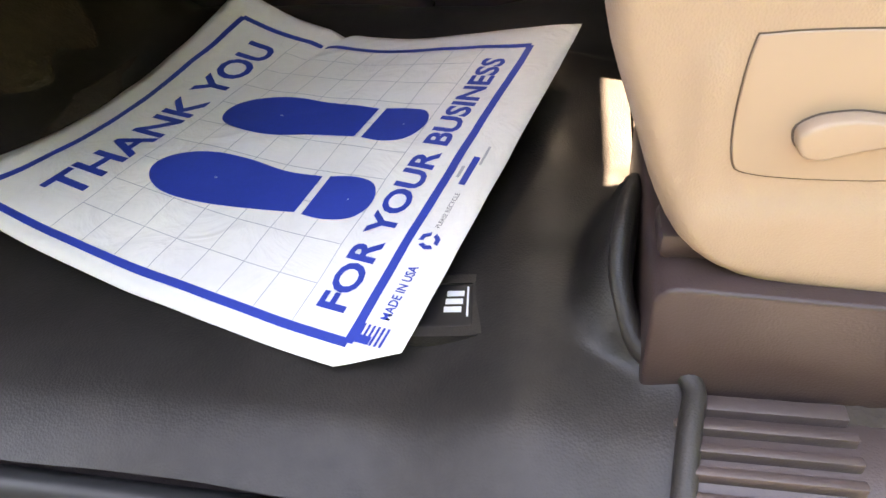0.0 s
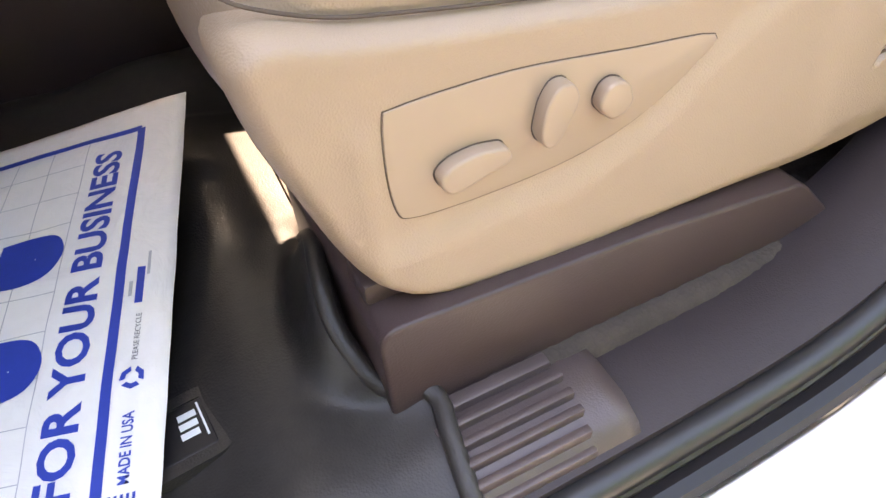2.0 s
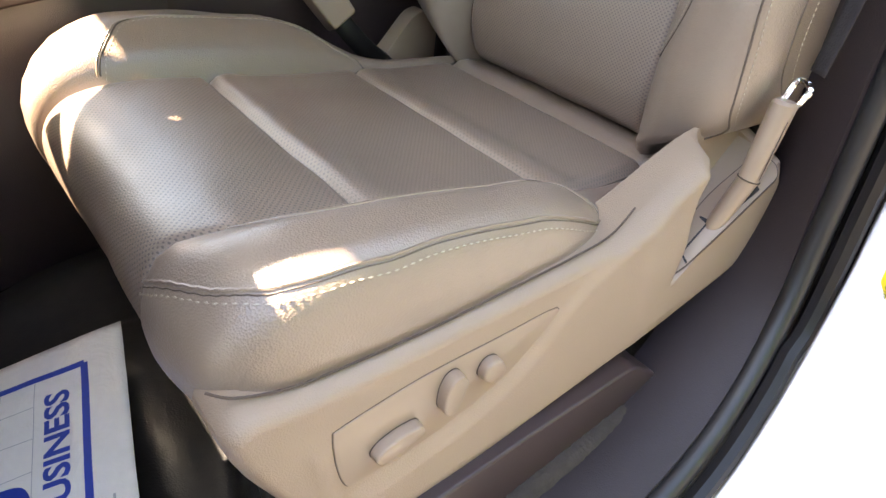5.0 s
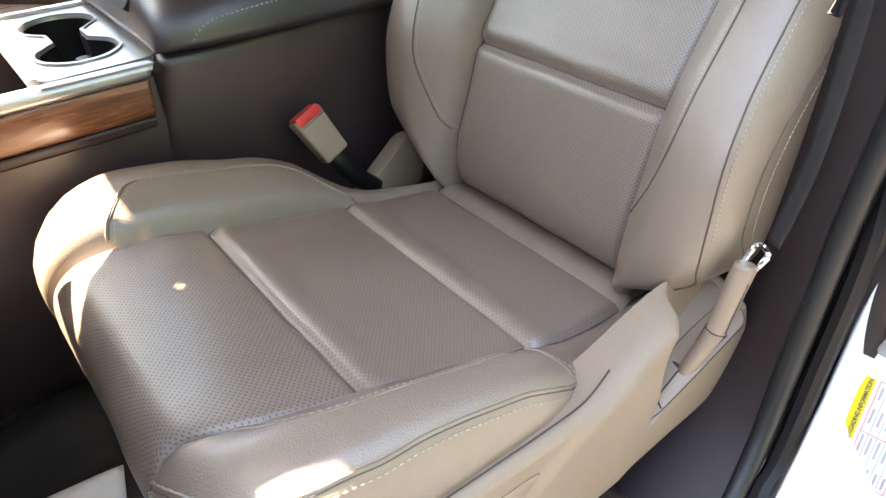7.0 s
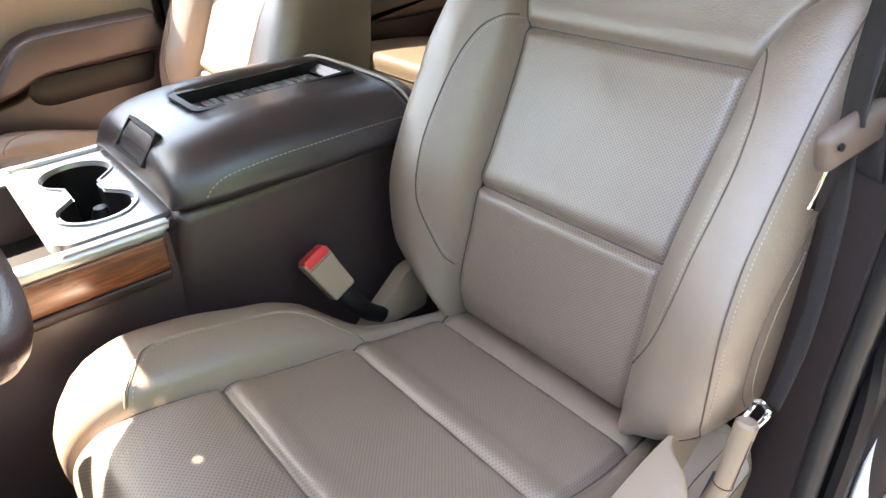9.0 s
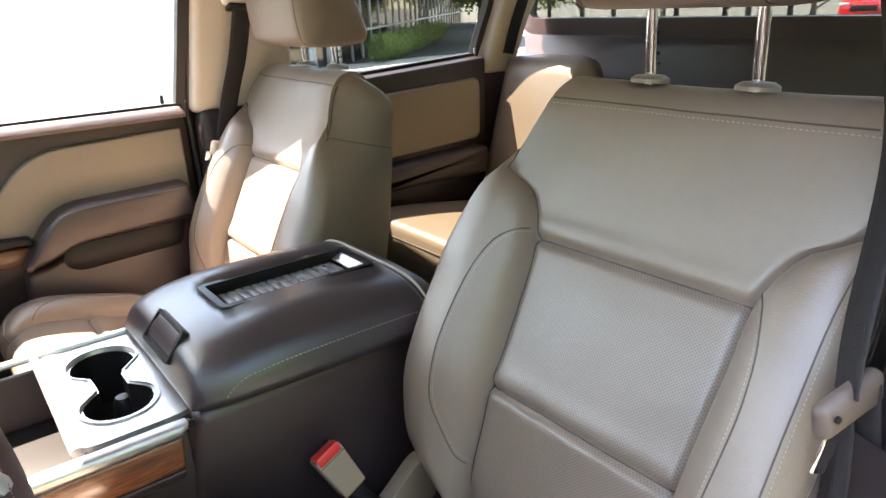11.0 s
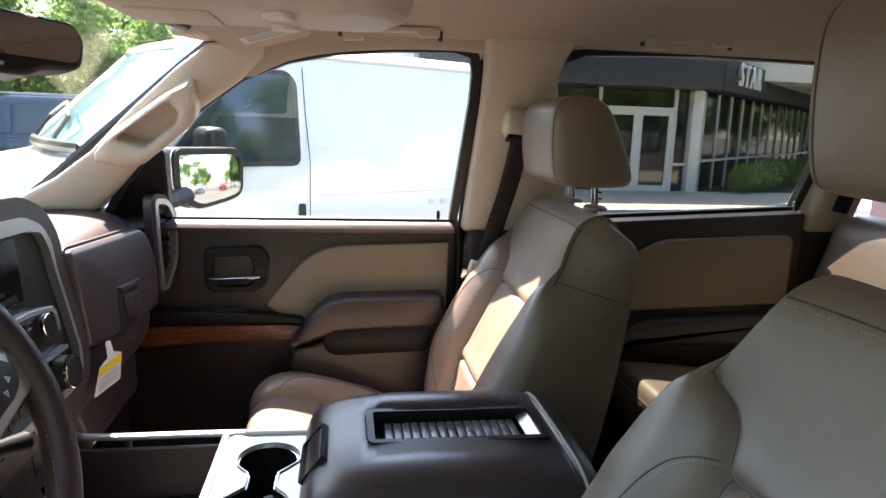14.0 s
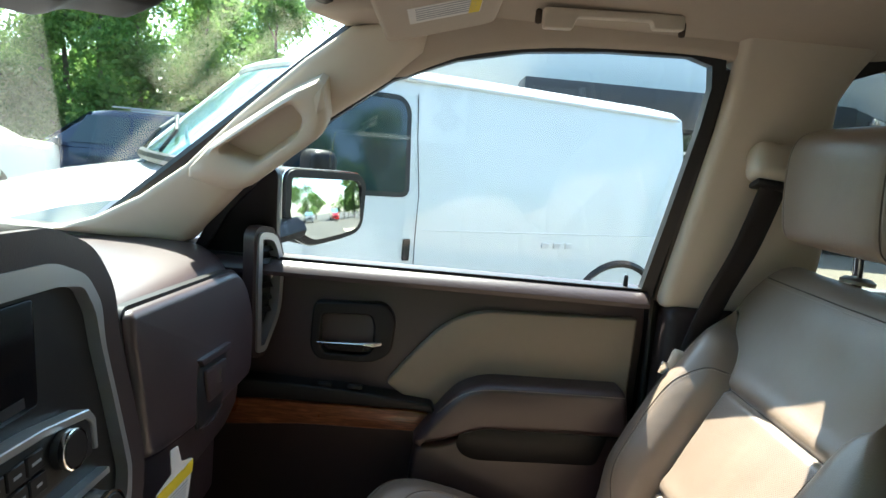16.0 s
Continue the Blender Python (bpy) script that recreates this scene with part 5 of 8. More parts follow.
# low front part with an open bin
part("front_side", box((-0.13, -0.132, 0.67), (0.25, -0.120, 1.045), 0.004), COCOA, con)
part("front_side", box((-0.13, 0.162, 0.67), (0.25, 0.174, 1.045), 0.004), COCOA, con)
part("bin_floor", box((-0.13, -0.120, 0.80), (0.25, 0.162, 0.965), 0.004), BLACK, con)
part("wood_strip", pillow(fillet([(-0.12, 1.006), (0.238, 1.002), (0.242, 1.046), (-0.12, 1.048)], 0.004, 3), frame_of((0, -0.131, 0), (1, 0, 0), (0, 0, 1)), 0.012, 0.004, 3), WOOD, con, "glossy brown wood trim strip")
part("lower_rail", pillow(fillet([(-0.12, 0.992), (0.236, 0.990), (0.238, 1.002), (-0.12, 1.005)], 0.003, 3), frame_of((0, -0.131, 0), (1, 0, 0), (0, 0, 1)), 0.013, 0.003, 3), COCOA_HARD, con)
part("upper_rail", pillow(fillet([(-0.12, 1.047), (0.242, 1.046), (0.252, 1.062), (-0.12, 1.066)], 0.004, 3), frame_of((0, -0.128, 0), (1, 0, 0), (0, 0, 1)), 0.017, 0.006, 3), SATIN, con, "satin silver rail")
far_rail = spline([(-0.19, 0.200, 1.090), (-0.13, 0.196, 1.072), (-0.09, 0.180, 1.062), (-0.03, 0.176, 1.060), (0.10, 0.176, 1.060), (0.262, 0.172, 1.060)], 6)
part("far_rail", tube(far_rail, 0.0075, 8, flat=0.7), SATIN, con, "satin silver rail")
# cup holder plate: outline and figure-of-eight opening, both by angle
ang = [2 * math.pi * k / 96 for k in range(96)]


def eight(a):
    """Radius of two overlapping round wells, from the middle between them."""
    best = 0.0
    for k in range(1, 240):
        r = k * 0.0005
        x, y = r * math.cos(a), r * math.sin(a)
        inside = any((x - 0.003 * s) ** 2 + (y - 0.058 * s) ** 2 < 0.0415 ** 2 for s in (-1, 1)) or (abs(x) < 0.018 and abs(y) < 0.04)
        if inside:
            best = r
    return best


def rect(a, hx, hy, p=9):
    return (abs(math.cos(a) / hx) ** p + abs(math.sin(a) / hy) ** p) ** (-1 / p)


hole = [(eight(a) * math.cos(a), eight(a) * math.sin(a)) for a in ang]
outer = [(rect(a, 0.070, 0.140) * math.cos(a), rect(a, 0.070, 0.140) * math.sin(a)) for a in ang]
lip = [(x * 1.10, y * 1.07) for x, y in hole]
m = Matrix.Translation((0.203, 0.030, 1.052))
plate = part("cup_plate", ring_prism(outer, lip, m, 0.007), SATIN, con, "satin silver cup holder plate")
rim2 = [(x * 1.17 if abs(x) > 0.02 else x * 1.3, y * 1.11) for x, y in hole]
part("cup_moulding", ring_prism(rim2, lip, m @ Matrix.Translation((0, 0, 0.0065)), 0.003), SATIN, con, "raised silver moulding round the cup wells")
part("cup_rim", ring_prism(lip, hole, m, 0.0045), CHROME, con, "polished rim of the cup wells")
well = loft([[m @ Vector((x, y, 0.004)) for x, y in hole], [m @ Vector((x * 0.97, y * 0.98, -0.03)) for x, y in hole], [m @ Vector((x * 0.92, y * 0.95, -0.075)) for x, y in hole]], caps=False)
bm = bmesh.new()
bm.faces.new([bm.verts.new(m @ Vector((x * 0.92, y * 0.95, -0.075))) for x, y in hole])
part("cup_well", join(well, bm), BLACK, con, "black rubber cup wells")
part("cup_divider", revolve([(0.0, 0.0), (0.016, 0.0), (0.014, 0.045), (0.009, 0.055), (0.0, 0.056)], m @ Matrix.Translation((0.01, 0.0, -0.076)), 18), BLACK, con)
bevel_path = [(0.134, -0.112, 1.060), (0.134, 0.172, 1.060)]
part("front_rail", tube(bevel_path, 0.006, 8), SATIN, con)
# bin detail: power socket cover and two chrome lever tops seen between the seats
part("socket_cover", pillow(fillet([(-0.018, -0.022), (0.018, -0.022), (0.018, 0.022), (-0.018, 0.022)], 0.005, 3), frame_of((-0.115, 0.12, 1.03), (0, 1, 0), (-0.3, 0, 1)), 0.008, 0.003, 3), BLACK, con)
for y in (0.035, 0.060):
    part("bin_divider", block(pose(-0.02, y, 0.985, 0, -18, -28), (0.055, 0.006, 0.010), 0.003), SATIN, con)

# armrest lid
top = curve1([0.258, 0.262, 0.268, 0.278, 0.300, 0.335, 0.40, 0.50, 0.60, 0.632], [1.070, 1.092, 1.108, 1.120, 1.130, 1.137, 1.141, 1.140, 1.133, 1.125])
wid = curve1([0.258, 0.275, 0.32, 0.42, 0.55, 0.632], [0.150, 0.160, 0.170, 0.176, 0.178, 0.176])
TX0, TX1, TY0, TY1 = 0.352, 0.588, -0.026, 0.066


def lid_z(x, y):
    w = wid(x)
    t = min(1.0, abs(y - CY) / w)
    return lerp(1.066, top(x), (1 - t ** 5.0) ** 0.55)


xs = sorted(set([0.2583, 0.2592, 0.2605, 0.262, 0.2645, 0.267, 0.271, 0.275, 0.285, 0.30, 0.315, 0.335, TX0, 0.37, 0.40, 0.43, 0.46, 0.50, 0.54, 0.57, TX1, 0.598, 0.604, 0.609, 0.613, 0.622, 0.630, 0.634]))
bm = bmesh.new()
grid = []
for x in xs:
    w = wid(x)
    ys = [CY - w * math.cos(k) for k in np.linspace(0, 0.95, 10)] + [TY0] + list(np.linspace(TY0, TY1, 6)[1:-1]) + [TY1] + [CY + w * math.cos(k) for k in np.linspace(0.95, 0, 10)]
    groove = 0.006 * math.exp(-(((x - 0.609) / 0.003) ** 2))
    grid.append([bm.verts.new((x, y, lid_z(x, y) - groove)) for y in ys])
for i in range(len(xs) - 1):
    for j in range(len(grid[0]) - 1):
        ym = (grid[i][j].co.y + grid[i][j + 1].co.y) / 2
        if TX0 - 1e-4 <= xs[i] and xs[i + 1] <= TX1 + 1e-4 and TY0 < ym < TY1:
            continue
        bm.faces.new((grid[i][j], grid[i][j + 1], grid[i + 1][j + 1], grid[i + 1][j]))
lid = part("armrest_lid", bm, LIDHIDE, con, "black-brown padded armrest lid with a tray", 60)
hollow(lid, 0.004, -1)
tray_out = fillet([(TX0 - 0.006, TY0 - 0.006), (TX1 + 0.006, TY0 - 0.006), (TX1 + 0.006, TY1 + 0.006), (TX0 - 0.006, TY1 + 0.006)], 0.014, 5)
mt = Matrix.Translation((0, 0, 1.1345)) @ pose(0, 0, 0, 0, 0.4, 0)
part("tray_frame", ring_prism(tray_out, grow(tray_out, -0.010), mt, 0.0085), BLACK, lid, "glossy black tray rim")
part("tray_well", join(box((TX0 - 0.002, TY0 - 0.002, 1.098), (TX1 + 0.002, TY1 + 0.002, 1.102)), box((TX0 - 0.004, TY0 - 0.004, 1.098), (TX0, TY1 + 0.004, 1.137)), box((TX1, TY0 - 0.004, 1.098), (TX1 + 0.004, TY1 + 0.004, 1.134)),
                       box((TX0 - 0.004, TY0 - 0.004, 1.098), (TX1 + 0.004, TY0, 1.135)), box((TX0 - 0.004, TY1, 1.098), (TX1 + 0.004, TY1 + 0.004, 1.135))), BLACK, lid, "black tray well", 0)
RIBGREY = mat("grey ribbed rubber", (0.20, 0.20, 0.205), 0.28)
for k in range(15):
    x = TX0 + 0.020 + k * 0.0128
    part("tray_rib", box((x, TY0 + 0.005, 1.101), (x + 0.0106, TY1 - 0.008, 1.1240), 0.0012, 2), RIBGREY, lid)
part("tray_end_plate", block(pose(TX1 - 0.010, (TY0 + TY1) / 2, 1.1290, 0, -24, 0), (0.022, TY1 - TY0 - 0.004, 0.003), 0.001, 1), SATIN, lid, "bright plate at the end of the tray")
# latch in the front face of the lid
ml = frame_of((0.2795, 0.0, 1.1108), (0, -1, 0), (0.64, 0, 0.77))
lf = fillet([(-0.052, -0.024), (0.052, -0.024), (0.050, 0.023), (-0.050, 0.023)], 0.006, 4)
li = grow(lf, -0.0042)
part("latch_frame", ring_prism(lf, li, ml, 0.0090), BLACK, lid, "glossy black latch surround")
part("latch_recess", prism(li, ml, 0.0055), BLACK, lid)
part("latch", pillow(fillet([(-0.044, -0.006), (0.044, -0.006), (0.043, 0.017), (-0.043, 0.017)], 0.004, 4), ml @ Matrix.Translation((0, 0, 0.004)), 0.0040, 0.0020, 4), COCOA_HARD, lid, "dark release latch")
for s in (-1, 1):
    pth = [Vector((x, CY + s * wid(x) * k, lid_z(x, CY + s * wid(x) * k) + 0.0008)) for x, k in ((0.300, 0.994), (0.306, 0.985), (0.318, 0.972), (0.34, 0.962), (0.40, 0.955), (0.46, 0.953), (0.52, 0.952), (0.58, 0.952), (0.606, 0.952))]
    part("lid_stitching", stitches(spline(pth, 8), 0.0062), STITCH, lid, "cream thread along the lid edge")
pth = [Vector((0.6125, CY + wid(0.6125) * k, lid_z(0.6125, CY + wid(0.6125) * k) + 0.001)) for k in np.linspace(-0.93, 0.93, 40)]
part("lid_piping", tube(pth, 0.0022, 6), STITCH, lid, "pale piping across the lid")
part("hinge_pin", disc(pose(0.255, -0.128, 1.052, 90, 0, 0), 0.006, 0.006, 14), BLACK, con)

# seat belt buckle beside the driver's seat
def buckle(top, along, up, foot, name_label):
    t = thing("seat_belt_buckle", name_label, "buckle", foot, "seat belt buckles")
    top, foot, up = Vector(top), Vector(foot), Vector(up).normalized()
    m = frame_of(top, along, up)
    up = m.to_3x3() @ Vector((0, 1, 0))
    body = prism(fillet([(-0.0185, -0.066), (0.0185, -0.066), (0.0215, 0.0), (-0.0215, 0.0)], 0.004, 3), m @ Matrix.Translation((0, 0, -0.013)), 0.026, 0.004, 3)
    housing = part("housing", body, TRIM, t, "tan plastic buckle housing")
    part("release_button", prism(fillet([(-0.0185, -0.010), (0.0185, -0.010), (0.0185, 0.003), (-0.0185, 0.003)], 0.002, 2), m @ Matrix.Translation((0, 0, -0.0105)), 0.0245, 0.002, 2), RED, t, "red release button")
    part("slot", prism([(-0.014, 0.0015), (0.014, 0.0015), (0.014, 0.0036), (-0.014, 0.0036)], m @ Matrix.Translation((0, 0, -0.0118)), 0.004), BLACK, t)
    part("housing_seam", tube([m @ Vector((a, -0.012, 0.0132)) for a in (-0.0195, 0.0195)], 0.0005, 6), GAPTAN, housing)
    part("stalk", tube(spline([top - up * 0.060, top - up * 0.080, (top - up * 0.10).lerp(foot, 0.35), foot], 5), 0.013, 10, flat=0.6, up=(0, 1, 0)), BLACK, t, "black buckle stalk")
    return t


buckle((0.399, -0.181, 0.967), (0.93, 0.10, 0.36), (-0.49, 0.36, 0.79), (0.485, -0.200, 0.835), "tan seat belt buckle with red button beside the driver seat")



# ---------------------------------------------------------------- dashboard
dash = thing("dashboard", "cocoa soft-touch dashboard with silver centre stack and upper glove box", "dashboard", (-0.35, 0, 1.1))
base = [(-0.82, 1.235), (-0.60, 1.292), (-0.42, 1.322), (-0.27, 1.335), (-0.190, 1.334), (-0.146, 1.322), (-0.127, 1.292), (-0.116, 1.22), (-0.104, 1.14), (-0.107, 1.085), (-0.15, 1.045), (-0.34, 1.04), (-0.62, 1.06)]


def dash_ring(y):
    """Section of the dashboard at y: it sweeps forward at the ends and swells over the instruments and the centre."""
    end = -0.065 * max(0, (abs(y) - 0.60) / 0.16) ** 2
    hood = 0.112 * math.exp(-(((y + 0.425) / 0.21) ** 4)) + 0.080 * math.exp(-(((y - 0.045) / 0.165) ** 6))
    fwd = 0.088 * math.exp(-(((y + 0.435) / 0.155) ** 4)) 
    out = []
    for x, z in ((p.x, p.z) for p in spline([(a, 0, b) for a, b in base], 4)):
        k = min(1, max(0, (x + 0.55) / 0.3))
        zz = z + hood * k * min(1, max(0, (z - 1.15) / 0.17))
        out.append((x + end * min(1, max(0, (x + 0.8) / 0.4)) + fwd * k * (0.5 + 0.5 * min(1, max(0, (z - 1.08) / 0.13))), y, zz))
    return out


ys = list(np.linspace(-0.77, 0.77, 70))
part("dash_pad", loft([dash_ring(y) for y in ys]), COCOA, dash, "cocoa padded dash top", 60)
# upper glove box door, with its dark gap and latch
mg = frame_of((0.069, 0.0, 0), (0, 1, 0), (-0.10, 0, 1))
gb = fillet([(0.250, 1.349), (0.612, 1.327), (0.656, 1.300), (0.686, 1.240), (0.655, 1.148), (0.470, 1.154), (0.310, 1.174), (0.264, 1.186)], [0.016, 0.03, 0.03, 0.04, 0.02, 0.05, 0.05, 0.014], 5)
part("glove_box_gap", prism(grow(gb, 0.0045), mg @ Matrix.Translation((0, 0, -0.066)), 0.0135), BLACK, dash)
door = part("glove_box_door", pillow(gb, mg @ Matrix.Translation((0, 0, -0.060)), 0.018, 0.010, 5), COCOA, dash, "cocoa upper glove box door", 60)
lt = fillet([(0.420, 1.241), (0.534, 1.232), (0.530, 1.195), (0.492, 1.154), (0.402, 1.158), (0.408, 1.205)], [0.010, 0.012, 0.02, 0.008, 0.006, 0.03], 4)
part("latch_recess", pillow(lt, mg @ Matrix.Translation((0, 0, -0.0445)), 0.004, 0.002, 2), BLACK, door)
part("latch_lip", prism(fillet([(0.416, 1.246), (0.538, 1.236), (0.537, 1.226), (0.424, 1.236)], 0.003, 2), mg @ Matrix.Translation((0, 0, -0.044)), 0.009, 0.003, 2), COCOA, door)
part("latch_handle", prism(fillet([(0.432, 1.226), (0.522, 1.218), (0.512, 1.176), (0.440, 1.180)], 0.008, 3), mg @ Matrix.Translation((0, 0, -0.0425)), 0.006, 0.003, 2), COCOA_HARD, door)
part("latch_chrome", block(mg @ Matrix.Translation((0.484, 1.204, -0.0362)) @ pose(0, 0, 0, 0, 0, 80), (0.018, 0.003, 0.002)), CHROME, door)
part("latch_edge", tube([mg @ Vector((0.408, 1.157, -0.040)), mg @ Vector((0.450, 1.152, -0.038)), mg @ Vector((0.494, 1.156, -0.040))], 0.0016, 6), COCOA_HARD, door)
low = fillet([(0.27, 1.150), (0.655, 1.118), (0.66, 1.04), (0.62, 0.93), (0.33, 0.93), (0.29, 1.05)], 0.02, 4)
part("lower_glove_box", pillow(low, frame_of((-0.235, 0, 0), (0, 1, 0), (-0.12, 0, 1)) @ Matrix.Translation((0, 0, 0.02)), 0.20, 0.02, 3), COCOA, dash)
part("knee_panel", box((-0.52, -0.72, 0.93), (-0.15, -0.16, 1.09), 0.03, 3), COCOA, dash)
part("tunnel_side", box((-0.50, -0.16, 0.67), (-0.135, 0.19, 1.08), 0.02, 3), COCOA, dash)

# centre stack
ms = frame_of((-0.0757, 0.0215, -0.03), (0, 1, 0), (-0.125, 0, 1)) @ Matrix.Translation((0, 0, 0.12)) @ Matrix.Diagonal((1.12, 1, 1, 1))
S0 = fillet([(-0.118, 1.440), (0.098, 1.432), (0.140, 1.414), (0.158, 1.385), (0.157, 1.345), (0.168, 1.285), (0.180, 1.215), (0.172, 1.180), (0.130, 1.164), (-0.095, 1.164), (-0.128, 1.200), (-0.126, 1.285), (-0.122, 1.390)], 0.012, 5)
S1 = fillet([(-0.106, 1.419), (0.100, 1.4115), (0.134, 1.4040), (0.147, 1.378), (0.150, 1.345), (0.161, 1.285), (0.172, 1.215), (0.165, 1.189), (0.126, 1.176), (-0.090, 1.176), (-0.116, 1.206), (-0.115, 1.285), (-0.112, 1.385)], 0.008, 5)
stack = part("stack_surround", ring_prism(grow(S0, 0.028), grow(S0, -0.002), ms, 0.016), COCOA_HARD, dash, "cocoa centre stack surround")
part("silver_frame", ring_prism(S0, S1, ms, 0.018), SATIN, stack, "satin silver stack frame")
part("stack_panel", prism(grow(S0, -0.006), ms, 0.006), BLACK, stack, "glossy black stack panel")
part("bridge", prism(grow(S0, 0.020), ms @ Matrix.Translation((0, 0, -0.10)), 0.10), COCOA, stack)
part("lower_panel", prism(fillet([(-0.100, 1.080), (0.118, 1.080), (0.168, 1.150), (0.160, 1.158), (-0.110, 1.158)], 0.010, 3), ms @ Matrix.Translation((0, 0, -0.04)), 0.050, 0.004, 2), COCOA_HARD, stack, "cocoa socket panel below the controls")
for k in range(2):
    part("socket_slot", prism(fillet([(-0.070 + 0.075 * k, 1.102), (-0.012 + 0.075 * k, 1.102), (-0.008 + 0.075 * k, 1.148), (-0.066 + 0.075 * k, 1.148)], 0.004, 3), ms @ Matrix.Translation((0, 0, 0.009)), 0.0025, 0.001, 1), BLACK, stack, "black socket flap")
    part("flap_edge", tube([ms @ Vector((-0.066 + 0.075 * k, 1.146, 0.012)), ms @ Vector((-0.010 + 0.075 * k, 1.144, 0.012))], 0.0012, 6), CHROME, stack)
scr = fillet([(-0.098, 1.322), (0.0735, 1.322), (0.082, 1.4065), (-0.102, 1.411)], 0.005, 3)
display = part("display", pillow(scr, ms @ Matrix.Translation((0, 0, 0.005)), 0.004, 0.0015, 2), SCREEN, stack, "switched-off dark touch screen")
DIM = mat("dim display print", (0.030, 0.033, 0.038), 0.3)
for k in range(6):
    part("screen_icon", disc(ms @ Matrix.Translation((-0.064 + 0.0197 * k, 1.404 - 0.0012 * k, 0.0092)) @ Matrix.Diagonal((0.9, 1, 1, 1)), 0.0068, 0.0006, 16), DIM, display)
part("screen_bar", block(ms @ Matrix.Translation((-0.012, 1.331, 0.0092)), (0.14, 0.008, 0.0005)), DIM, display)
for k in range(2):
    part("screen_text", block(ms @ Matrix.Translation((-0.020 + 0.045 * k, 1.340 + 0.003 * k, 0.0092)), (0.016, 0.005, 0.0005)), DIM, display)
part("radio_shelf", prism(fillet([(-0.108, 1.314), (-0.020, 1.3125), (0.057, 1.307), (0.112, 1.298), (0.1195, 1.290), (0.1195, 1.258), (-0.108, 1.250)], 0.005, 3), ms @ Matrix.Translation((0, 0, 0.004)), 0.016, 0.004, 2), BLACK, stack)
part("silver_strip", prism(fillet([(-0.108, 1.317), (-0.02, 1.3155), (0.057, 1.3100), (0.115, 1.3005), (0.123, 1.290), (0.122, 1.262), (0.1175, 1.262), (0.1175, 1.287), (0.110, 1.294), (0.057, 1.3030), (-0.02, 1.3085), (-0.108, 1.310)], 0.002, 2), ms @ Matrix.Translation((0, 0, 0.004)), 0.0185, 0.001, 1), SATIN, stack, "satin silver strip")


def knob(u, v, r, name, h=0.020):
    k = part(name, revolve([(r * 1.05, 0.0), (r * 1.05, 0.003), (r, 0.005), (r * 0.94, h - 0.003), (r * 0.85, h), (0.0, h)], ms @ Matrix.Translation((u, v, 0.012)), 30), BLACK, stack, "black knob with chrome ring")
    ring = [(r * 0.97, h - 0.006), (r * 1.01, h - 0.005), (r * 1.0, h - 0.001), (r * 0.93, h - 0.0005)]
    rings = [[ms @ Matrix.Translation((u, v, 0.012)) @ Vector((a * math.cos(t), a * math.sin(t), b)) for t in np.linspace(0, 2 * math.pi, 33)[:-1]] for a, b in ring]
    part("chrome_ring", loft(rings, caps=False), CHROME, k)
    return k


knob(0.078, 1.283, 0.0165, "tuning_knob")
knob(-0.088, 1.283, 0.0165, "volume_knob")
knob(0.108, 1.202, 0.0245, "temperature_knob", 0.024)
knob(-0.086, 1.202, 0.0245, "temperature_knob", 0.024)
knob(0.032, 1.2105, 0.0165, "fan_knob")
for k in range(6):
    for r in range(2):
        b = part("button", block(ms @ Matrix.Translation((-0.058 + 0.0205 * k, 1.290 - 0.018 * r, 0.021)), (0.0190, 0.0155, 0.003), 0.001, 1), BLACK, stack)
        part("button_mark", block(ms @ Matrix.Translation((-0.058 + 0.0205 * k, 1.290 - 0.018 * r, 0.0227)), (0.006 + 0.002 * ((k + r) % 3), 0.0022, 0.0006)), GREYINK, b)
for k in range(5):
    b = part("climate_button", block(ms @ Matrix.Translation((-0.050 + 0.0155 * k, 1.213, 0.008)), (0.0145, 0.0145, 0.004), 0.001, 1), COCOA_HARD, stack)
    part("button_mark", block(ms @ Matrix.Translation((-0.050 + 0.0155 * k, 1.213, 0.0102)), (0.004 + 0.0015 * (k % 3), 0.0022, 0.0006)), GREYINK, b)
    part("lower_button", block(ms @ Matrix.Translation((-0.050 + 0.0155 * k, 1.191, 0.008)), (0.0145, 0.0145, 0.004), 0.001, 1), COCOA_HARD, stack)
for k in range(2):
    part("lower_button", block(ms @ Matrix.Translation((0.066, 1.213 - 0.020 * k, 0.008)), (0.022, 0.015, 0.004), 0.001, 1), COCOA_HARD, stack)
part("silver_strip", prism([(-0.108, 1.242), (0.143, 1.2325), (0.143, 1.2270), (-0.108, 1.2350)], ms @ Matrix.Translation((0, 0, 0.005)), 0.012), SATIN, stack)
part("chrome_lever", tube([ms @ Vector((0.074, 1.142, 0.014)), ms @ Vector((0.114, 1.136, 0.014))], 0.0022, 8), CHROME, stack)

# outer air vent at the passenger end
mv = frame_of((-0.086, 0.738, 1.268), (0.42, 0.90, 0), (0, 0, 1)) @ Matrix.Diagonal((0.70, 0.84, 1, 1))
vo = fillet([(-0.052, 0.116), (0.016, 0.112), (0.052, 0.045), (0.048, -0.060), (-0.004, -0.138), (-0.036, -0.138), (-0.046, 0.0)], [0.02, 0.03, 0.03, 0.03, 0.01, 0.01, 0.01], 4)
vi = grow(vo, -0.014)
part("vent_surround", ring_prism(grow(vo, 0.012), grow(vo, -0.002), mv @ Matrix.Translation((0, 0, -0.025)), 0.022), COCOA_HARD, dash)
vent = part("vent_bezel", ring_prism(vo, vi, mv @ Matrix.Translation((0, 0, -0.02)), 0.022), SATIN, dash, "satin silver air vent bezel")
part("vent_cavity", prism(vi, mv @ Matrix.Translation((0, 0, -0.030)), 0.012), BLACK, vent)
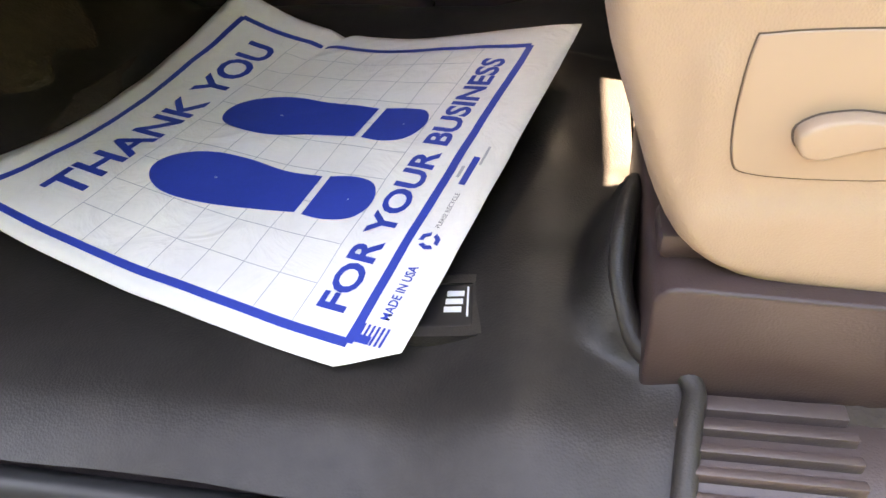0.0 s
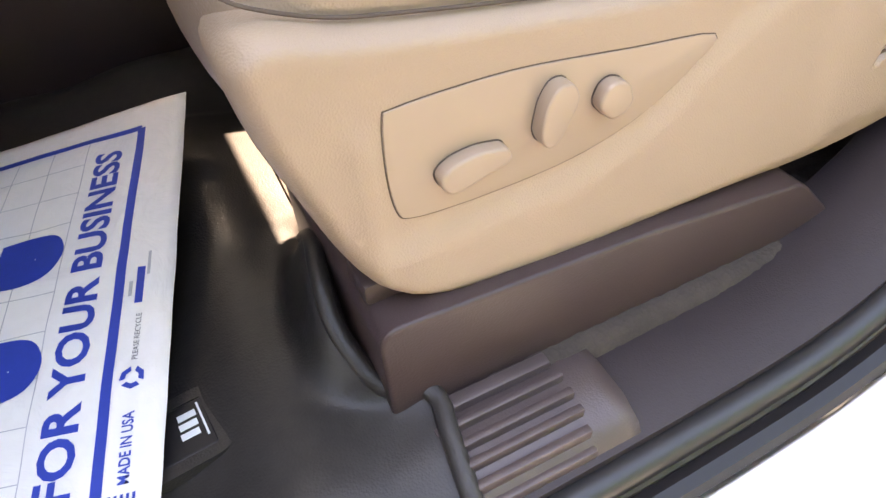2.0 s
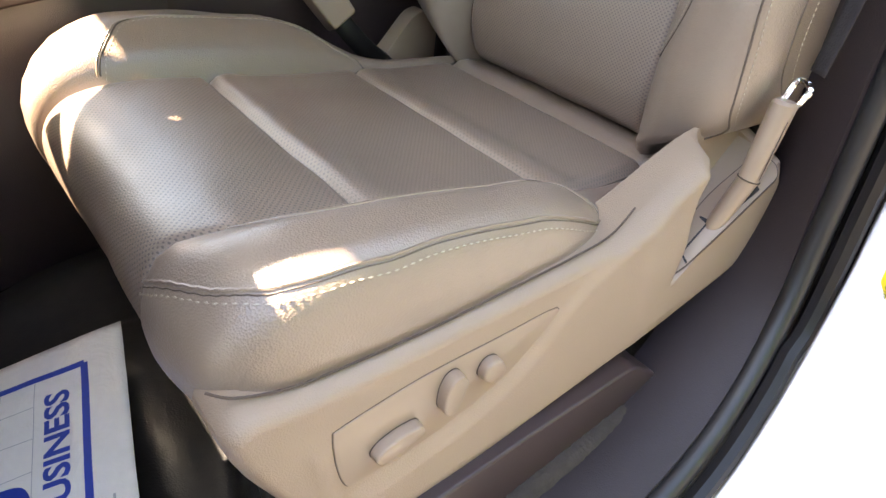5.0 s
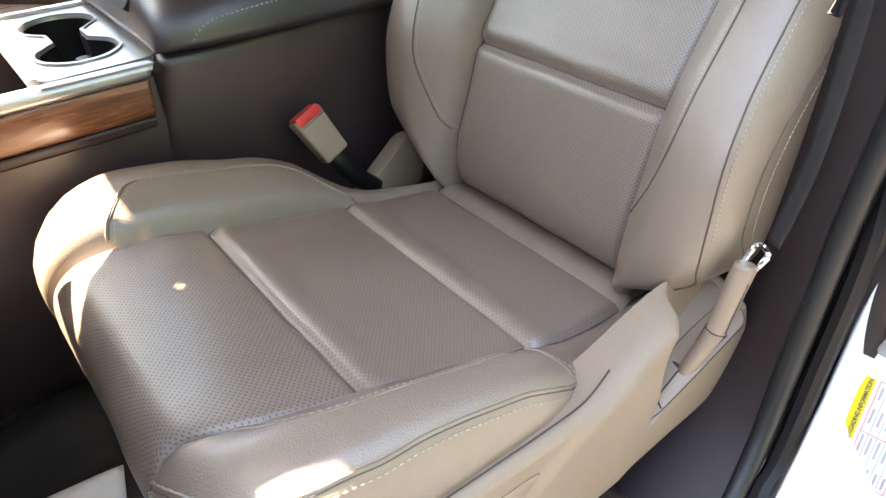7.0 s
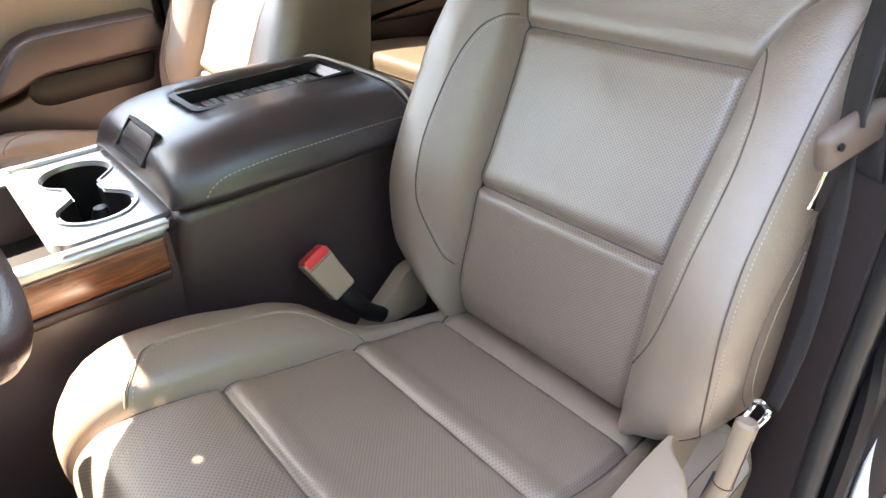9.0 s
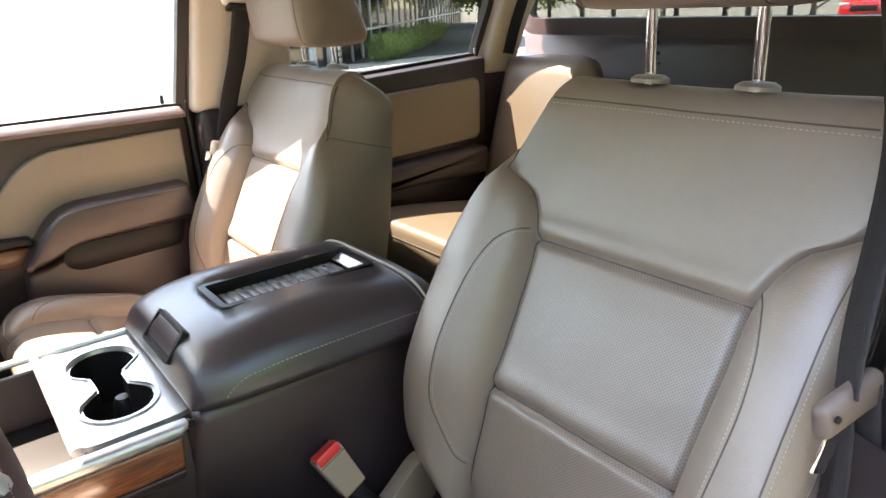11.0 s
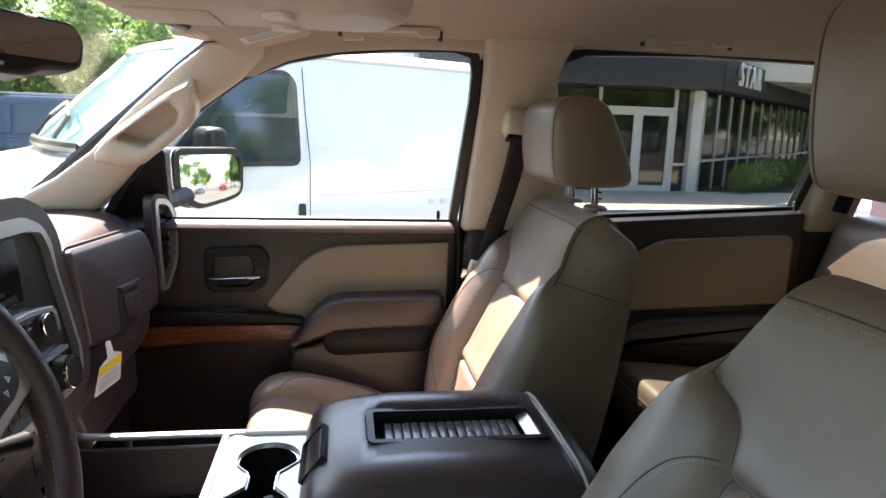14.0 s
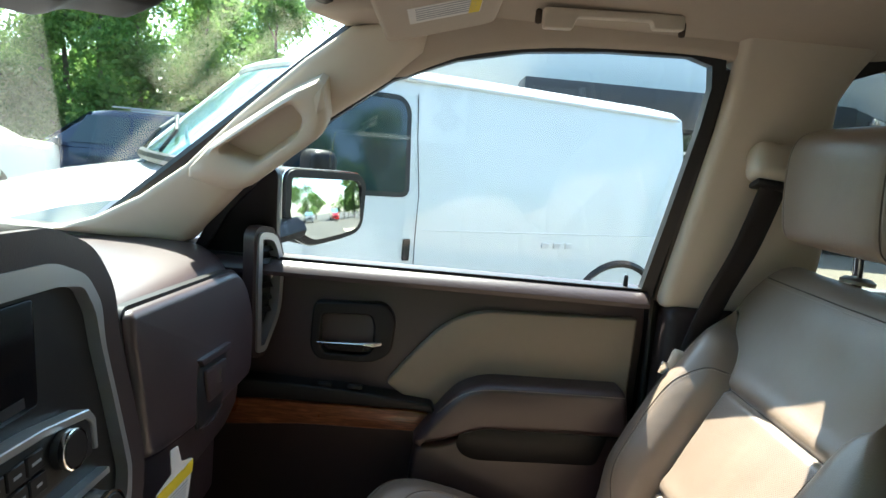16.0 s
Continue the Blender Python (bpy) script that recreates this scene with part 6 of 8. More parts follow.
for k in range(6):
    part("vent_slat", block(mv @ Matrix.Translation((0.0, 0.078 - 0.026 * k, -0.010)) @ pose(0, 0, 0, -25, 0, 0), (0.052, 0.012, 0.0022), 0.0008, 1), BLACK, vent)
part("vent_tab", tube([mv @ Vector((0.004, 0.045, -0.003)), mv @ Vector((0.012, 0.042, 0.0)), mv @ Vector((0.012, 0.015, -0.003))], 0.0018, 6), CHROME, vent)

# paper airbag tag hanging from the glove box
tag = thing("hanging_tag", "white and yellow paper tag hanging from the glove box", "tag", (-0.125, 0.41, 1.13))
mt_ = frame_of((-0.078, 0, 0), (0, 1, 0), (0, 0, 1))
band = [(0.256, 1.141), (0.360, 1.132), (0.358, 1.117), (0.249, 1.128)]
foot = [(0.226, 1.103), (0.349, 1.087)]
hang = fillet([(0.288, 1.176), (0.310, 1.172), (0.323, 1.147), (0.361, 1.133), (0.349, 1.087), (0.226, 1.103), (0.256, 1.142), (0.295, 1.145)], 0.003, 3)
card = part("card", prism(hang, mt_, 0.0008), PAPER, tag)
part("yellow_band", prism(band, mt_ @ Matrix.Translation((0, 0, 0.0006)), 0.0010), YELLOW, tag, "yellow printed band")
for k in range(5):
    a, b = Vector(band[3]).lerp(Vector(foot[0]), 0.16 + 0.14 * k), Vector(band[2]).lerp(Vector(foot[1]), 0.16 + 0.14 * k)
    a, b = a.lerp(b, 0.08), a.lerp(b, 0.90)
    part("print_line", prism([(a.x, a.y), (b.x, b.y), (b.x, b.y - 0.0012), (a.x, a.y - 0.0012)], mt_ @ Matrix.Translation((0, 0, 0.0006)), 0.0008), GREYINK, tag)

# steering wheel on its column
wheel = thing("steering_wheel", "dark brown leather steering wheel with silver spokes", "steering wheel", (-0.01, -0.36, 1.31))
mw = frame_of((-0.012, -0.360, 1.3125), (0.084, 0.9965, 0), (-0.466, 0.039, 0.884))
LACE = mat("tan lacing thread", (0.20, 0.13, 0.10), 0.8)
WRAP = mat("dark brown leather", (0.050, 0.025, 0.025), 0.32, var=0.12, scale=8, bump=0.5, bump_scale=650)
R = 0.186
part("rim", tube([mw @ Vector((R * math.cos(a), R * math.sin(a), 0.006 * math.cos(2 * a))) for a in np.linspace(0, 2 * math.pi, 73)[:-1]], 0.0155, 14, closed=True, up=mw.to_3x3() @ Vector((0, 0, 1))), WRAP, wheel, "leather wrapped rim")
part("rim_stitching", stitches([mw @ Vector(((R - 0.0150) * math.cos(a), (R - 0.0150) * math.sin(a), 0.005)) for a in np.linspace(0, 2 * math.pi, 140)], 0.005, 0.0044, 0.0006), LACE, wheel)
part("airbag_cover", pillow(fillet([(-0.062, 0.045), (0.062, 0.045), (0.070, 0.0), (0.045, -0.065), (-0.045, -0.065), (-0.070, 0.0)], 0.022, 5), mw @ Matrix.Translation((0, 0, -0.02)), 0.045, 0.018, 5), WRAP, wheel, "dark brown airbag cover", 60)
for s in (-1, 1):
    sp = fillet([(s * 0.060, 0.034), (s * 0.120, 0.030), (s * 0.165, 0.022), (s * 0.184, 0.0), (s * 0.178, -0.026), (s * 0.148, -0.034), (s * 0.085, -0.052), (s * 0.062, -0.055)], 0.010, 4)
    spoke = part("spoke", pillow(sp, mw @ Matrix.Translation((0, 0, -0.012)), 0.022, 0.006, 3), SATIN, wheel, "satin silver spoke")
    pad = fillet([(s * 0.088, 0.019), (s * 0.150, 0.013), (s * 0.163, 0.002), (s * 0.157, -0.016), (s * 0.140, -0.025), (s * 0.087, -0.038)], 0.006, 4)
    pd = part("button_pad", pillow(pad, mw @ Matrix.Translation((0, 0, 0.004)), 0.009, 0.003, 3), BLACK, spoke)
    for a, b, t in ((0.130, 0.005, 0), (0.1435, -0.0065, -90), (0.132, -0.017, 180), (0.119, -0.0065, 90)):
        tri = [(0.0, 0.0040), (0.0034, -0.0022), (-0.0034, -0.0022)]
        part("arrow_mark", ring_prism(tri, grow(tri, -0.0011), mw @ Matrix.Translation((s * a, b, 0.0131)) @ pose(0, 0, 0, 0, 0, t), 0.0004), SILVERINK, pd)
    for a, b in ((0.106, 0.004), (0.1075, -0.0185)):
        part("button_mark", block(mw @ Matrix.Translation((s * a, b, 0.0131)), (0.006, 0.004, 0.0004)), SILVERINK, pd)
for s in (-1, 1):
    part("lower_spoke", tube([mw @ Vector((s * 0.050, -0.052, 0.0)), mw @ Vector((s * 0.062, -0.11, -0.004)), mw @ Vector((s * 0.070, -0.170, 0.0))], [0.013, 0.010, 0.013], 10, flat=0.6, up=mw.to_3x3() @ Vector((0, 0, 1))), SATIN, wheel)
part("column", tube([mw @ Vector((0, 0, -0.02)), mw @ Vector((0, 0, -0.06))], [0.045, 0.052], 20), COCOA_HARD, wheel)
part("column_shroud", block(mw @ Matrix.Translation((0.0, 0.0, -0.120)), (0.205, 0.215, 0.19), 0.035, 4), COCOA_HARD, wheel, "cocoa plastic column shroud")
part("shift_lever", tube([mw @ Vector((0.05, -0.02, -0.075)), mw @ Vector((0.14, -0.055, -0.06)), mw @ Vector((0.195, -0.075, -0.045))], [0.006, 0.006, 0.011], 10), BLACK, wheel)

# interior mirror
rv = thing("rearview_mirror", "black interior rear view mirror hung from the windshield", "mirror", (-0.09, -0.03, 1.64))
mr = frame_of((-0.078, -0.043, 1.632), (0.655, 0.752, -0.055), (-0.10, 0.10, 1))
mo = fillet([(-0.160, -0.026), (-0.06, -0.040), (0.06, -0.040), (0.075, -0.030), (0.122, -0.026), (0.128, 0.012), (0.115, 0.030), (-0.148, 0.036), (-0.164, 0.016)], [0.012, 0.01, 0.008, 0.008, 0.014, 0.016, 0.014, 0.014, 0.014], 4)
part("housing", pillow(mo, mr @ Matrix.Translation((0, 0, -0.044)), 0.046, 0.010, 4), BLACK, rv, "black mirror housing")
part("mirror_glass", prism(fillet([(-0.120, -0.020), (0.115, -0.020), (0.121, 0.010), (0.110, 0.024), (-0.110, 0.028), (-0.122, 0.012)], 0.012, 4), mr @ Matrix.Translation((0, 0, 0.002)), 0.0012), DIM_MIRROR, rv, "dim mirror glass")
for k in range(3):
    part("mirror_button", block(mr @ Matrix.Translation((-0.02 + 0.024 * k, -0.0305, 0.0025)), (0.008, 0.004, 0.0015), 0.0005, 1), GREYINK, rv)
part("stem", tube([mr @ Vector((0, 0.01, -0.03)), (-0.120, -0.015, 1.668), (-0.150, 0.0, 1.690)], [0.016, 0.012, 0.018], 12), BLACK, rv)
# Added out of view, sized to keep sun off parts of the driver cushion.
part("unseen_sun_block", block(pose(-0.098, -0.103, 1.688, 0, -28, 0), (0.145, 0.272, 0.030), 0.010, 3), BLACK, rv, "unseen black block on the glass, added to shade the driver seat")

# passenger sun visor and overhead console
visor = thing("sun_visor", "tan cloth sun visor with printed label folded up", "sun visor", (0.17, 0.35, 1.70))
mvz = frame_of((0.175, 0.355, 1.704), (0, 1, 0), (-0.145, 0, -0.042))
part("visor_panel", prism(fillet([(-0.225, -0.075), (0.225, -0.075), (0.225, 0.082), (-0.225, 0.082)], 0.020, 5), mvz @ Matrix.Translation((0, 0, -0.010)), 0.020, 0.007, 3), CLOTH, visor)
part("visor_rod", tube([mvz @ Vector((-0.20, -0.062, 0)), mvz @ Vector((0.24, -0.062, 0)), (0.12, 0.605, 1.70)], 0.005, 8), CREAM, visor)
part("printed_label", prism([(0.03, -0.045), (0.115, -0.045), (0.115, 0.045), (0.03, 0.045)], mvz @ Matrix.Translation((0, 0, -0.0108)), 0.0008), PAPER, visor, "white printed label")
for k in range(6):
    part("label_line", prism([(0.036 + 0.012 * k, -0.038), (0.040 + 0.012 * k, -0.038), (0.040 + 0.012 * k, 0.036), (0.036 + 0.012 * k, 0.036)], mvz @ Matrix.Translation((0, 0, -0.0112)), 0.0005), GREYINK, visor)
part("label_band", prism([(0.031, -0.044), (0.114, -0.044), (0.114, -0.030), (0.031, -0.030)], mvz @ Matrix.Translation((0, 0, -0.0112)), 0.0006), YELLOW, visor)
over = thing("overhead_console", "tan plastic overhead console between the visors", "overhead console", (-0.02, 0.0, 1.75))
part("console_shell", pillow(fillet([(-0.13, -0.085), (0.20, -0.10), (0.24, 0.0), (0.20, 0.10), (-0.13, 0.085)], [0.03, 0.05, 0.05, 0.05, 0.03], 5), pose(0.165, 0.015, 1.765, 180, 0, 0), 0.100, 0.030, 6), CREAM, over)
for y in (-0.05, 0.05):
    part("map_lamp", disc(pose(0.24, 0.015 + y, 1.663, 0, 0, 0), 0.018, 0.006, 20), PAPER, over, "unlit map lamp lens")
part("console_bin", block(pose(0.12, 0.015, 1.664, 0, 0, 0), (0.09, 0.11, 0.004), 0.006), CREAM, over)


# ---------------------------------------------------------------- right front door
pd_ = thing("passenger_door", "cocoa and tan front passenger door with wood strip, armrest and map pocket", "door", (0.2, 0.78, 0.9))
part("door_panel", side_slab(fillet([(-0.20, 0.68), (-0.235, 1.24), (-0.225, 1.306), (0.585, 1.306), (0.592, 1.25), (0.585, 0.68)], [0.02, 0.03, 0.01, 0.008, 0.02, 0.03], 3), 1, 0.012, 0.07, 0.006), COCOA, pd_, "cocoa plastic door lining")
part("sill_cap", loft([[(x, 0.800, 1.288), (x, 0.800, 1.3185), (x, 0.772, 1.3175), (x, 0.750, 1.312), (x, 0.738, 1.3035), (x, 0.733, 1.296), (x, 0.736, 1.288)] for x in np.linspace(-0.227, 0.582, 24)]), COCOA, pd_, "cocoa window sill cap", 50)
MD = Matrix(((1, 0, 0, 0), (0, 0, -1, 0), (0, 1, 0, 0), (0, 0, 0, 1)))  # outline (x, z), pushed towards the cabin


def on_door(pts, y, depth, r, name, material, parent, label="", seg=4):
    return part(name, pillow(pts, Matrix.Translation((0, y, 0)) @ MD, depth, r, seg, 0.6), material, parent, label, 60)


ins = fillet([(0.128, 1.102), (0.175, 1.165), (0.225, 1.222), (0.285, 1.251), (0.574, 1.262), (0.573, 1.060), (0.20, 1.055)], [0.01, 0.05, 0.05, 0.04, 0.008, 0.008, 0.01], 5)
on_door(ins, 0.785, 0.022, 0.008, "door_insert", DOORTAN, pd_, "tan padded door insert")
arm = fillet([(0.180, 1.008), (0.215, 1.060), (0.260, 1.118), (0.306, 1.136), (0.555, 1.141), (0.563, 1.09), (0.563, 1.056), (0.300, 1.050), (0.250, 1.026)], [0.02, 0.04, 0.05, 0.04, 0.015, 0.01, 0.01, 0.03, 0.02], 5)
rest = on_door(arm, 0.782, 0.082, 0.022, "armrest", COCOA, pd_, "cocoa padded armrest", 6)
part("armrest_stitching", stitches(spline([(0.226, 0.699, 1.080), (0.264, 0.6995, 1.114), (0.312, 0.6995, 1.1275), (0.42, 0.6995, 1.1315), (0.55, 0.6995, 1.1335)], 12), 0.006), STITCH, rest)
lowp = fillet([(0.165, 0.70), (0.19, 1.000), (0.250, 1.010), (0.290, 1.040), (0.563, 1.050), (0.565, 0.70)], [0.02, 0.02, 0.02, 0.02, 0.01, 0.02], 4)
on_door(lowp, 0.782, 0.050, 0.016, "lower_lining", COCOA, pd_, "", 4)
# Thin black plate on the lining; its colour stands for shade inside the pocket.
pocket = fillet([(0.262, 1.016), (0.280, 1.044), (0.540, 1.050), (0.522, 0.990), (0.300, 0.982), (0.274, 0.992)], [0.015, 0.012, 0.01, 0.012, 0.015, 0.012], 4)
on_door(pocket, 0.735, 0.0035, 0.002, "map_pocket_shade", BLACK, pd_, "black plate painting the shade of the door pocket opening", 2)
on_door(fillet([(-0.16, 1.000), (-0.02, 1.012), (0.222, 1.016), (0.245, 1.052), (0.18, 1.057), (-0.16, 1.056)], [0.004, 0.01, 0.006, 0.01, 0.004, 0.004], 3), 0.782, 0.028, 0.008, "wood_strip", WOOD, pd_, "glossy brown wood trim strip")
on_door(fillet([(-0.16, 1.062), (0.19, 1.064), (0.225, 1.058), (0.215, 1.078), (0.05, 1.092), (-0.16, 1.098)], 0.006, 3), 0.782, 0.045, 0.006, "switch_panel", BLACK, pd_, "black window switch panel")
for k in range(2):
    part("window_switch", block(pose(0.02 + 0.055 * k, 0.752, 1.094, -14, 0, 0), (0.026, 0.020, 0.008), 0.002), BLACK, pd_)
bez = fillet([(-0.012, 1.243), (0.118, 1.250), (0.138, 1.225), (0.135, 1.160), (0.105, 1.138), (0.0, 1.136), (-0.014, 1.16)], 0.016, 4)
cup = fillet([(0.006, 1.222), (0.092, 1.226), (0.100, 1.205), (0.098, 1.156), (0.078, 1.150), (0.012, 1.150), (0.004, 1.168)], 0.010, 4)
hb = part("handle_bezel", ring_prism(bez, cup, Matrix.Translation((0, 0.785, 0)) @ MD, 0.026), BLACK, pd_, "black moulded handle bezel", 30)
solid = hb.modifiers.new("soft edge", "BEVEL")
solid.width, solid.segments = 0.004, 3
on_door(grow(cup, 0.002), 0.786, 0.006, 0.001, "handle_recess", BLACK, hb, "", 2)
on_door(fillet([(0.014, 1.168), (0.088, 1.170), (0.080, 1.152), (0.020, 1.152)], 0.006, 3), 0.781, 0.014, 0.004, "handle_cup", BLACK, hb, "", 3)
part("door_lever", tube([(0.000, 0.757, 1.170), (0.03, 0.752, 1.1715), (0.08, 0.750, 1.174), (0.100, 0.750, 1.175), (0.114, 0.757, 1.176)], [0.0025, 0.004, 0.0052, 0.0075, 0.006], 12, flat=0.75), CHROME, hb, "chrome door lever")
part("lock_knob", revolve([(0.004, 0.0), (0.0045, 0.012), (0.004, 0.024), (0.0025, 0.027), (0.0, 0.027)], Matrix.Translation((0.545, 0.772, 1.312)), 12), BLACK, pd_, "black lock knob")
part("lock_collar", disc(pose(0.545, 0.772, 1.3145, 0, 0, 0), 0.008, 0.004, 16), SATIN, pd_)
part("front_edge_seal", tube([(-0.235, 0.79, 0.72), (-0.245, 0.79, 1.15), (-0.24, 0.785, 1.30)], 0.012, 8), RUBBER, pd_)
part("rear_edge_seal", tube([(0.600, 0.770, 0.70), (0.603, 0.772, 1.0), (0.604, 0.772, 1.30), (0.606, 0.715, 1.45), (0.608, 0.655, 1.60), (0.604, 0.620, 1.69)], 0.0095, 8), RUBBER, pd_, "black rubber door seal")
part("mirror_sail", side_slab(fillet([(-0.23, 1.31), (-0.085, 1.31), (-0.075, 1.47), (-0.10, 1.485)], 0.01, 3), 1, 0.020, 0.03, 0.004), BLACK, pd_, "black mirror corner panel")

# rear door details
for side, nm in ((1, "right"), (-1, "left")):
    rd = thing("rear_door_panel", "dark cocoa rear door panel with tan insert", "door panel", (1.15, side * 0.76, 1.0), "rear door panels")
    mm = Matrix.Translation((0, side * 0.706, 0)) @ (MD if side > 0 else MD @ Matrix.Diagonal((1, 1, -1, 1)))
    part("insert", pillow(fillet([(0.93, 1.12), (1.02, 1.24), (1.10, 1.283), (1.46, 1.30), (1.46, 1.115), (1.0, 1.10)], 0.03, 5), mm, 0.018, 0.008, 4), DOORTAN, rd, "tan padded insert")
    part("armrest", pillow(fillet([(0.96, 1.02), (1.05, 1.085), (1.46, 1.10), (1.46, 1.01)], 0.03, 5), mm, 0.062, 0.018, 4), COCOA, rd)
    part("wood_strip", pillow(fillet([(0.86, 1.008), (1.02, 1.012), (1.05, 1.040), (0.86, 1.045)], 0.006, 3), mm, 0.022, 0.006, 3), WOOD, rd, "brown wood trim strip")
    part("lock_knob", revolve([(0.004, 0.0), (0.004, 0.022), (0.0, 0.025)], Matrix.Translation((1.475, side * 0.730, 1.357)), 10), CHROME, rd)

# driver's door, swung open
dd = thing("driver_door", "open driver door with cocoa lining and white outer skin", "door", (-0.45, -0.90, 0.60))
mo_ = pose(-0.45, -0.90, 0.0, 0, 0, -70)
part("outer_skin", prism(fillet([(0.0, 0.50), (1.06, 0.50), (1.09, 0.90), (1.06, 1.31), (0.0, 1.30)], 0.05, 4), mo_ @ frame_of((0, -0.10, 0), (1, 0, 0), (0, 0, 1)), 0.03, 0.01, 2), WHITE, dd, "white painted outer skin")
lin = part("lining", prism(fillet([(0.02, 0.58), (1.02, 0.58), (1.05, 0.90), (1.02, 1.31), (0.02, 1.30)], 0.04, 4), mo_ @ frame_of((0, 0.02, 0), (1, 0, 0), (0, 0, 1)), 0.115, 0.012, 3), COCOA, dd, "cocoa plastic door lining")
part("insert", pillow(fillet([(0.40, 1.08), (0.55, 1.24), (0.98, 1.25), (0.98, 1.06)], 0.04, 5), mo_ @ frame_of((0, 0.018, 0), (-1, 0, 0), (0, 0, 1)) @ Matrix.Diagonal((-1, 1, 1, 1)), 0.02, 0.008, 3), DOORTAN, lin, "tan padded insert")
part("armrest", block(mo_ @ Matrix.Translation((0.68, 0.045, 1.04)), (0.52, 0.09, 0.07), 0.025, 4), COCOA, lin)
fr = fillet([(0.0, 1.30), (1.05, 1.30), (1.06, 1.45), (1.00, 1.72), (0.62, 1.74)], 0.03, 4)
part("window_frame", ring_prism(fr, grow(fr, -0.045), mo_ @ frame_of((0, -0.03, 0), (1, 0, 0), (0, 0, 1)), 0.04), BLACK, dd, "black window frame")
gl = part("glass", prism(grow(fr, -0.04), mo_ @ frame_of((0, -0.045, 0), (1, 0, 0), (0, 0, 1)), 0.004), GLASS, dd, "clear door glass")
gl.visible_shadow = False

# grab handles
def grab(x, z, s, label):
    """A flat folding handle on the roof rail: a bar on two square feet, dark end blocks standing in for the shade of
    its hollow.
    """
    t = thing("grab_handle", label, "grab handle", (x + 0.1, s * 0.54, z), "grab handles")
    m = Matrix(((1, 0, 0, 0), (0, 0, -1, 0.540), (0, 1, 0, 0), (0, 0, 0, 1))) if s > 0 else Matrix(((1, 0, 0, 0), (0, 0, 1, -0.540), (0, 1, 0, 0), (0, 0, 0, 1)))
    bar = [(x, z + 0.028), (x + 0.192, z + 0.034), (x + 0.193, z + 0.014), (x + 0.151, z + 0.012), (x + 0.148, z + 0.0225), (x + 0.046, z + 0.0185), (x + 0.042, z + 0.002), (x + 0.002, z)]
    part("grip", prism(fillet(bar, [0.006, 0.006, 0.004, 0.004, 0.006, 0.006, 0.004, 0.004], 3), m, 0.018, 0.003, 2), CREAM, t, "tan grip bar")
    for a in (x - 0.006, x + 0.194):
        part("recess_shade", block(Matrix.Translation((a + 0.003, s * 0.546, z + 0.019)), (0.009, 0.008, 0.020), 0.003), GAPTAN, t)
    return t


for s in (1, -1):
    grab(0.309, 1.704, s, "tan folding grab handle on the roof rail")
    grab(0.940, 1.716, s, "tan folding grab handle on the rear roof rail")
ph = thing("grab_handle", "broad tan plastic grab handle on the windshield pillar", "grab handle", (-0.1, 0.64, 1.5), "grab handles")
mh = Matrix(((1, 0, 0, 0), (0, -0.371, -0.928, 0.705), (0, 0.928, -0.371, 1.31), (0, 0, 0, 1)))
ho = fillet([(0.014, 0.334), (0.020, 0.252), (-0.108, 0.143), (-0.146, 0.138), (-0.208, 0.157), (-0.166, 0.206), (-0.040, 0.302)], [0.010, 0.025, 0.030, 0.02, 0.008, 0.02, 0.02], 4)
hi = fillet([(-0.037, 0.289), (-0.018, 0.268), (-0.027, 0.241), (-0.092, 0.187), (-0.109, 0.189), (-0.150, 0.207)], [0.006, 0.010, 0.018, 0.006, 0.006, 0.004], 4)
na = 72


def by_angle(poly, c):
    """The outline of a star-shaped polygon about c, at even angles."""
    out = []
    for k in range(na):
        d = Vector((math.cos(2 * math.pi * k / na), math.sin(2 * math.pi * k / na)))
        best = None
        for a, b in zip(poly, poly[1:] + poly[:1]):
            e, f = Vector(a) - Vector(c), Vector(b) - Vector(a)
            den = d.x * f.y - d.y * f.x
            if abs(den) > 1e-12:
                r, q = (e.x * f.y - e.y * f.x) / den, (e.x * d.y - e.y * d.x) / den
                if r > 0 and -1e-6 <= q <= 1 + 1e-6 and (best is None or r < best):
                    best = r
        best = best or 0.001
        out.append((c[0] + d.x * best, c[1] + d.y * best))
    return out


hc = (-0.062, 0.233)
oa, ia = by_angle(ho, hc), by_angle(hi, hc)
ring_rows = []
for t, z in ((0.0, -0.030), (0.0, 0.004), (0.10, 0.012), (0.5, 0.016), (0.9, 0.012), (1.0, 0.004), (1.0, -0.030)):
    ring_rows.append([mh @ Vector((lerp(a[0], b[0], t), lerp(a[1], b[1], t), z)) for a, b in zip(oa, ia)])
part("grip", loft(ring_rows, caps=False), CREAM, ph, "tan moulded grip", 50)
part("back_plate", prism(ho, mh @ Matrix.Translation((0, 0, -0.034)), 0.006), CREAM, ph)
part("screw_cover", pillow(fillet([(-0.008, 0.296), (0.012, 0.322), (0.016, 0.290), (0.002, 0.276)], 0.004, 3), mh @ Matrix.Translation((0, 0, 0.008)), 0.007, 0.002, 2), CREAM, ph)


# ---------------------------------------------------------------- belts
def strap(name, path, w, parent, material=WEB, thick=0.0016, across=(1, 0, 0)):
    path = spline(path, 8)
    rows = []
    for i, p in enumerate(path):
        d = (path[min(i + 1, len(path) - 1)] - path[max(i - 1, 0)]).normalized()
        a = Vector(across[i] if isinstance(across, list) else across)
        a = (a - d * a.dot(d)).normalized()
        rows.append([p + a * w * k for k in (-0.5, -0.25, 0, 0.25, 0.5)])
    return hollow(part(name, sheet(rows), material, parent), thick, 0)


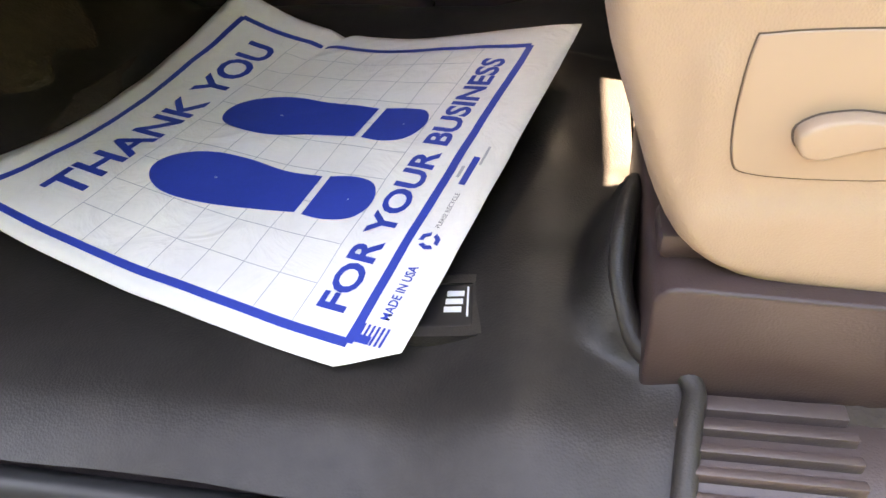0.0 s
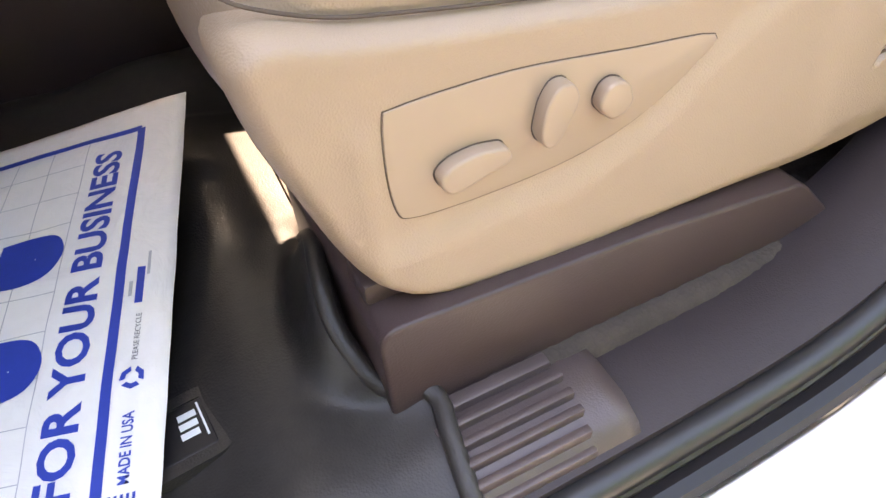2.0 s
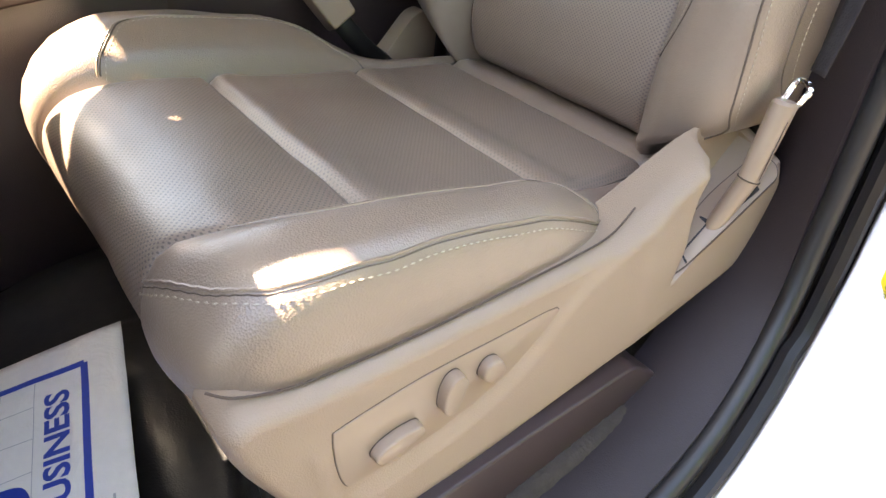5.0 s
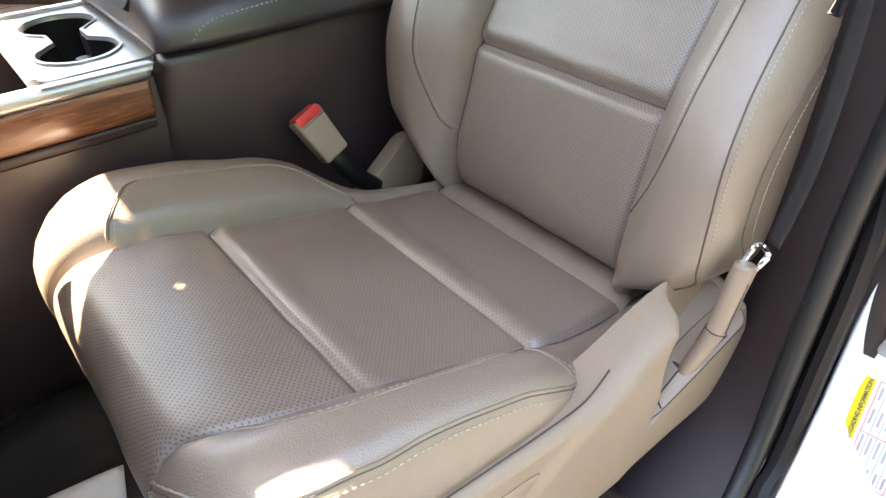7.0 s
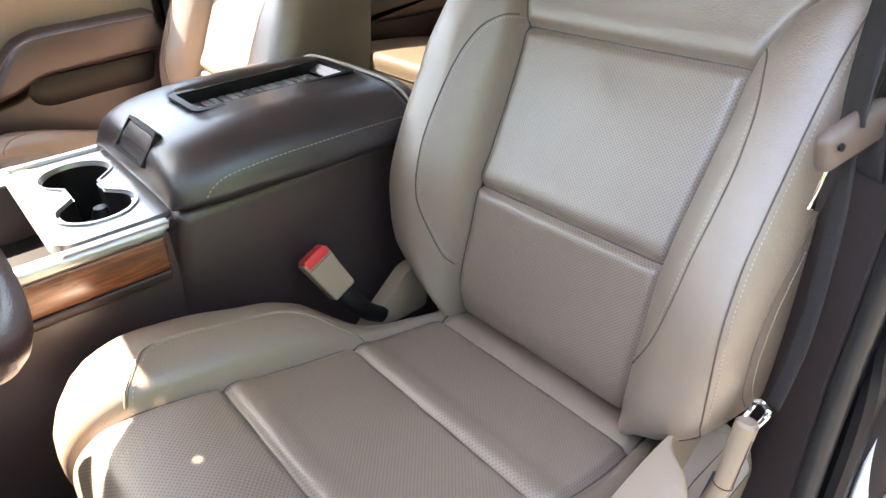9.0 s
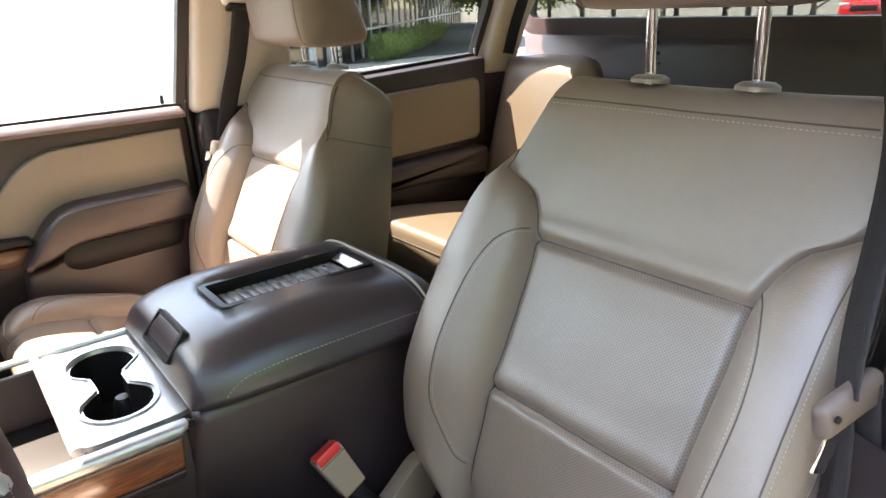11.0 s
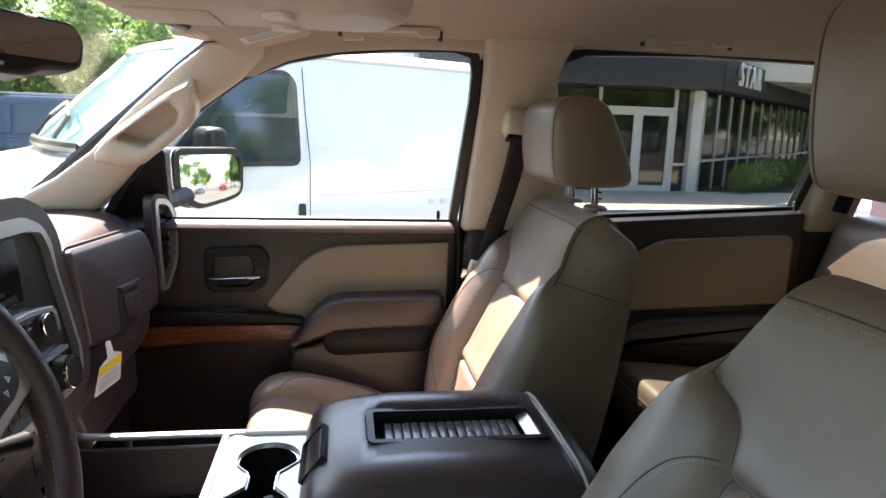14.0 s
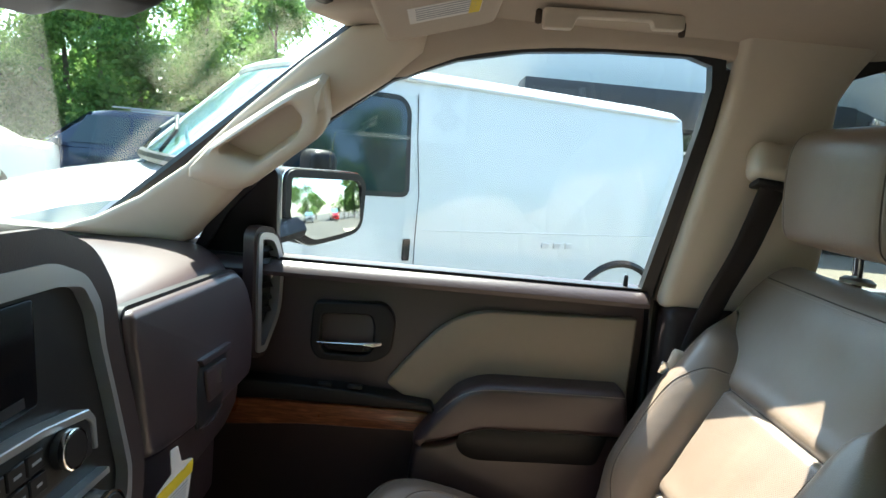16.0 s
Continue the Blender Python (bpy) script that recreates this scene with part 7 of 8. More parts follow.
pb = thing("seat_belt", "dark webbing passenger seat belt with tan guide on the pillar", "seat belt", (0.66, 0.66, 1.2), "seat belts")
part("upper_guide", block(pose(0.700, 0.618, 1.555, -22, 4, 0), (0.075, 0.050, 0.060), 0.016, 4), CREAM, pb, "tan belt guide cover")
part("guide_slot", block(pose(0.700, 0.607, 1.522, -22, 4, 0), (0.066, 0.030, 0.010), 0.004, 2), BLACK, pb)
strap("webbing", [(0.700, 0.606, 1.525), (0.688, 0.640, 1.42), (0.668, 0.690, 1.30), (0.640, 0.700, 1.15), (0.630, 0.700, 0.95)], 0.046, pb, across=(1, 0.15, 0))
part("tongue", block(pose(0.628, 0.682, 1.213, 0, 18, 10), (0.040, 0.018, 0.036), 0.007, 3), CREAM, pb, "tan belt tongue")
part("tongue_plate", block(pose(0.604, 0.678, 1.200, 0, 18, 10), (0.026, 0.003, 0.022), 0.002, 2), CHROME, pb)

db = thing("seat_belt", "dark webbing driver seat belt with tan tongue and stalk anchor", "seat belt", (0.53, -0.71, 0.9), "seat belts")
part("upper_guide", block(pose(0.712, -0.652, 1.555, 22, 4, 0), (0.070, 0.044, 0.060), 0.016, 4), CREAM, db, "tan belt guide cover")
strap("webbing", [(0.712, -0.640, 1.525), (0.668, -0.680, 1.40), (0.600, -0.700, 1.27), (0.585, -0.706, 1.228)], 0.046, db, across=(0.8, 0.6, 0))
strap("lower_webbing", [(0.588, -0.706, 1.222), (0.578, -0.716, 1.16), (0.563, -0.722, 1.06), (0.549, -0.718, 0.985)], 0.015, db, across=(0.4, 0.9, 0.1))
strap("hanging_webbing", [(0.606, -0.706, 1.235), (0.612, -0.722, 1.10), (0.606, -0.716, 0.90), (0.61, -0.70, 0.75)], 0.036, db, across=(0.3, 0.95, 0))
part("tongue", block(pose(0.580, -0.710, 1.224, 0, -14, -12), (0.070, 0.016, 0.032), 0.010, 4), mat("brown tongue plastic", (0.15, 0.105, 0.085), 0.5), db, "brown plastic belt tongue")
part("tongue_hole", disc(pose(0.552, -0.7145, 1.224, 90, 0, -12), 0.003, 0.002, 12), BLACK, db)
part("tongue_plate", block(pose(0.560, -0.708, 1.190, 0, -70, -12), (0.040, 0.003, 0.018), 0.0015, 1), CHROME, db, "chrome belt tongue plate")
foot, neck, tip = Vector((0.502, -0.693, 0.838)), Vector((0.5235, -0.7035, 0.8915)), Vector((0.545, -0.7035, 0.958))
part("stalk_cover", tube([foot, foot.lerp(neck, 0.5), neck, neck.lerp(tip, 0.5), tip.lerp(neck, 0.04), tip], [0.0085, 0.0098, 0.0106, 0.0116, 0.0122, 0.0095], 18, flat=0.85, up=(0, 1, 0)), SWITCH, db, "tan anchor stalk cover")
way = (tip - foot).normalized()
side_a = way.cross(Vector((0, 1, 0))).normalized()
side_b = way.cross(side_a).normalized()
part("stalk_seam", tube([neck + side_a * (0.0109 * math.cos(a)) + side_b * (0.0094 * math.sin(a)) for a in np.linspace(0, 2 * math.pi, 25)[:-1]], 0.0006, 6, closed=True), GAPTAN, db)
part("stalk_joint", tube([neck.lerp(tip, k) - side_b * 0.0098 * (-1 if side_b.y > 0 else 1) * -1 + side_a * 0.003 for k in (0.05, 0.5, 0.8)], 0.0005, 6), GAPTAN, db)
part("stalk_loop", tube(spline([tip + Vector((0.004, -0.006, -0.008)), tip + Vector((0.014, -0.010, 0.008)), tip + Vector((0.016, 0.002, 0.012)), tip + Vector((0.006, 0.006, -0.004))], 6), 0.0028, 8), CHROME, db)


# ---------------------------------------------------------------- rear bench
rear = thing("rear_bench", "taupe leather split rear bench seat, sunlit beside the door", "rear seat", (1.25, 0, 0.67))


def pad(name, outline, y0, y1, r, parent, material=LEATHER, label="", bow=0.012):
    """A seat pad from a side outline (x, z), swept from y0 to y1 with rolled ends."""
    n, rings = 16, []
    cx, cz = sum(p[0] for p in outline) / len(outline), sum(p[1] for p in outline) / len(outline)
    for k in range(n + 1):
        t = k / n
        y = lerp(y0, y1, t)
        e = max(0, 1 - min(t, 1 - t) * (y1 - y0) / r)
        q = grow(outline, -r * (1 - math.sqrt(max(0, 1 - e * e))) + 0.0 + bow * math.sin(math.pi * t) * 0.5)
        rings.append([(x, y, z) for x, z in q])
    return part(name, loft(rings), material, parent, label, 60)


cush = fillet([(1.00, 0.83), (0.975, 0.915), (0.985, 0.988), (1.15, 0.975), (1.46, 0.925), (1.46, 0.83)], [0.02, 0.02, 0.022, 0.1, 0.03, 0.01], 5)
for y0, y1, l in ((0.235, 0.665, "taupe leather outer cushion"), (-0.215, 0.225, "taupe leather middle cushion"), (-0.665, -0.225, "taupe leather outer cushion")):
    cu = pad("cushion", cush, y0, y1, 0.016, rear, LEATHER, l, 0.004)
    part("piping", tube([(0.9785, lerp(y0 + 0.012, y1 - 0.012, k), 0.952) for k in (0, 0.5, 1)], 0.0022, 6), SEAM, cu)
back = fillet([(1.42, 0.92), (1.455, 0.97), (1.525, 1.22), (1.56, 1.325), (1.60, 1.355), (1.66, 1.345), (1.70, 1.25), (1.62, 0.90)], [0.03, 0.05, 0.1, 0.05, 0.03, 0.03, 0.05, 0.03], 5)
for y0, y1, l in ((0.372, 0.70, "taupe leather outer backrest"), (-0.362, 0.362, "taupe leather middle backrest"), (-0.70, -0.372, "taupe leather outer backrest")):
    b = pad("backrest", back if abs(y0) != 0.362 else [(x, z if z < 1.2 else 1.2 + (z - 1.2) * 0.45) for x, z in back], y0, y1, 0.04, rear, LEATHER, l)
    if y0 != -0.362:
        ym = (y0 + y1) / 2
        q = 1 if ym > 0 else -1
        mi = frame_of((1.440, ym, 0.945), (0, 1, 0), (0.285, 0, 0.96))
        for run in ([(0.145, 0.335), (0.112, 0.320), (0.097, 0.280), (0.098, 0.18), (0.105, 0.03)], [(-0.145, 0.335), (-0.118, 0.320), (-0.105, 0.280), (-0.104, 0.18), (-0.110, 0.03)], [(0.097, 0.268), (0.0, 0.262), (-0.105, 0.268)]):
            part("seam", tube(spline([mi @ Vector((q * x, y, 0.0105)) for x, y in run], 6), 0.0022, 6), SEAM, b)
part("bench_base", box((1.02, -0.64, 0.66), (1.50, 0.64, 0.84), 0.02), COCOA, rear)
for s in (1, -1):
    rb = thing("rear_seat_belt", "dark webbing rear seat belt on the rear pillar", "seat belt", (1.6, s * 0.66, 1.3), "rear seat belts")
    part("guide", block(pose(1.585, s * 0.628, 1.545, s * -22, 0, 0), (0.055, 0.030, 0.050), 0.012, 3), BLACK, rb)
    strap("webbing", [(1.585, s * 0.624, 1.53), (1.575, s * 0.655, 1.44), (1.562, s * 0.672, 1.36)], 0.046, rb, across=(1, 0, 0))


# ---------------------------------------------------------------- outside: lot, van, building, cars, trees
LOT = mat("worn grey asphalt", (0.080, 0.072, 0.062), 0.85, var=0.16, scale=0.6, bump=0.4, bump_scale=60)
ground = solo("ground", sheet([[(x, y, 0.0) for y in np.linspace(-150, 150, 31)] for x in np.linspace(-150, 150, 31)]), LOT, "pale concrete parking lot", "ground", kind="structure")

van = thing("parked_van", "white parked cargo van beside the truck", "van", (0.5, 4.0, 0.0))
YAW = 29.0
mvn = pose(0.035, 3.42, 0.0, 0, 0, YAW)  # local x towards the van's rear, y across it; origin under the rear edge of its front door glass


def V(x, y, z):
    return mvn @ Vector((x, y, z))


sec = lambda half, zt, zb, tumble: [(0.0, zb), (-0.02, zb + 0.35), (0.0, 1.02), (0.03, 1.28), (tumble * 0.75, zt - 0.22), (tumble, zt - 0.06), (tumble + 0.10, zt), (1.0, zt + 0.05)]
rings = []
for x, zt, tum, inn in ((-0.62, 1.88, 0.24, 0.06), (-0.50, 1.955, 0.20, 0.03), (-0.2, 2.0, 0.16, 0.0), (0.5, 2.01, 0.15, 0.0), (1.5, 2.01, 0.15, 0.0), (2.05, 2.01, 0.15, 0.0), (2.38, 2.0, 0.16, 0.01), (2.46, 1.95, 0.2, 0.06)):
    half = [(inn + (y if y < 0.9 else 1.0), z) for y, z in sec(1.0, zt, 0.32, tum)]
    full = half + [(2.0 - y, z) for y, z in reversed(half[:-1])]
    rings.append([V(x, y, z) for y, z in full])
body = part("van_body", loft(rings), WHITE, van, "white painted cargo body", 35)
# cab in front: cowl, hood and nose
rings = []
for x, zt, tum, inn in ((-0.60, 1.36, 0.05, 0.0), (-1.12, 1.32, 0.06, 0.0), (-1.30, 1.275, 0.10, 0.01), (-1.7, 1.20, 0.12, 0.03), (-2.10, 1.08, 0.16, 0.08), (-2.22, 0.92, 0.2, 0.14)):
    half = [(inn, 0.38), (inn - 0.01, 0.75), (inn, zt - 0.30), (inn + tum * 0.5, zt - 0.07), (inn + tum + 0.08, zt), (1.0, zt + 0.03)]
    full = half + [(2.0 - y, z) for y, z in reversed(half[:-1])]
    rings.append([V(x, y, z) for y, z in full])
part("van_nose", loft(rings), WHITE, van, "white painted hood and fenders", 35)
VGLASS = mat("dark blue vehicle glass", (0.015, 0.03, 0.045), 0.04, spec=0.9)
# The blue base colour paints in the sky mirrored by the windshields.
SKYGLASS = mat("windshield glass with painted sky sheen", (0.10, 0.20, 0.26), 0.03, spec=1.0)
ws_pts = [V(-1.18, 0.14, 1.325), V(-1.18, 1.86, 1.325), V(-0.56, 1.74, 1.93), V(-0.56, 0.26, 1.93)]
bm = bmesh.new()
rows = [[ws_pts[0].lerp(ws_pts[3], t).lerp(ws_pts[1].lerp(ws_pts[2], t), s) + mvn.to_3x3() @ Vector((-0.10 * (1 - (2 * s - 1) ** 2), 0, 0.03)) for s in np.linspace(0, 1, 13)] for t in np.linspace(0, 1, 7)]
part("windshield", sheet(rows), SKYGLASS, van, "van windshield with the sky reflection put into its colour")
for i in (0, -1):
    part("windshield_pillar", tube([r[i] for r in rows], 0.035, 8), WHITE, van)
part("windshield_pillar", tube(rows[-1], 0.03, 8), WHITE, van)
part("cowl", tube(rows[0], 0.035, 8), BLACK, van, "black cowl below the windshield")
for s in (0.3, 0.65):
    i = int(s * 12)
    part("wiper", tube([rows[0][i] + Vector((0, 0, 0.04)), rows[1][i] + Vector((-0.02, 0, 0.06)), rows[2][min(i + 4, 12)] + Vector((-0.02, 0, 0.05))], 0.012, 6), BLACK, van)
win = fillet([(0.0, 1.285), (0.012, 1.76), (-0.03, 1.81), (-0.30, 1.81), (-0.74, 1.31), (-0.72, 1.285)], [0.03, 0.06, 0.05, 0.08, 0.03, 0.02], 4)
lean = lambda z: 0.03 + max(0, z - 1.28) * 0.165


def on_van(pts, off, name, material, label=""):
    bm = bmesh.new()
    a = [bm.verts.new(V(x, lean(z) - off, z)) for x, z in pts]
    b = [bm.verts.new(V(x, lean(z) - off + 0.03, z)) for x, z in pts]
    bm.faces.new(a)
    for i in range(len(pts)):
        j = (i + 1) % len(pts)
        bm.faces.new((a[i], b[i], b[j], a[j]))
    return part(name, bm, material, van, label)


on_van(grow(win, 0.03), 0.006, "window_seal", RUBBER)
on_van(win, 0.010, "side_window", VGLASS, "dark van door window")
part("door_gap", tube([V(x, (lean(z) if z > 1.28 else (0.0 if z > 1.0 else -0.015)) - 0.001, z) for x, z in ((0.075, 0.45), (0.076, 0.8), (0.078, 1.02), (0.080, 1.28), (0.085, 1.60), (0.088, 1.86))], 0.0028, 6), RUBBER, van)
part("door_handle", block(mvn @ pose(0.02, -0.012, 0.955, 0, 0, 0), (0.045, 0.03, 0.13), 0.012, 3), BLACK, van, "black van door handle")
part("drip_rail", tube([V(x, 0.155 - 0.012, 1.94) for x in np.linspace(-0.35, 2.32, 12)], 0.014, 8), WHITE, van, "white drip rail")
part("body_crease", tube([V(x, 0.008, 1.07) for x in np.linspace(0.12, 2.32, 12)], 0.006, 6), WHITE, van)
for k in range(3):
    part("maker_mark", block(mvn @ pose(1.05 + 0.10 * k, -0.006, 0.99, 0, 0, 0), (0.06, 0.01, 0.035), 0.002, 1), SILVERINK, van)
mir = part("door_mirror", block(mvn @ pose(-0.60, -0.17, 1.36, 0, 0, 0), (0.14, 0.24, 0.26), 0.05, 4), BLACK, van, "black van mirror")
part("mirror_arm", tube([V(-0.60, -0.08, 1.28), V(-0.62, 0.03, 1.26)], 0.03, 8), BLACK, van)


def car_wheel(parent, m, r=0.36, w=0.24):
    t = part("wheel", revolve([(r * 0.62, -w / 2), (r * 0.96, -w / 2), (r, -w / 2 + 0.03), (r, w / 2 - 0.03), (r * 0.96, w / 2), (r * 0.62, w / 2)], m, 32), RUBBER, parent)
    part("rim", revolve([(0.0, -w * 0.42), (r * 0.2, -w * 0.44), (r * 0.55, -w * 0.36), (r * 0.62, -w * 0.50), (r * 0.64, w * 0.4), (0.0, w * 0.4)], m, 24), SATIN, t)
    return t


for x in (-1.50, 1.75):
    for y in (0.10, 1.90):
        car_wheel(van, mvn @ pose(x, y, 0.37, 90, 0, 0) if y < 1 else mvn @ pose(x, y, 0.37, -90, 0, 0), 0.37)
    for y0, y1 in ((-0.012, 0.02),):
        part("wheel_arch", tube([V(x + 0.47 * math.cos(a), 0.0, 0.40 + 0.47 * math.sin(a)) for a in np.linspace(0.0, math.pi, 20)], 0.03, 6), BLACK, van)


def car(name, label, category, paint, m, length, height, suv=True):
    """A parked car: body, greenhouse, glass, wheels."""
    t = thing(name, label, category, m.translation, "parked cars")
    L, H = length, height
    rings = []
    for x, zt, inn in ((0.0, 0.70, 0.16), (0.06, 0.85, 0.06), (0.30, 0.98, 0.02), (L * 0.26, 1.06, 0.0), (L * 0.5, 1.08, 0.0), (L * 0.85, 1.10, 0.0), (L - 0.06, 1.05, 0.05), (L, 0.85, 0.12)):
        half = [(inn + 0.04, 0.28), (inn, 0.5), (inn, 0.8 * zt), (inn + 0.06, zt - 0.04), (inn + 0.14, zt), (0.92, zt + 0.03)]
        rings.append([m @ Vector((x, y, z)) for y, z in half + [(1.84 - y, z) for y, z in reversed(half[:-1])]])
    part("car_body", loft(rings), paint, t, "", 35)
    rings, glass = [], []
    prof = ((L * 0.24, 1.08, 0.10), (L * 0.40, H - 0.05, 0.26), (L * 0.48, H, 0.27), (L * 0.80, H, 0.27), (L * 0.93, H - 0.08, 0.26), (L * 0.985, 1.10, 0.14)) if suv else ((L * 0.26, 1.06, 0.10), (L * 0.40, H - 0.04, 0.27), (L * 0.5, H, 0.28), (L * 0.66, H - 0.04, 0.28), (L * 0.86, 1.08, 0.12))
    for x, zt, inn in prof:
        half = [(0.07, 1.04), (inn * 0.85, max(1.05, zt - 0.10)), (inn + 0.05, zt - 0.01), (0.92, zt + 0.02)]
        rings.append([m @ Vector((x, y, z)) for y, z in half + [(1.84 - y, z) for y, z in reversed(half[:-1])]])
    part("roof_shell", loft(rings), paint, t, "", 35)
    a, b = prof[0], prof[1]
    rows = [[m @ Vector((lerp(a[0] + 0.03, b[0] - 0.02, s) - 0.03, lerp(lerp(a[2], b[2] + 0.02, s), 1.84 - lerp(a[2], b[2] + 0.02, s), k), lerp(1.11, b[1] - 0.03, s) + 0.015)) for k in np.linspace(0, 1, 7)] for s in np.linspace(0, 1, 5)]
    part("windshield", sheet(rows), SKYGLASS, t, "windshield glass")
    spans = ((0.33, 0.535), (0.55, 0.74), (0.755, 0.90)) if suv else ((0.34, 0.53), (0.545, 0.74))
    for s in (0, 1):
        for p, q in spans:
            lo, hi = 1.13, H - 0.14
            x0, x1 = L * p, L * q
            cut = 0.25 if p < 0.36 else 0.0
            pts = [(x0, lo), (x1, lo), (x1, hi), (x0 + cut, hi)]
            bm = bmesh.new()
            yy = lambda z: lerp(0.055, 0.222, (z - 1.05) / (H - 1.15))
            bm.faces.new([bm.verts.new(m @ Vector((x, (yy(z) - 0.006) if s == 0 else 1.84 - yy(z) + 0.006, z))) for x, z in pts])
            part("side_window", bm, VGLASS, t, "dark side window", 0)
        part("door_mirror", block(m @ pose(L * 0.30, -0.10 if s == 0 else 1.94, 1.12, 0, 0, 0), (0.12, 0.20, 0.15), 0.04, 3), paint, t)
        for x in (L * 0.18, L * 0.80):
            car_wheel(t, m @ pose(x, 0.12 if s == 0 else 1.72, 0.35, 90 if s == 0 else -90, 0, 0), 0.35)
        part("headlight", block(m @ pose(0.10, 0.24 if s == 0 else 1.60, 0.80, 0, 0, 0), (0.16, 0.36, 0.13), 0.04, 3), SATIN, t)
        if suv:
            part("roof_rail", tube([m @ Vector((x, 0.36 if s == 0 else 1.48, H + 0.05)) for x in np.linspace(L * 0.46, L * 0.86, 6)], 0.018, 6), SATIN, t)
    part("grille", block(m @ pose(0.02, 0.92, 0.66, 0, 0, 0), (0.06, 0.95, 0.22), 0.02, 2), BLACK, t)
    return t


NAVY = mat("dark blue car paint", (0.012, 0.022, 0.060), 0.22, coat=0.8, var=0.05)
REDP = mat("red car paint", (0.42, 0.012, 0.012), 0.25, coat=0.8, var=0.05)
car("parked_suv", "dark blue parked SUV with roof rails", "SUV", NAVY, pose(-8.1, 11.6, 0, 0, 0, 8), 4.9, 1.78)
car("parked_car", "white parked car in the next row", "car", WHITE, pose(-10.6, 9.3, 0, 0, 0, 20), 4.6, 1.62, False)
car("parked_suv", "red parked pickup-sized car behind the truck", "car", REDP, pose(30.0, 9.3, 0, 0, 0, 10), 4.9, 1.75)
car("parked_car", "grey parked car behind the truck", "car", mat("grey car paint", (0.16, 0.17, 0.18), 0.25, 0.3, coat=0.7), pose(31.0, 4.0, 0, 0, 0, 0), 4.7, 1.5, False)

# exterior mirror of the truck
em = thing("side_mirror", "black door mirror with chrome edge showing trees behind", "mirror", (-0.05, 1.0, 1.32))
A, B = Vector((-0.122, 0.945, 0)), Vector((0.016, 1.155, 0))
mm_ = frame_of((A + B) / 2 + Vector((0, 0, 1.392)), (B - A), (0, 0, 1))
shape = fillet([(-0.112, 0.060), (0.098, 0.056), (0.116, 0.040), (0.112, -0.052), (0.060, -0.064), (-0.045, -0.076), (-0.108, -0.040)], [0.014, 0.022, 0.022, 0.022, 0.03, 0.022, 0.03], 5)
back_ = [[mm_ @ Vector((x * k, y * k, z)) for x, y in grow(shape, 0.016)] for k, z in ((1.0, 0.0), (1.0, -0.035), (0.92, -0.075), (0.70, -0.105))]
part("housing", loft(back_), BLACK, em, "black mirror housing")
part("chrome_edge", ring_prism(grow(shape, 0.0165), grow(shape, 0.0145), mm_, 0.004), CHROME, em, "chrome mirror edge")
part("bezel", ring_prism(grow(shape, 0.013), grow(shape, -0.002), mm_, 0.012), BLACK, em)
rows = []
for k in (1.0, 0.8, 0.6, 0.4, 0.2, 0.02):
    rows.append([mm_ @ Vector((x * k, y * k, 0.0165 - ((x * k) ** 2 + (y * k) ** 2) / 2.4 - 0.085 * y * k)) for x, y in shape + shape[:1]])
part("mirror_glass", sheet(rows), MIRROR, em, "convex mirror glass", 80)
part("mirror_plate", prism(shape, mm_, 0.001), BLACK, em)
part("mirror_foot", tube([(-0.16, 0.80, 1.335), (-0.13, 0.90, 1.335), (-0.10, 0.97, 1.345)], [0.035, 0.03, 0.035], 10, flat=0.7), BLACK, em)

# dealership building
FASCIA = mat("dark grey metal cladding", (0.030, 0.033, 0.042), 0.45, var=0.08, scale=0.5)
WALLW = mat("white metal cladding", (0.68, 0.68, 0.66), 0.5, var=0.04, scale=0.4)
STORE = mat("dark store glass", (0.012, 0.016, 0.016), 0.03, spec=1.0)
ALU = mat("white aluminium frame", (0.66, 0.67, 0.67), 0.4, var=0.03)
bld = thing("dealership_building", "dark clad dealership building with glass front and white entrance doors", "building", (8.0, 15.0, 0.0))
BY = 14.6
part("left_fascia", box((1.9, BY - 0.9, 2.52), (8.95, BY + 0.3, 3.30), 0.01), FASCIA, bld, "dark metal fascia")
part("left_wall", box((2.2, BY + 0.35, 0.0), (4.4, BY + 0.6, 2.52)), FASCIA, bld)
part("left_glass", box((4.4, BY + 0.10, 0.08), (8.8, BY + 0.14, 2.50)), STORE, bld, "dark entrance glass")
part("upper_block", box((-0.8, BY + 2.2, 3.0), (20.0, BY + 14, 4.6), 0.02), WALLW, bld, "white upper wall")
part("core", box((2.2, BY + 0.6, 0.0), (8.6, BY + 12, 3.3)), FASCIA, bld)
part("column", box((8.70, BY - 0.12, 0.0), (8.98, BY + 0.16, 2.52), 0.01), ALU, bld, "white entrance column")


def entrance(x0, x1, h):
    d = part("entrance_door", box((x0 + 0.10, BY + 0.02, 0.05), (x1 - 0.10, BY + 0.06, h - 0.1)), STORE, bld, "glass entrance door leaf")
    for a in (box((x0, BY - 0.03, 0.0), (x0 + 0.11, BY + 0.08, h)), box((x1 - 0.11, BY - 0.03, 0.0), (x1, BY + 0.08, h)), box((x0 + 0.112, BY - 0.025, h - 0.13), (x1 - 0.112, BY + 0.075, h - 0.004)), box((x0 + 0.112, BY - 0.025, 0.004), (x1 - 0.112, BY + 0.075, 0.20))):
        part("door_frame", a, ALU, d, "white door frame")
    return d


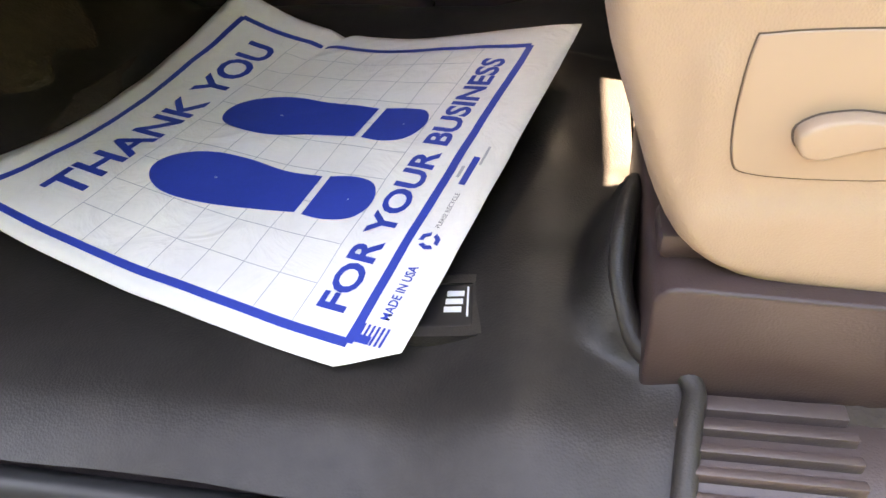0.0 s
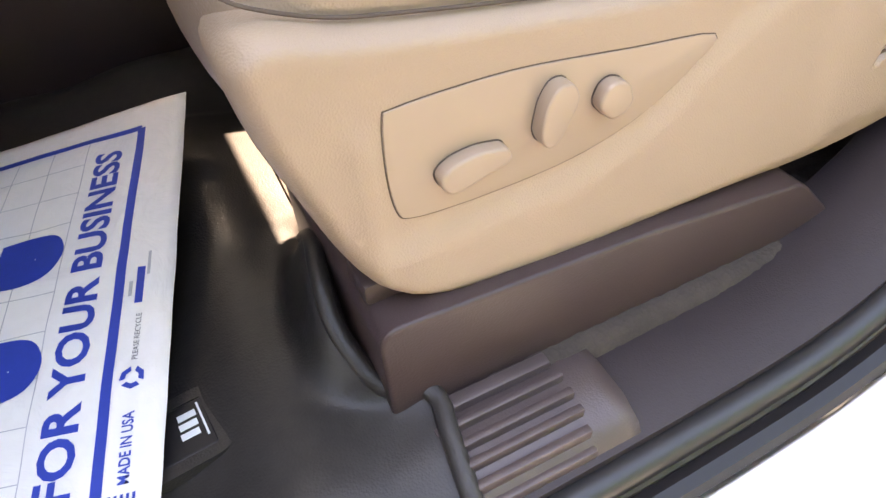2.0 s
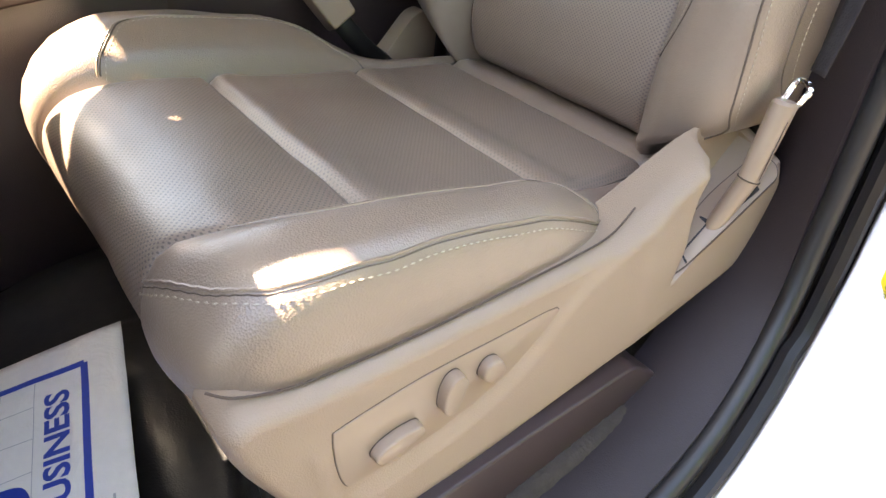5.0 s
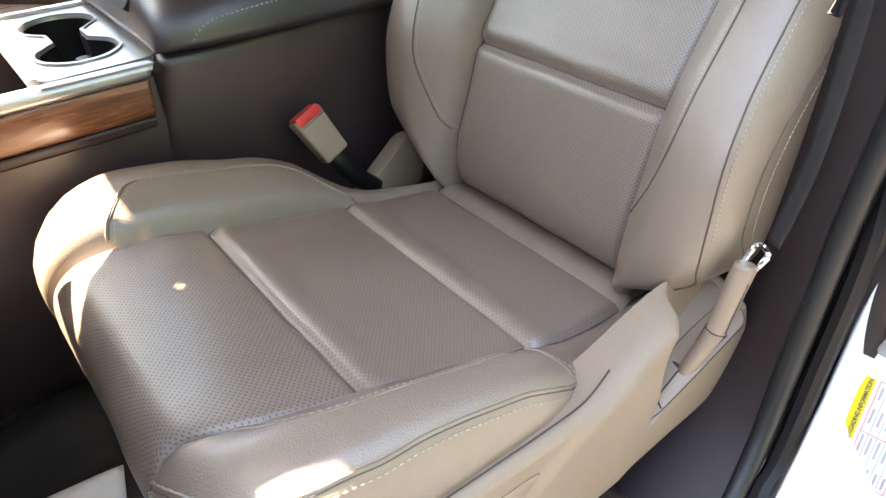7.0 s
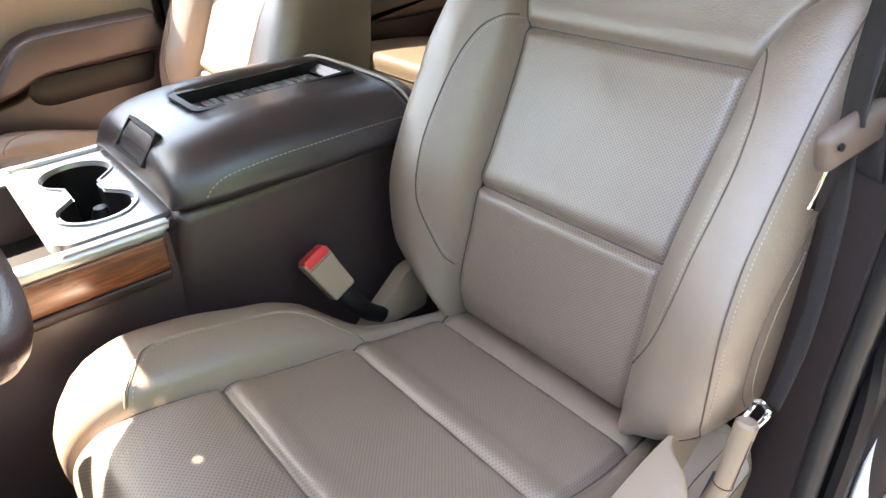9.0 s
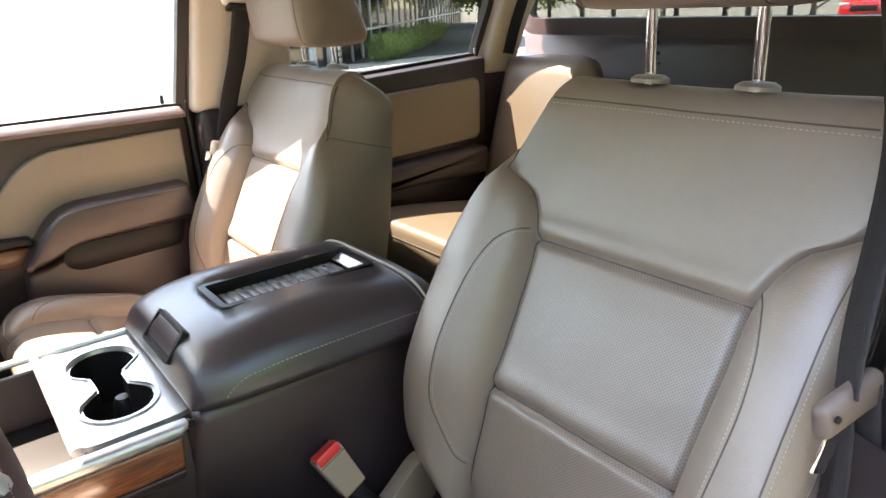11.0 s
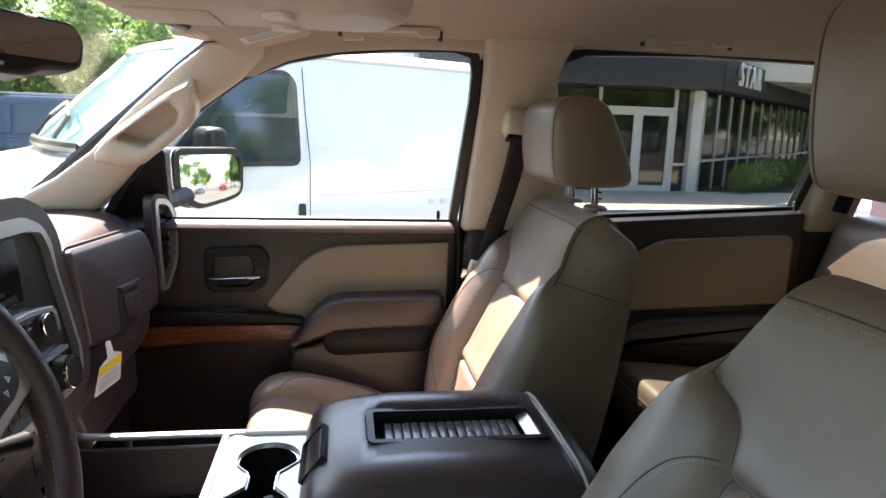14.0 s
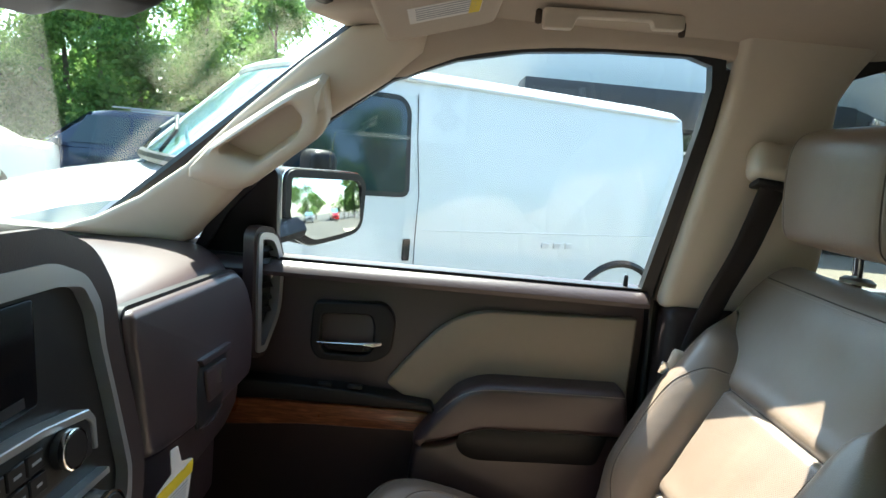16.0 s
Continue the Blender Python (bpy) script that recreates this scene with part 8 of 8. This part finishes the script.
entrance(6.42, 7.36, 2.02)
entrance(7.364, 8.26, 2.02)
for x in (5.2, 6.36, 8.30):
    part("mullion", box((x, BY + 0.02, 0.0), (x + 0.07, BY + 0.14, 2.52)), ALU, bld)
part("transom", box((4.4, BY + 0.0, 2.02), (8.30, BY + 0.12, 2.09)), ALU, bld)
part("low_transom", box((8.30, BY + 0.0, 0.70), (8.75, BY + 0.12, 0.76)), ALU, bld)
# right wing, going away at an angle
mwg = pose(8.95, BY, 0, 0, 0, 44)
part("right_fascia", block(mwg @ Matrix.Translation((17.0, -0.30, 2.91)), (34.4, 0.5, 0.78), 0.01), FASCIA, bld, "dark metal fascia")
part("right_glass", block(mwg @ Matrix.Translation((17.0, 0.16, 1.30)), (34.0, 0.04, 2.45)), STORE, bld, "dark showroom glass")
part("right_core", block(mwg @ Matrix.Translation((17.0, 4.3, 1.7)), (34.0, 8.0, 3.3)), FASCIA, bld)
part("low_rail", block(mwg @ Matrix.Translation((17.0, 0.09, 0.80)), (34.0, 0.10, 0.06)), ALU, bld)
for k in range(26):
    part("mullion", block(mwg @ Matrix.Translation((0.75 + 1.25 * k, 0.12, 1.26)), (0.055, 0.05, 2.52)), ALU, bld)
SIGN = mat("white sign letters", (0.8, 0.8, 0.8), 0.4)
msg = mwg @ Matrix.Translation((2.05, -0.600, 2.94)) @ pose(0, 0, 0, 90, 0, 0)
part("sign_letters", lettering("STAR", 0.80, msg, 0.03, spacing=1.3), SIGN, bld, "white sign letters STAR", 0)
part("sign_disc", disc(mwg @ Matrix.Translation((0.85, -0.58, 3.02)) @ pose(0, 0, 0, 90, 0, 0), 0.14, 0.05, 20), mat("grey sign disc", (0.12, 0.12, 0.13), 0.5), bld)
solo("pavement", box((-2.0, BY - 7.5, 0.0), (16.5, BY + 0.1, 0.06)), mat("tan concrete walk", (0.55, 0.47, 0.37), 0.85, var=0.1, scale=0.7), "tan concrete walk before the building", "pavement", kind="structure")


# ---- foliage
def leaf_mat(name, a, b):
    m = bpy.data.materials.new(name)
    m.use_nodes = True
    n, l = m.node_tree.nodes, m.node_tree.links
    bs = n["Principled BSDF"]
    g = n.new("ShaderNodeNewGeometry")
    ramp = n.new("ShaderNodeMix")
    ramp.data_type = "RGBA"
    ramp.inputs["A"].default_value, ramp.inputs["B"].default_value = (*a, 1), (*b, 1)
    l.new(g.outputs["Random Per Island"], ramp.inputs["Factor"])
    l.new(ramp.outputs["Result"], bs.inputs["Base Color"])
    bs.inputs["Roughness"].default_value = 0.6
    tr = n.new("ShaderNodeBsdfTranslucent")
    l.new(ramp.outputs["Result"], tr.inputs["Color"])
    mix = n.new("ShaderNodeMixShader")
    mix.inputs[0].default_value = 0.58
    l.new(bs.outputs[0], mix.inputs[1])
    l.new(tr.outputs[0], mix.inputs[2])
    l.new(mix.outputs[0], n["Material Output"].inputs["Surface"])
    return m


LEAF = leaf_mat("broad leaves", (0.10, 0.21, 0.05), (0.26, 0.38, 0.115))
LEAF2 = leaf_mat("lighter leaves", (0.15, 0.27, 0.07), (0.34, 0.45, 0.16))
BARK = mat("grey bark", (0.13, 0.105, 0.085), 0.9, var=0.3, scale=8, bump=0.8, bump_scale=40)


def leaves(centres, count, size, rng, name, material, parent, at):
    """Many small leaf clumps round the given centres (place, radius)."""
    verts, faces = [], []
    for _ in range(count):
        c, r = centres[rng.randrange(len(centres))]
        d = Vector((rng.gauss(0, 1), rng.gauss(0, 1), rng.gauss(0, 0.85)))
        p = Vector(c) + d.normalized() * r * rng.random() ** 0.45
        a = Vector((rng.gauss(0, 1), rng.gauss(0, 1), rng.gauss(0, 1))).normalized()
        b = a.cross(Vector((rng.gauss(0, 1), rng.gauss(0, 1), rng.gauss(0, 1)))).normalized()
        s = size * rng.uniform(0.6, 1.4)
        k = len(verts)
        verts += [p - a * s, p + b * s * 0.45, p + a * s, p - b * s * 0.45]
        faces.append((k, k + 1, k + 2, k + 3))
    me = bpy.data.meshes.new(name)
    me.from_pydata([tuple(v - Vector(at)) for v in verts], [], faces)
    me.materials.append(material)
    ob = new(name, me)
    ob.parent = parent
    return ob


def tree(seed, h, label, lift):
    rng = random.Random(seed)
    t = thing("tree", label, "tree", (0, 0, 0), "trees round the lot")
    trunk = [Vector((0, 0, -0.1))]
    for k in range(1, 8):
        trunk.append(Vector((rng.uniform(-0.12, 0.12) * k * 0.4, rng.uniform(-0.12, 0.12) * k * 0.4, h * 0.9 * k / 7)))
    bm = tube(spline(trunk, 3), [lerp(0.16, 0.03, i / (7 * 3)) for i in range(7 * 3 + 1)], 8)
    centres = []
    for k in range(20):
        f = rng.uniform(lift, 0.95)
        base = trunk[min(7, int(f * 7))].lerp(trunk[min(7, int(f * 7) + 1)], f * 7 % 1)
        a, ln = rng.uniform(0, 6.28), h * rng.uniform(0.10, 0.24) * (1.15 - f * 0.7)
        tip = base + Vector((math.cos(a) * ln, math.sin(a) * ln, ln * rng.uniform(0.3, 0.9)))
        tube([base, base.lerp(tip, 0.5) + Vector((0, 0, 0.1)), tip], [0.05, 0.035, 0.012], 5, bm)
        centres += [(tip, h * rng.uniform(0.06, 0.12)), (base.lerp(tip, 0.6), h * rng.uniform(0.05, 0.09))]
    part("trunk", bm, BARK, t)
    centres.append((trunk[-1], h * 0.09))
    leaves(centres, 11500, 0.125, rng, "crown", LEAF if seed % 2 else LEAF2, t, (0, 0, 0))
    return t


kinds = [tree(11, 11.0, "tall leafy green tree at the edge of the lot", 0.05), tree(12, 9.5, "light green leafy tree at the edge of the lot", 0.03), tree(13, 12.5, "tall slender green tree at the edge of the lot", 0.08)]
rng = random.Random(5)
spots = []
# wooded edge ahead of the truck, in two staggered rows
for row in range(3):
    for k in range(17):
        a = radians(lerp(100, 186, k / 16.0)) + rng.uniform(-0.03, 0.03) + 0.03 * row
        r = 18.5 + 4.0 * row + rng.uniform(-1, 1)
        spots.append((r * math.cos(a) - 1.5, r * math.sin(a) + 1.5))
# behind the truck and beyond the driver's side
for k in range(16):
    spots.append((46 + rng.uniform(-3, 3), lerp(-26, 26, k / 15) + rng.uniform(-1, 1)))
for row in range(2):
    for k in range(15):
        spots.append((lerp(-18, 26, k / 14) + rng.uniform(-1, 1), -13.5 - 4 * row + rng.uniform(-1, 1)))
for k, (x, y) in enumerate(spots):
    if y > 12.0 and x > -3.6:
        continue
    c = copy_thing(kinds[k % 3], Matrix.Translation((x, y, 0)) @ Matrix.Rotation(rng.uniform(0, 6.28), 4, "Z") @ Matrix.Scale(0.66 if x < -3 and y > -8 else 1.0, 4))
for k in range(22):
    c = copy_thing(kinds[k % 3], Matrix.Translation((lerp(36, 22, k / 21) + rng.uniform(-2, 2) + 3 * (k % 2), lerp(15, 50, k / 21) + rng.uniform(-1, 1), 0)) @ Matrix.Rotation(rng.uniform(0, 6.28), 4, "Z"))
for s_, p in zip(kinds, ((-10.5, 19.0), (-13.5, 15.5), (-16.5, 11.0))):
    s_.matrix_basis = Matrix.Translation((p[0], p[1], 0)) @ Matrix.Scale(0.7, 4)


def shrub(seed, label):
    rng = random.Random(seed)
    t = thing("shrub", label, "shrub", (0, 0, 0), "clipped shrubs")
    part("stems", tube([(0, 0, -0.02), (0.02, 0, 0.25), (0, 0.03, 0.5)], [0.04, 0.03, 0.01], 6), BARK, t)
    cs = [((rng.uniform(-0.22, 0.22), rng.uniform(-0.22, 0.22), rng.uniform(0.25, 0.62)), 0.27) for _ in range(9)]
    leaves(cs, 2600, 0.032, rng, "foliage", LEAF2, t, (0, 0, 0))
    return t


sh = [shrub(3, "round green shrub before the showroom glass"), shrub(4, "round green shrub before the showroom glass")]
for k in range(14):
    m = mwg @ Matrix.Translation((0.75 + 0.80 * k, -1.05, 0)) @ Matrix.Rotation(k * 1.3, 4, "Z")
    if k < 2:
        sh[k].matrix_basis = m
    else:
        copy_thing(sh[k % 2], m)
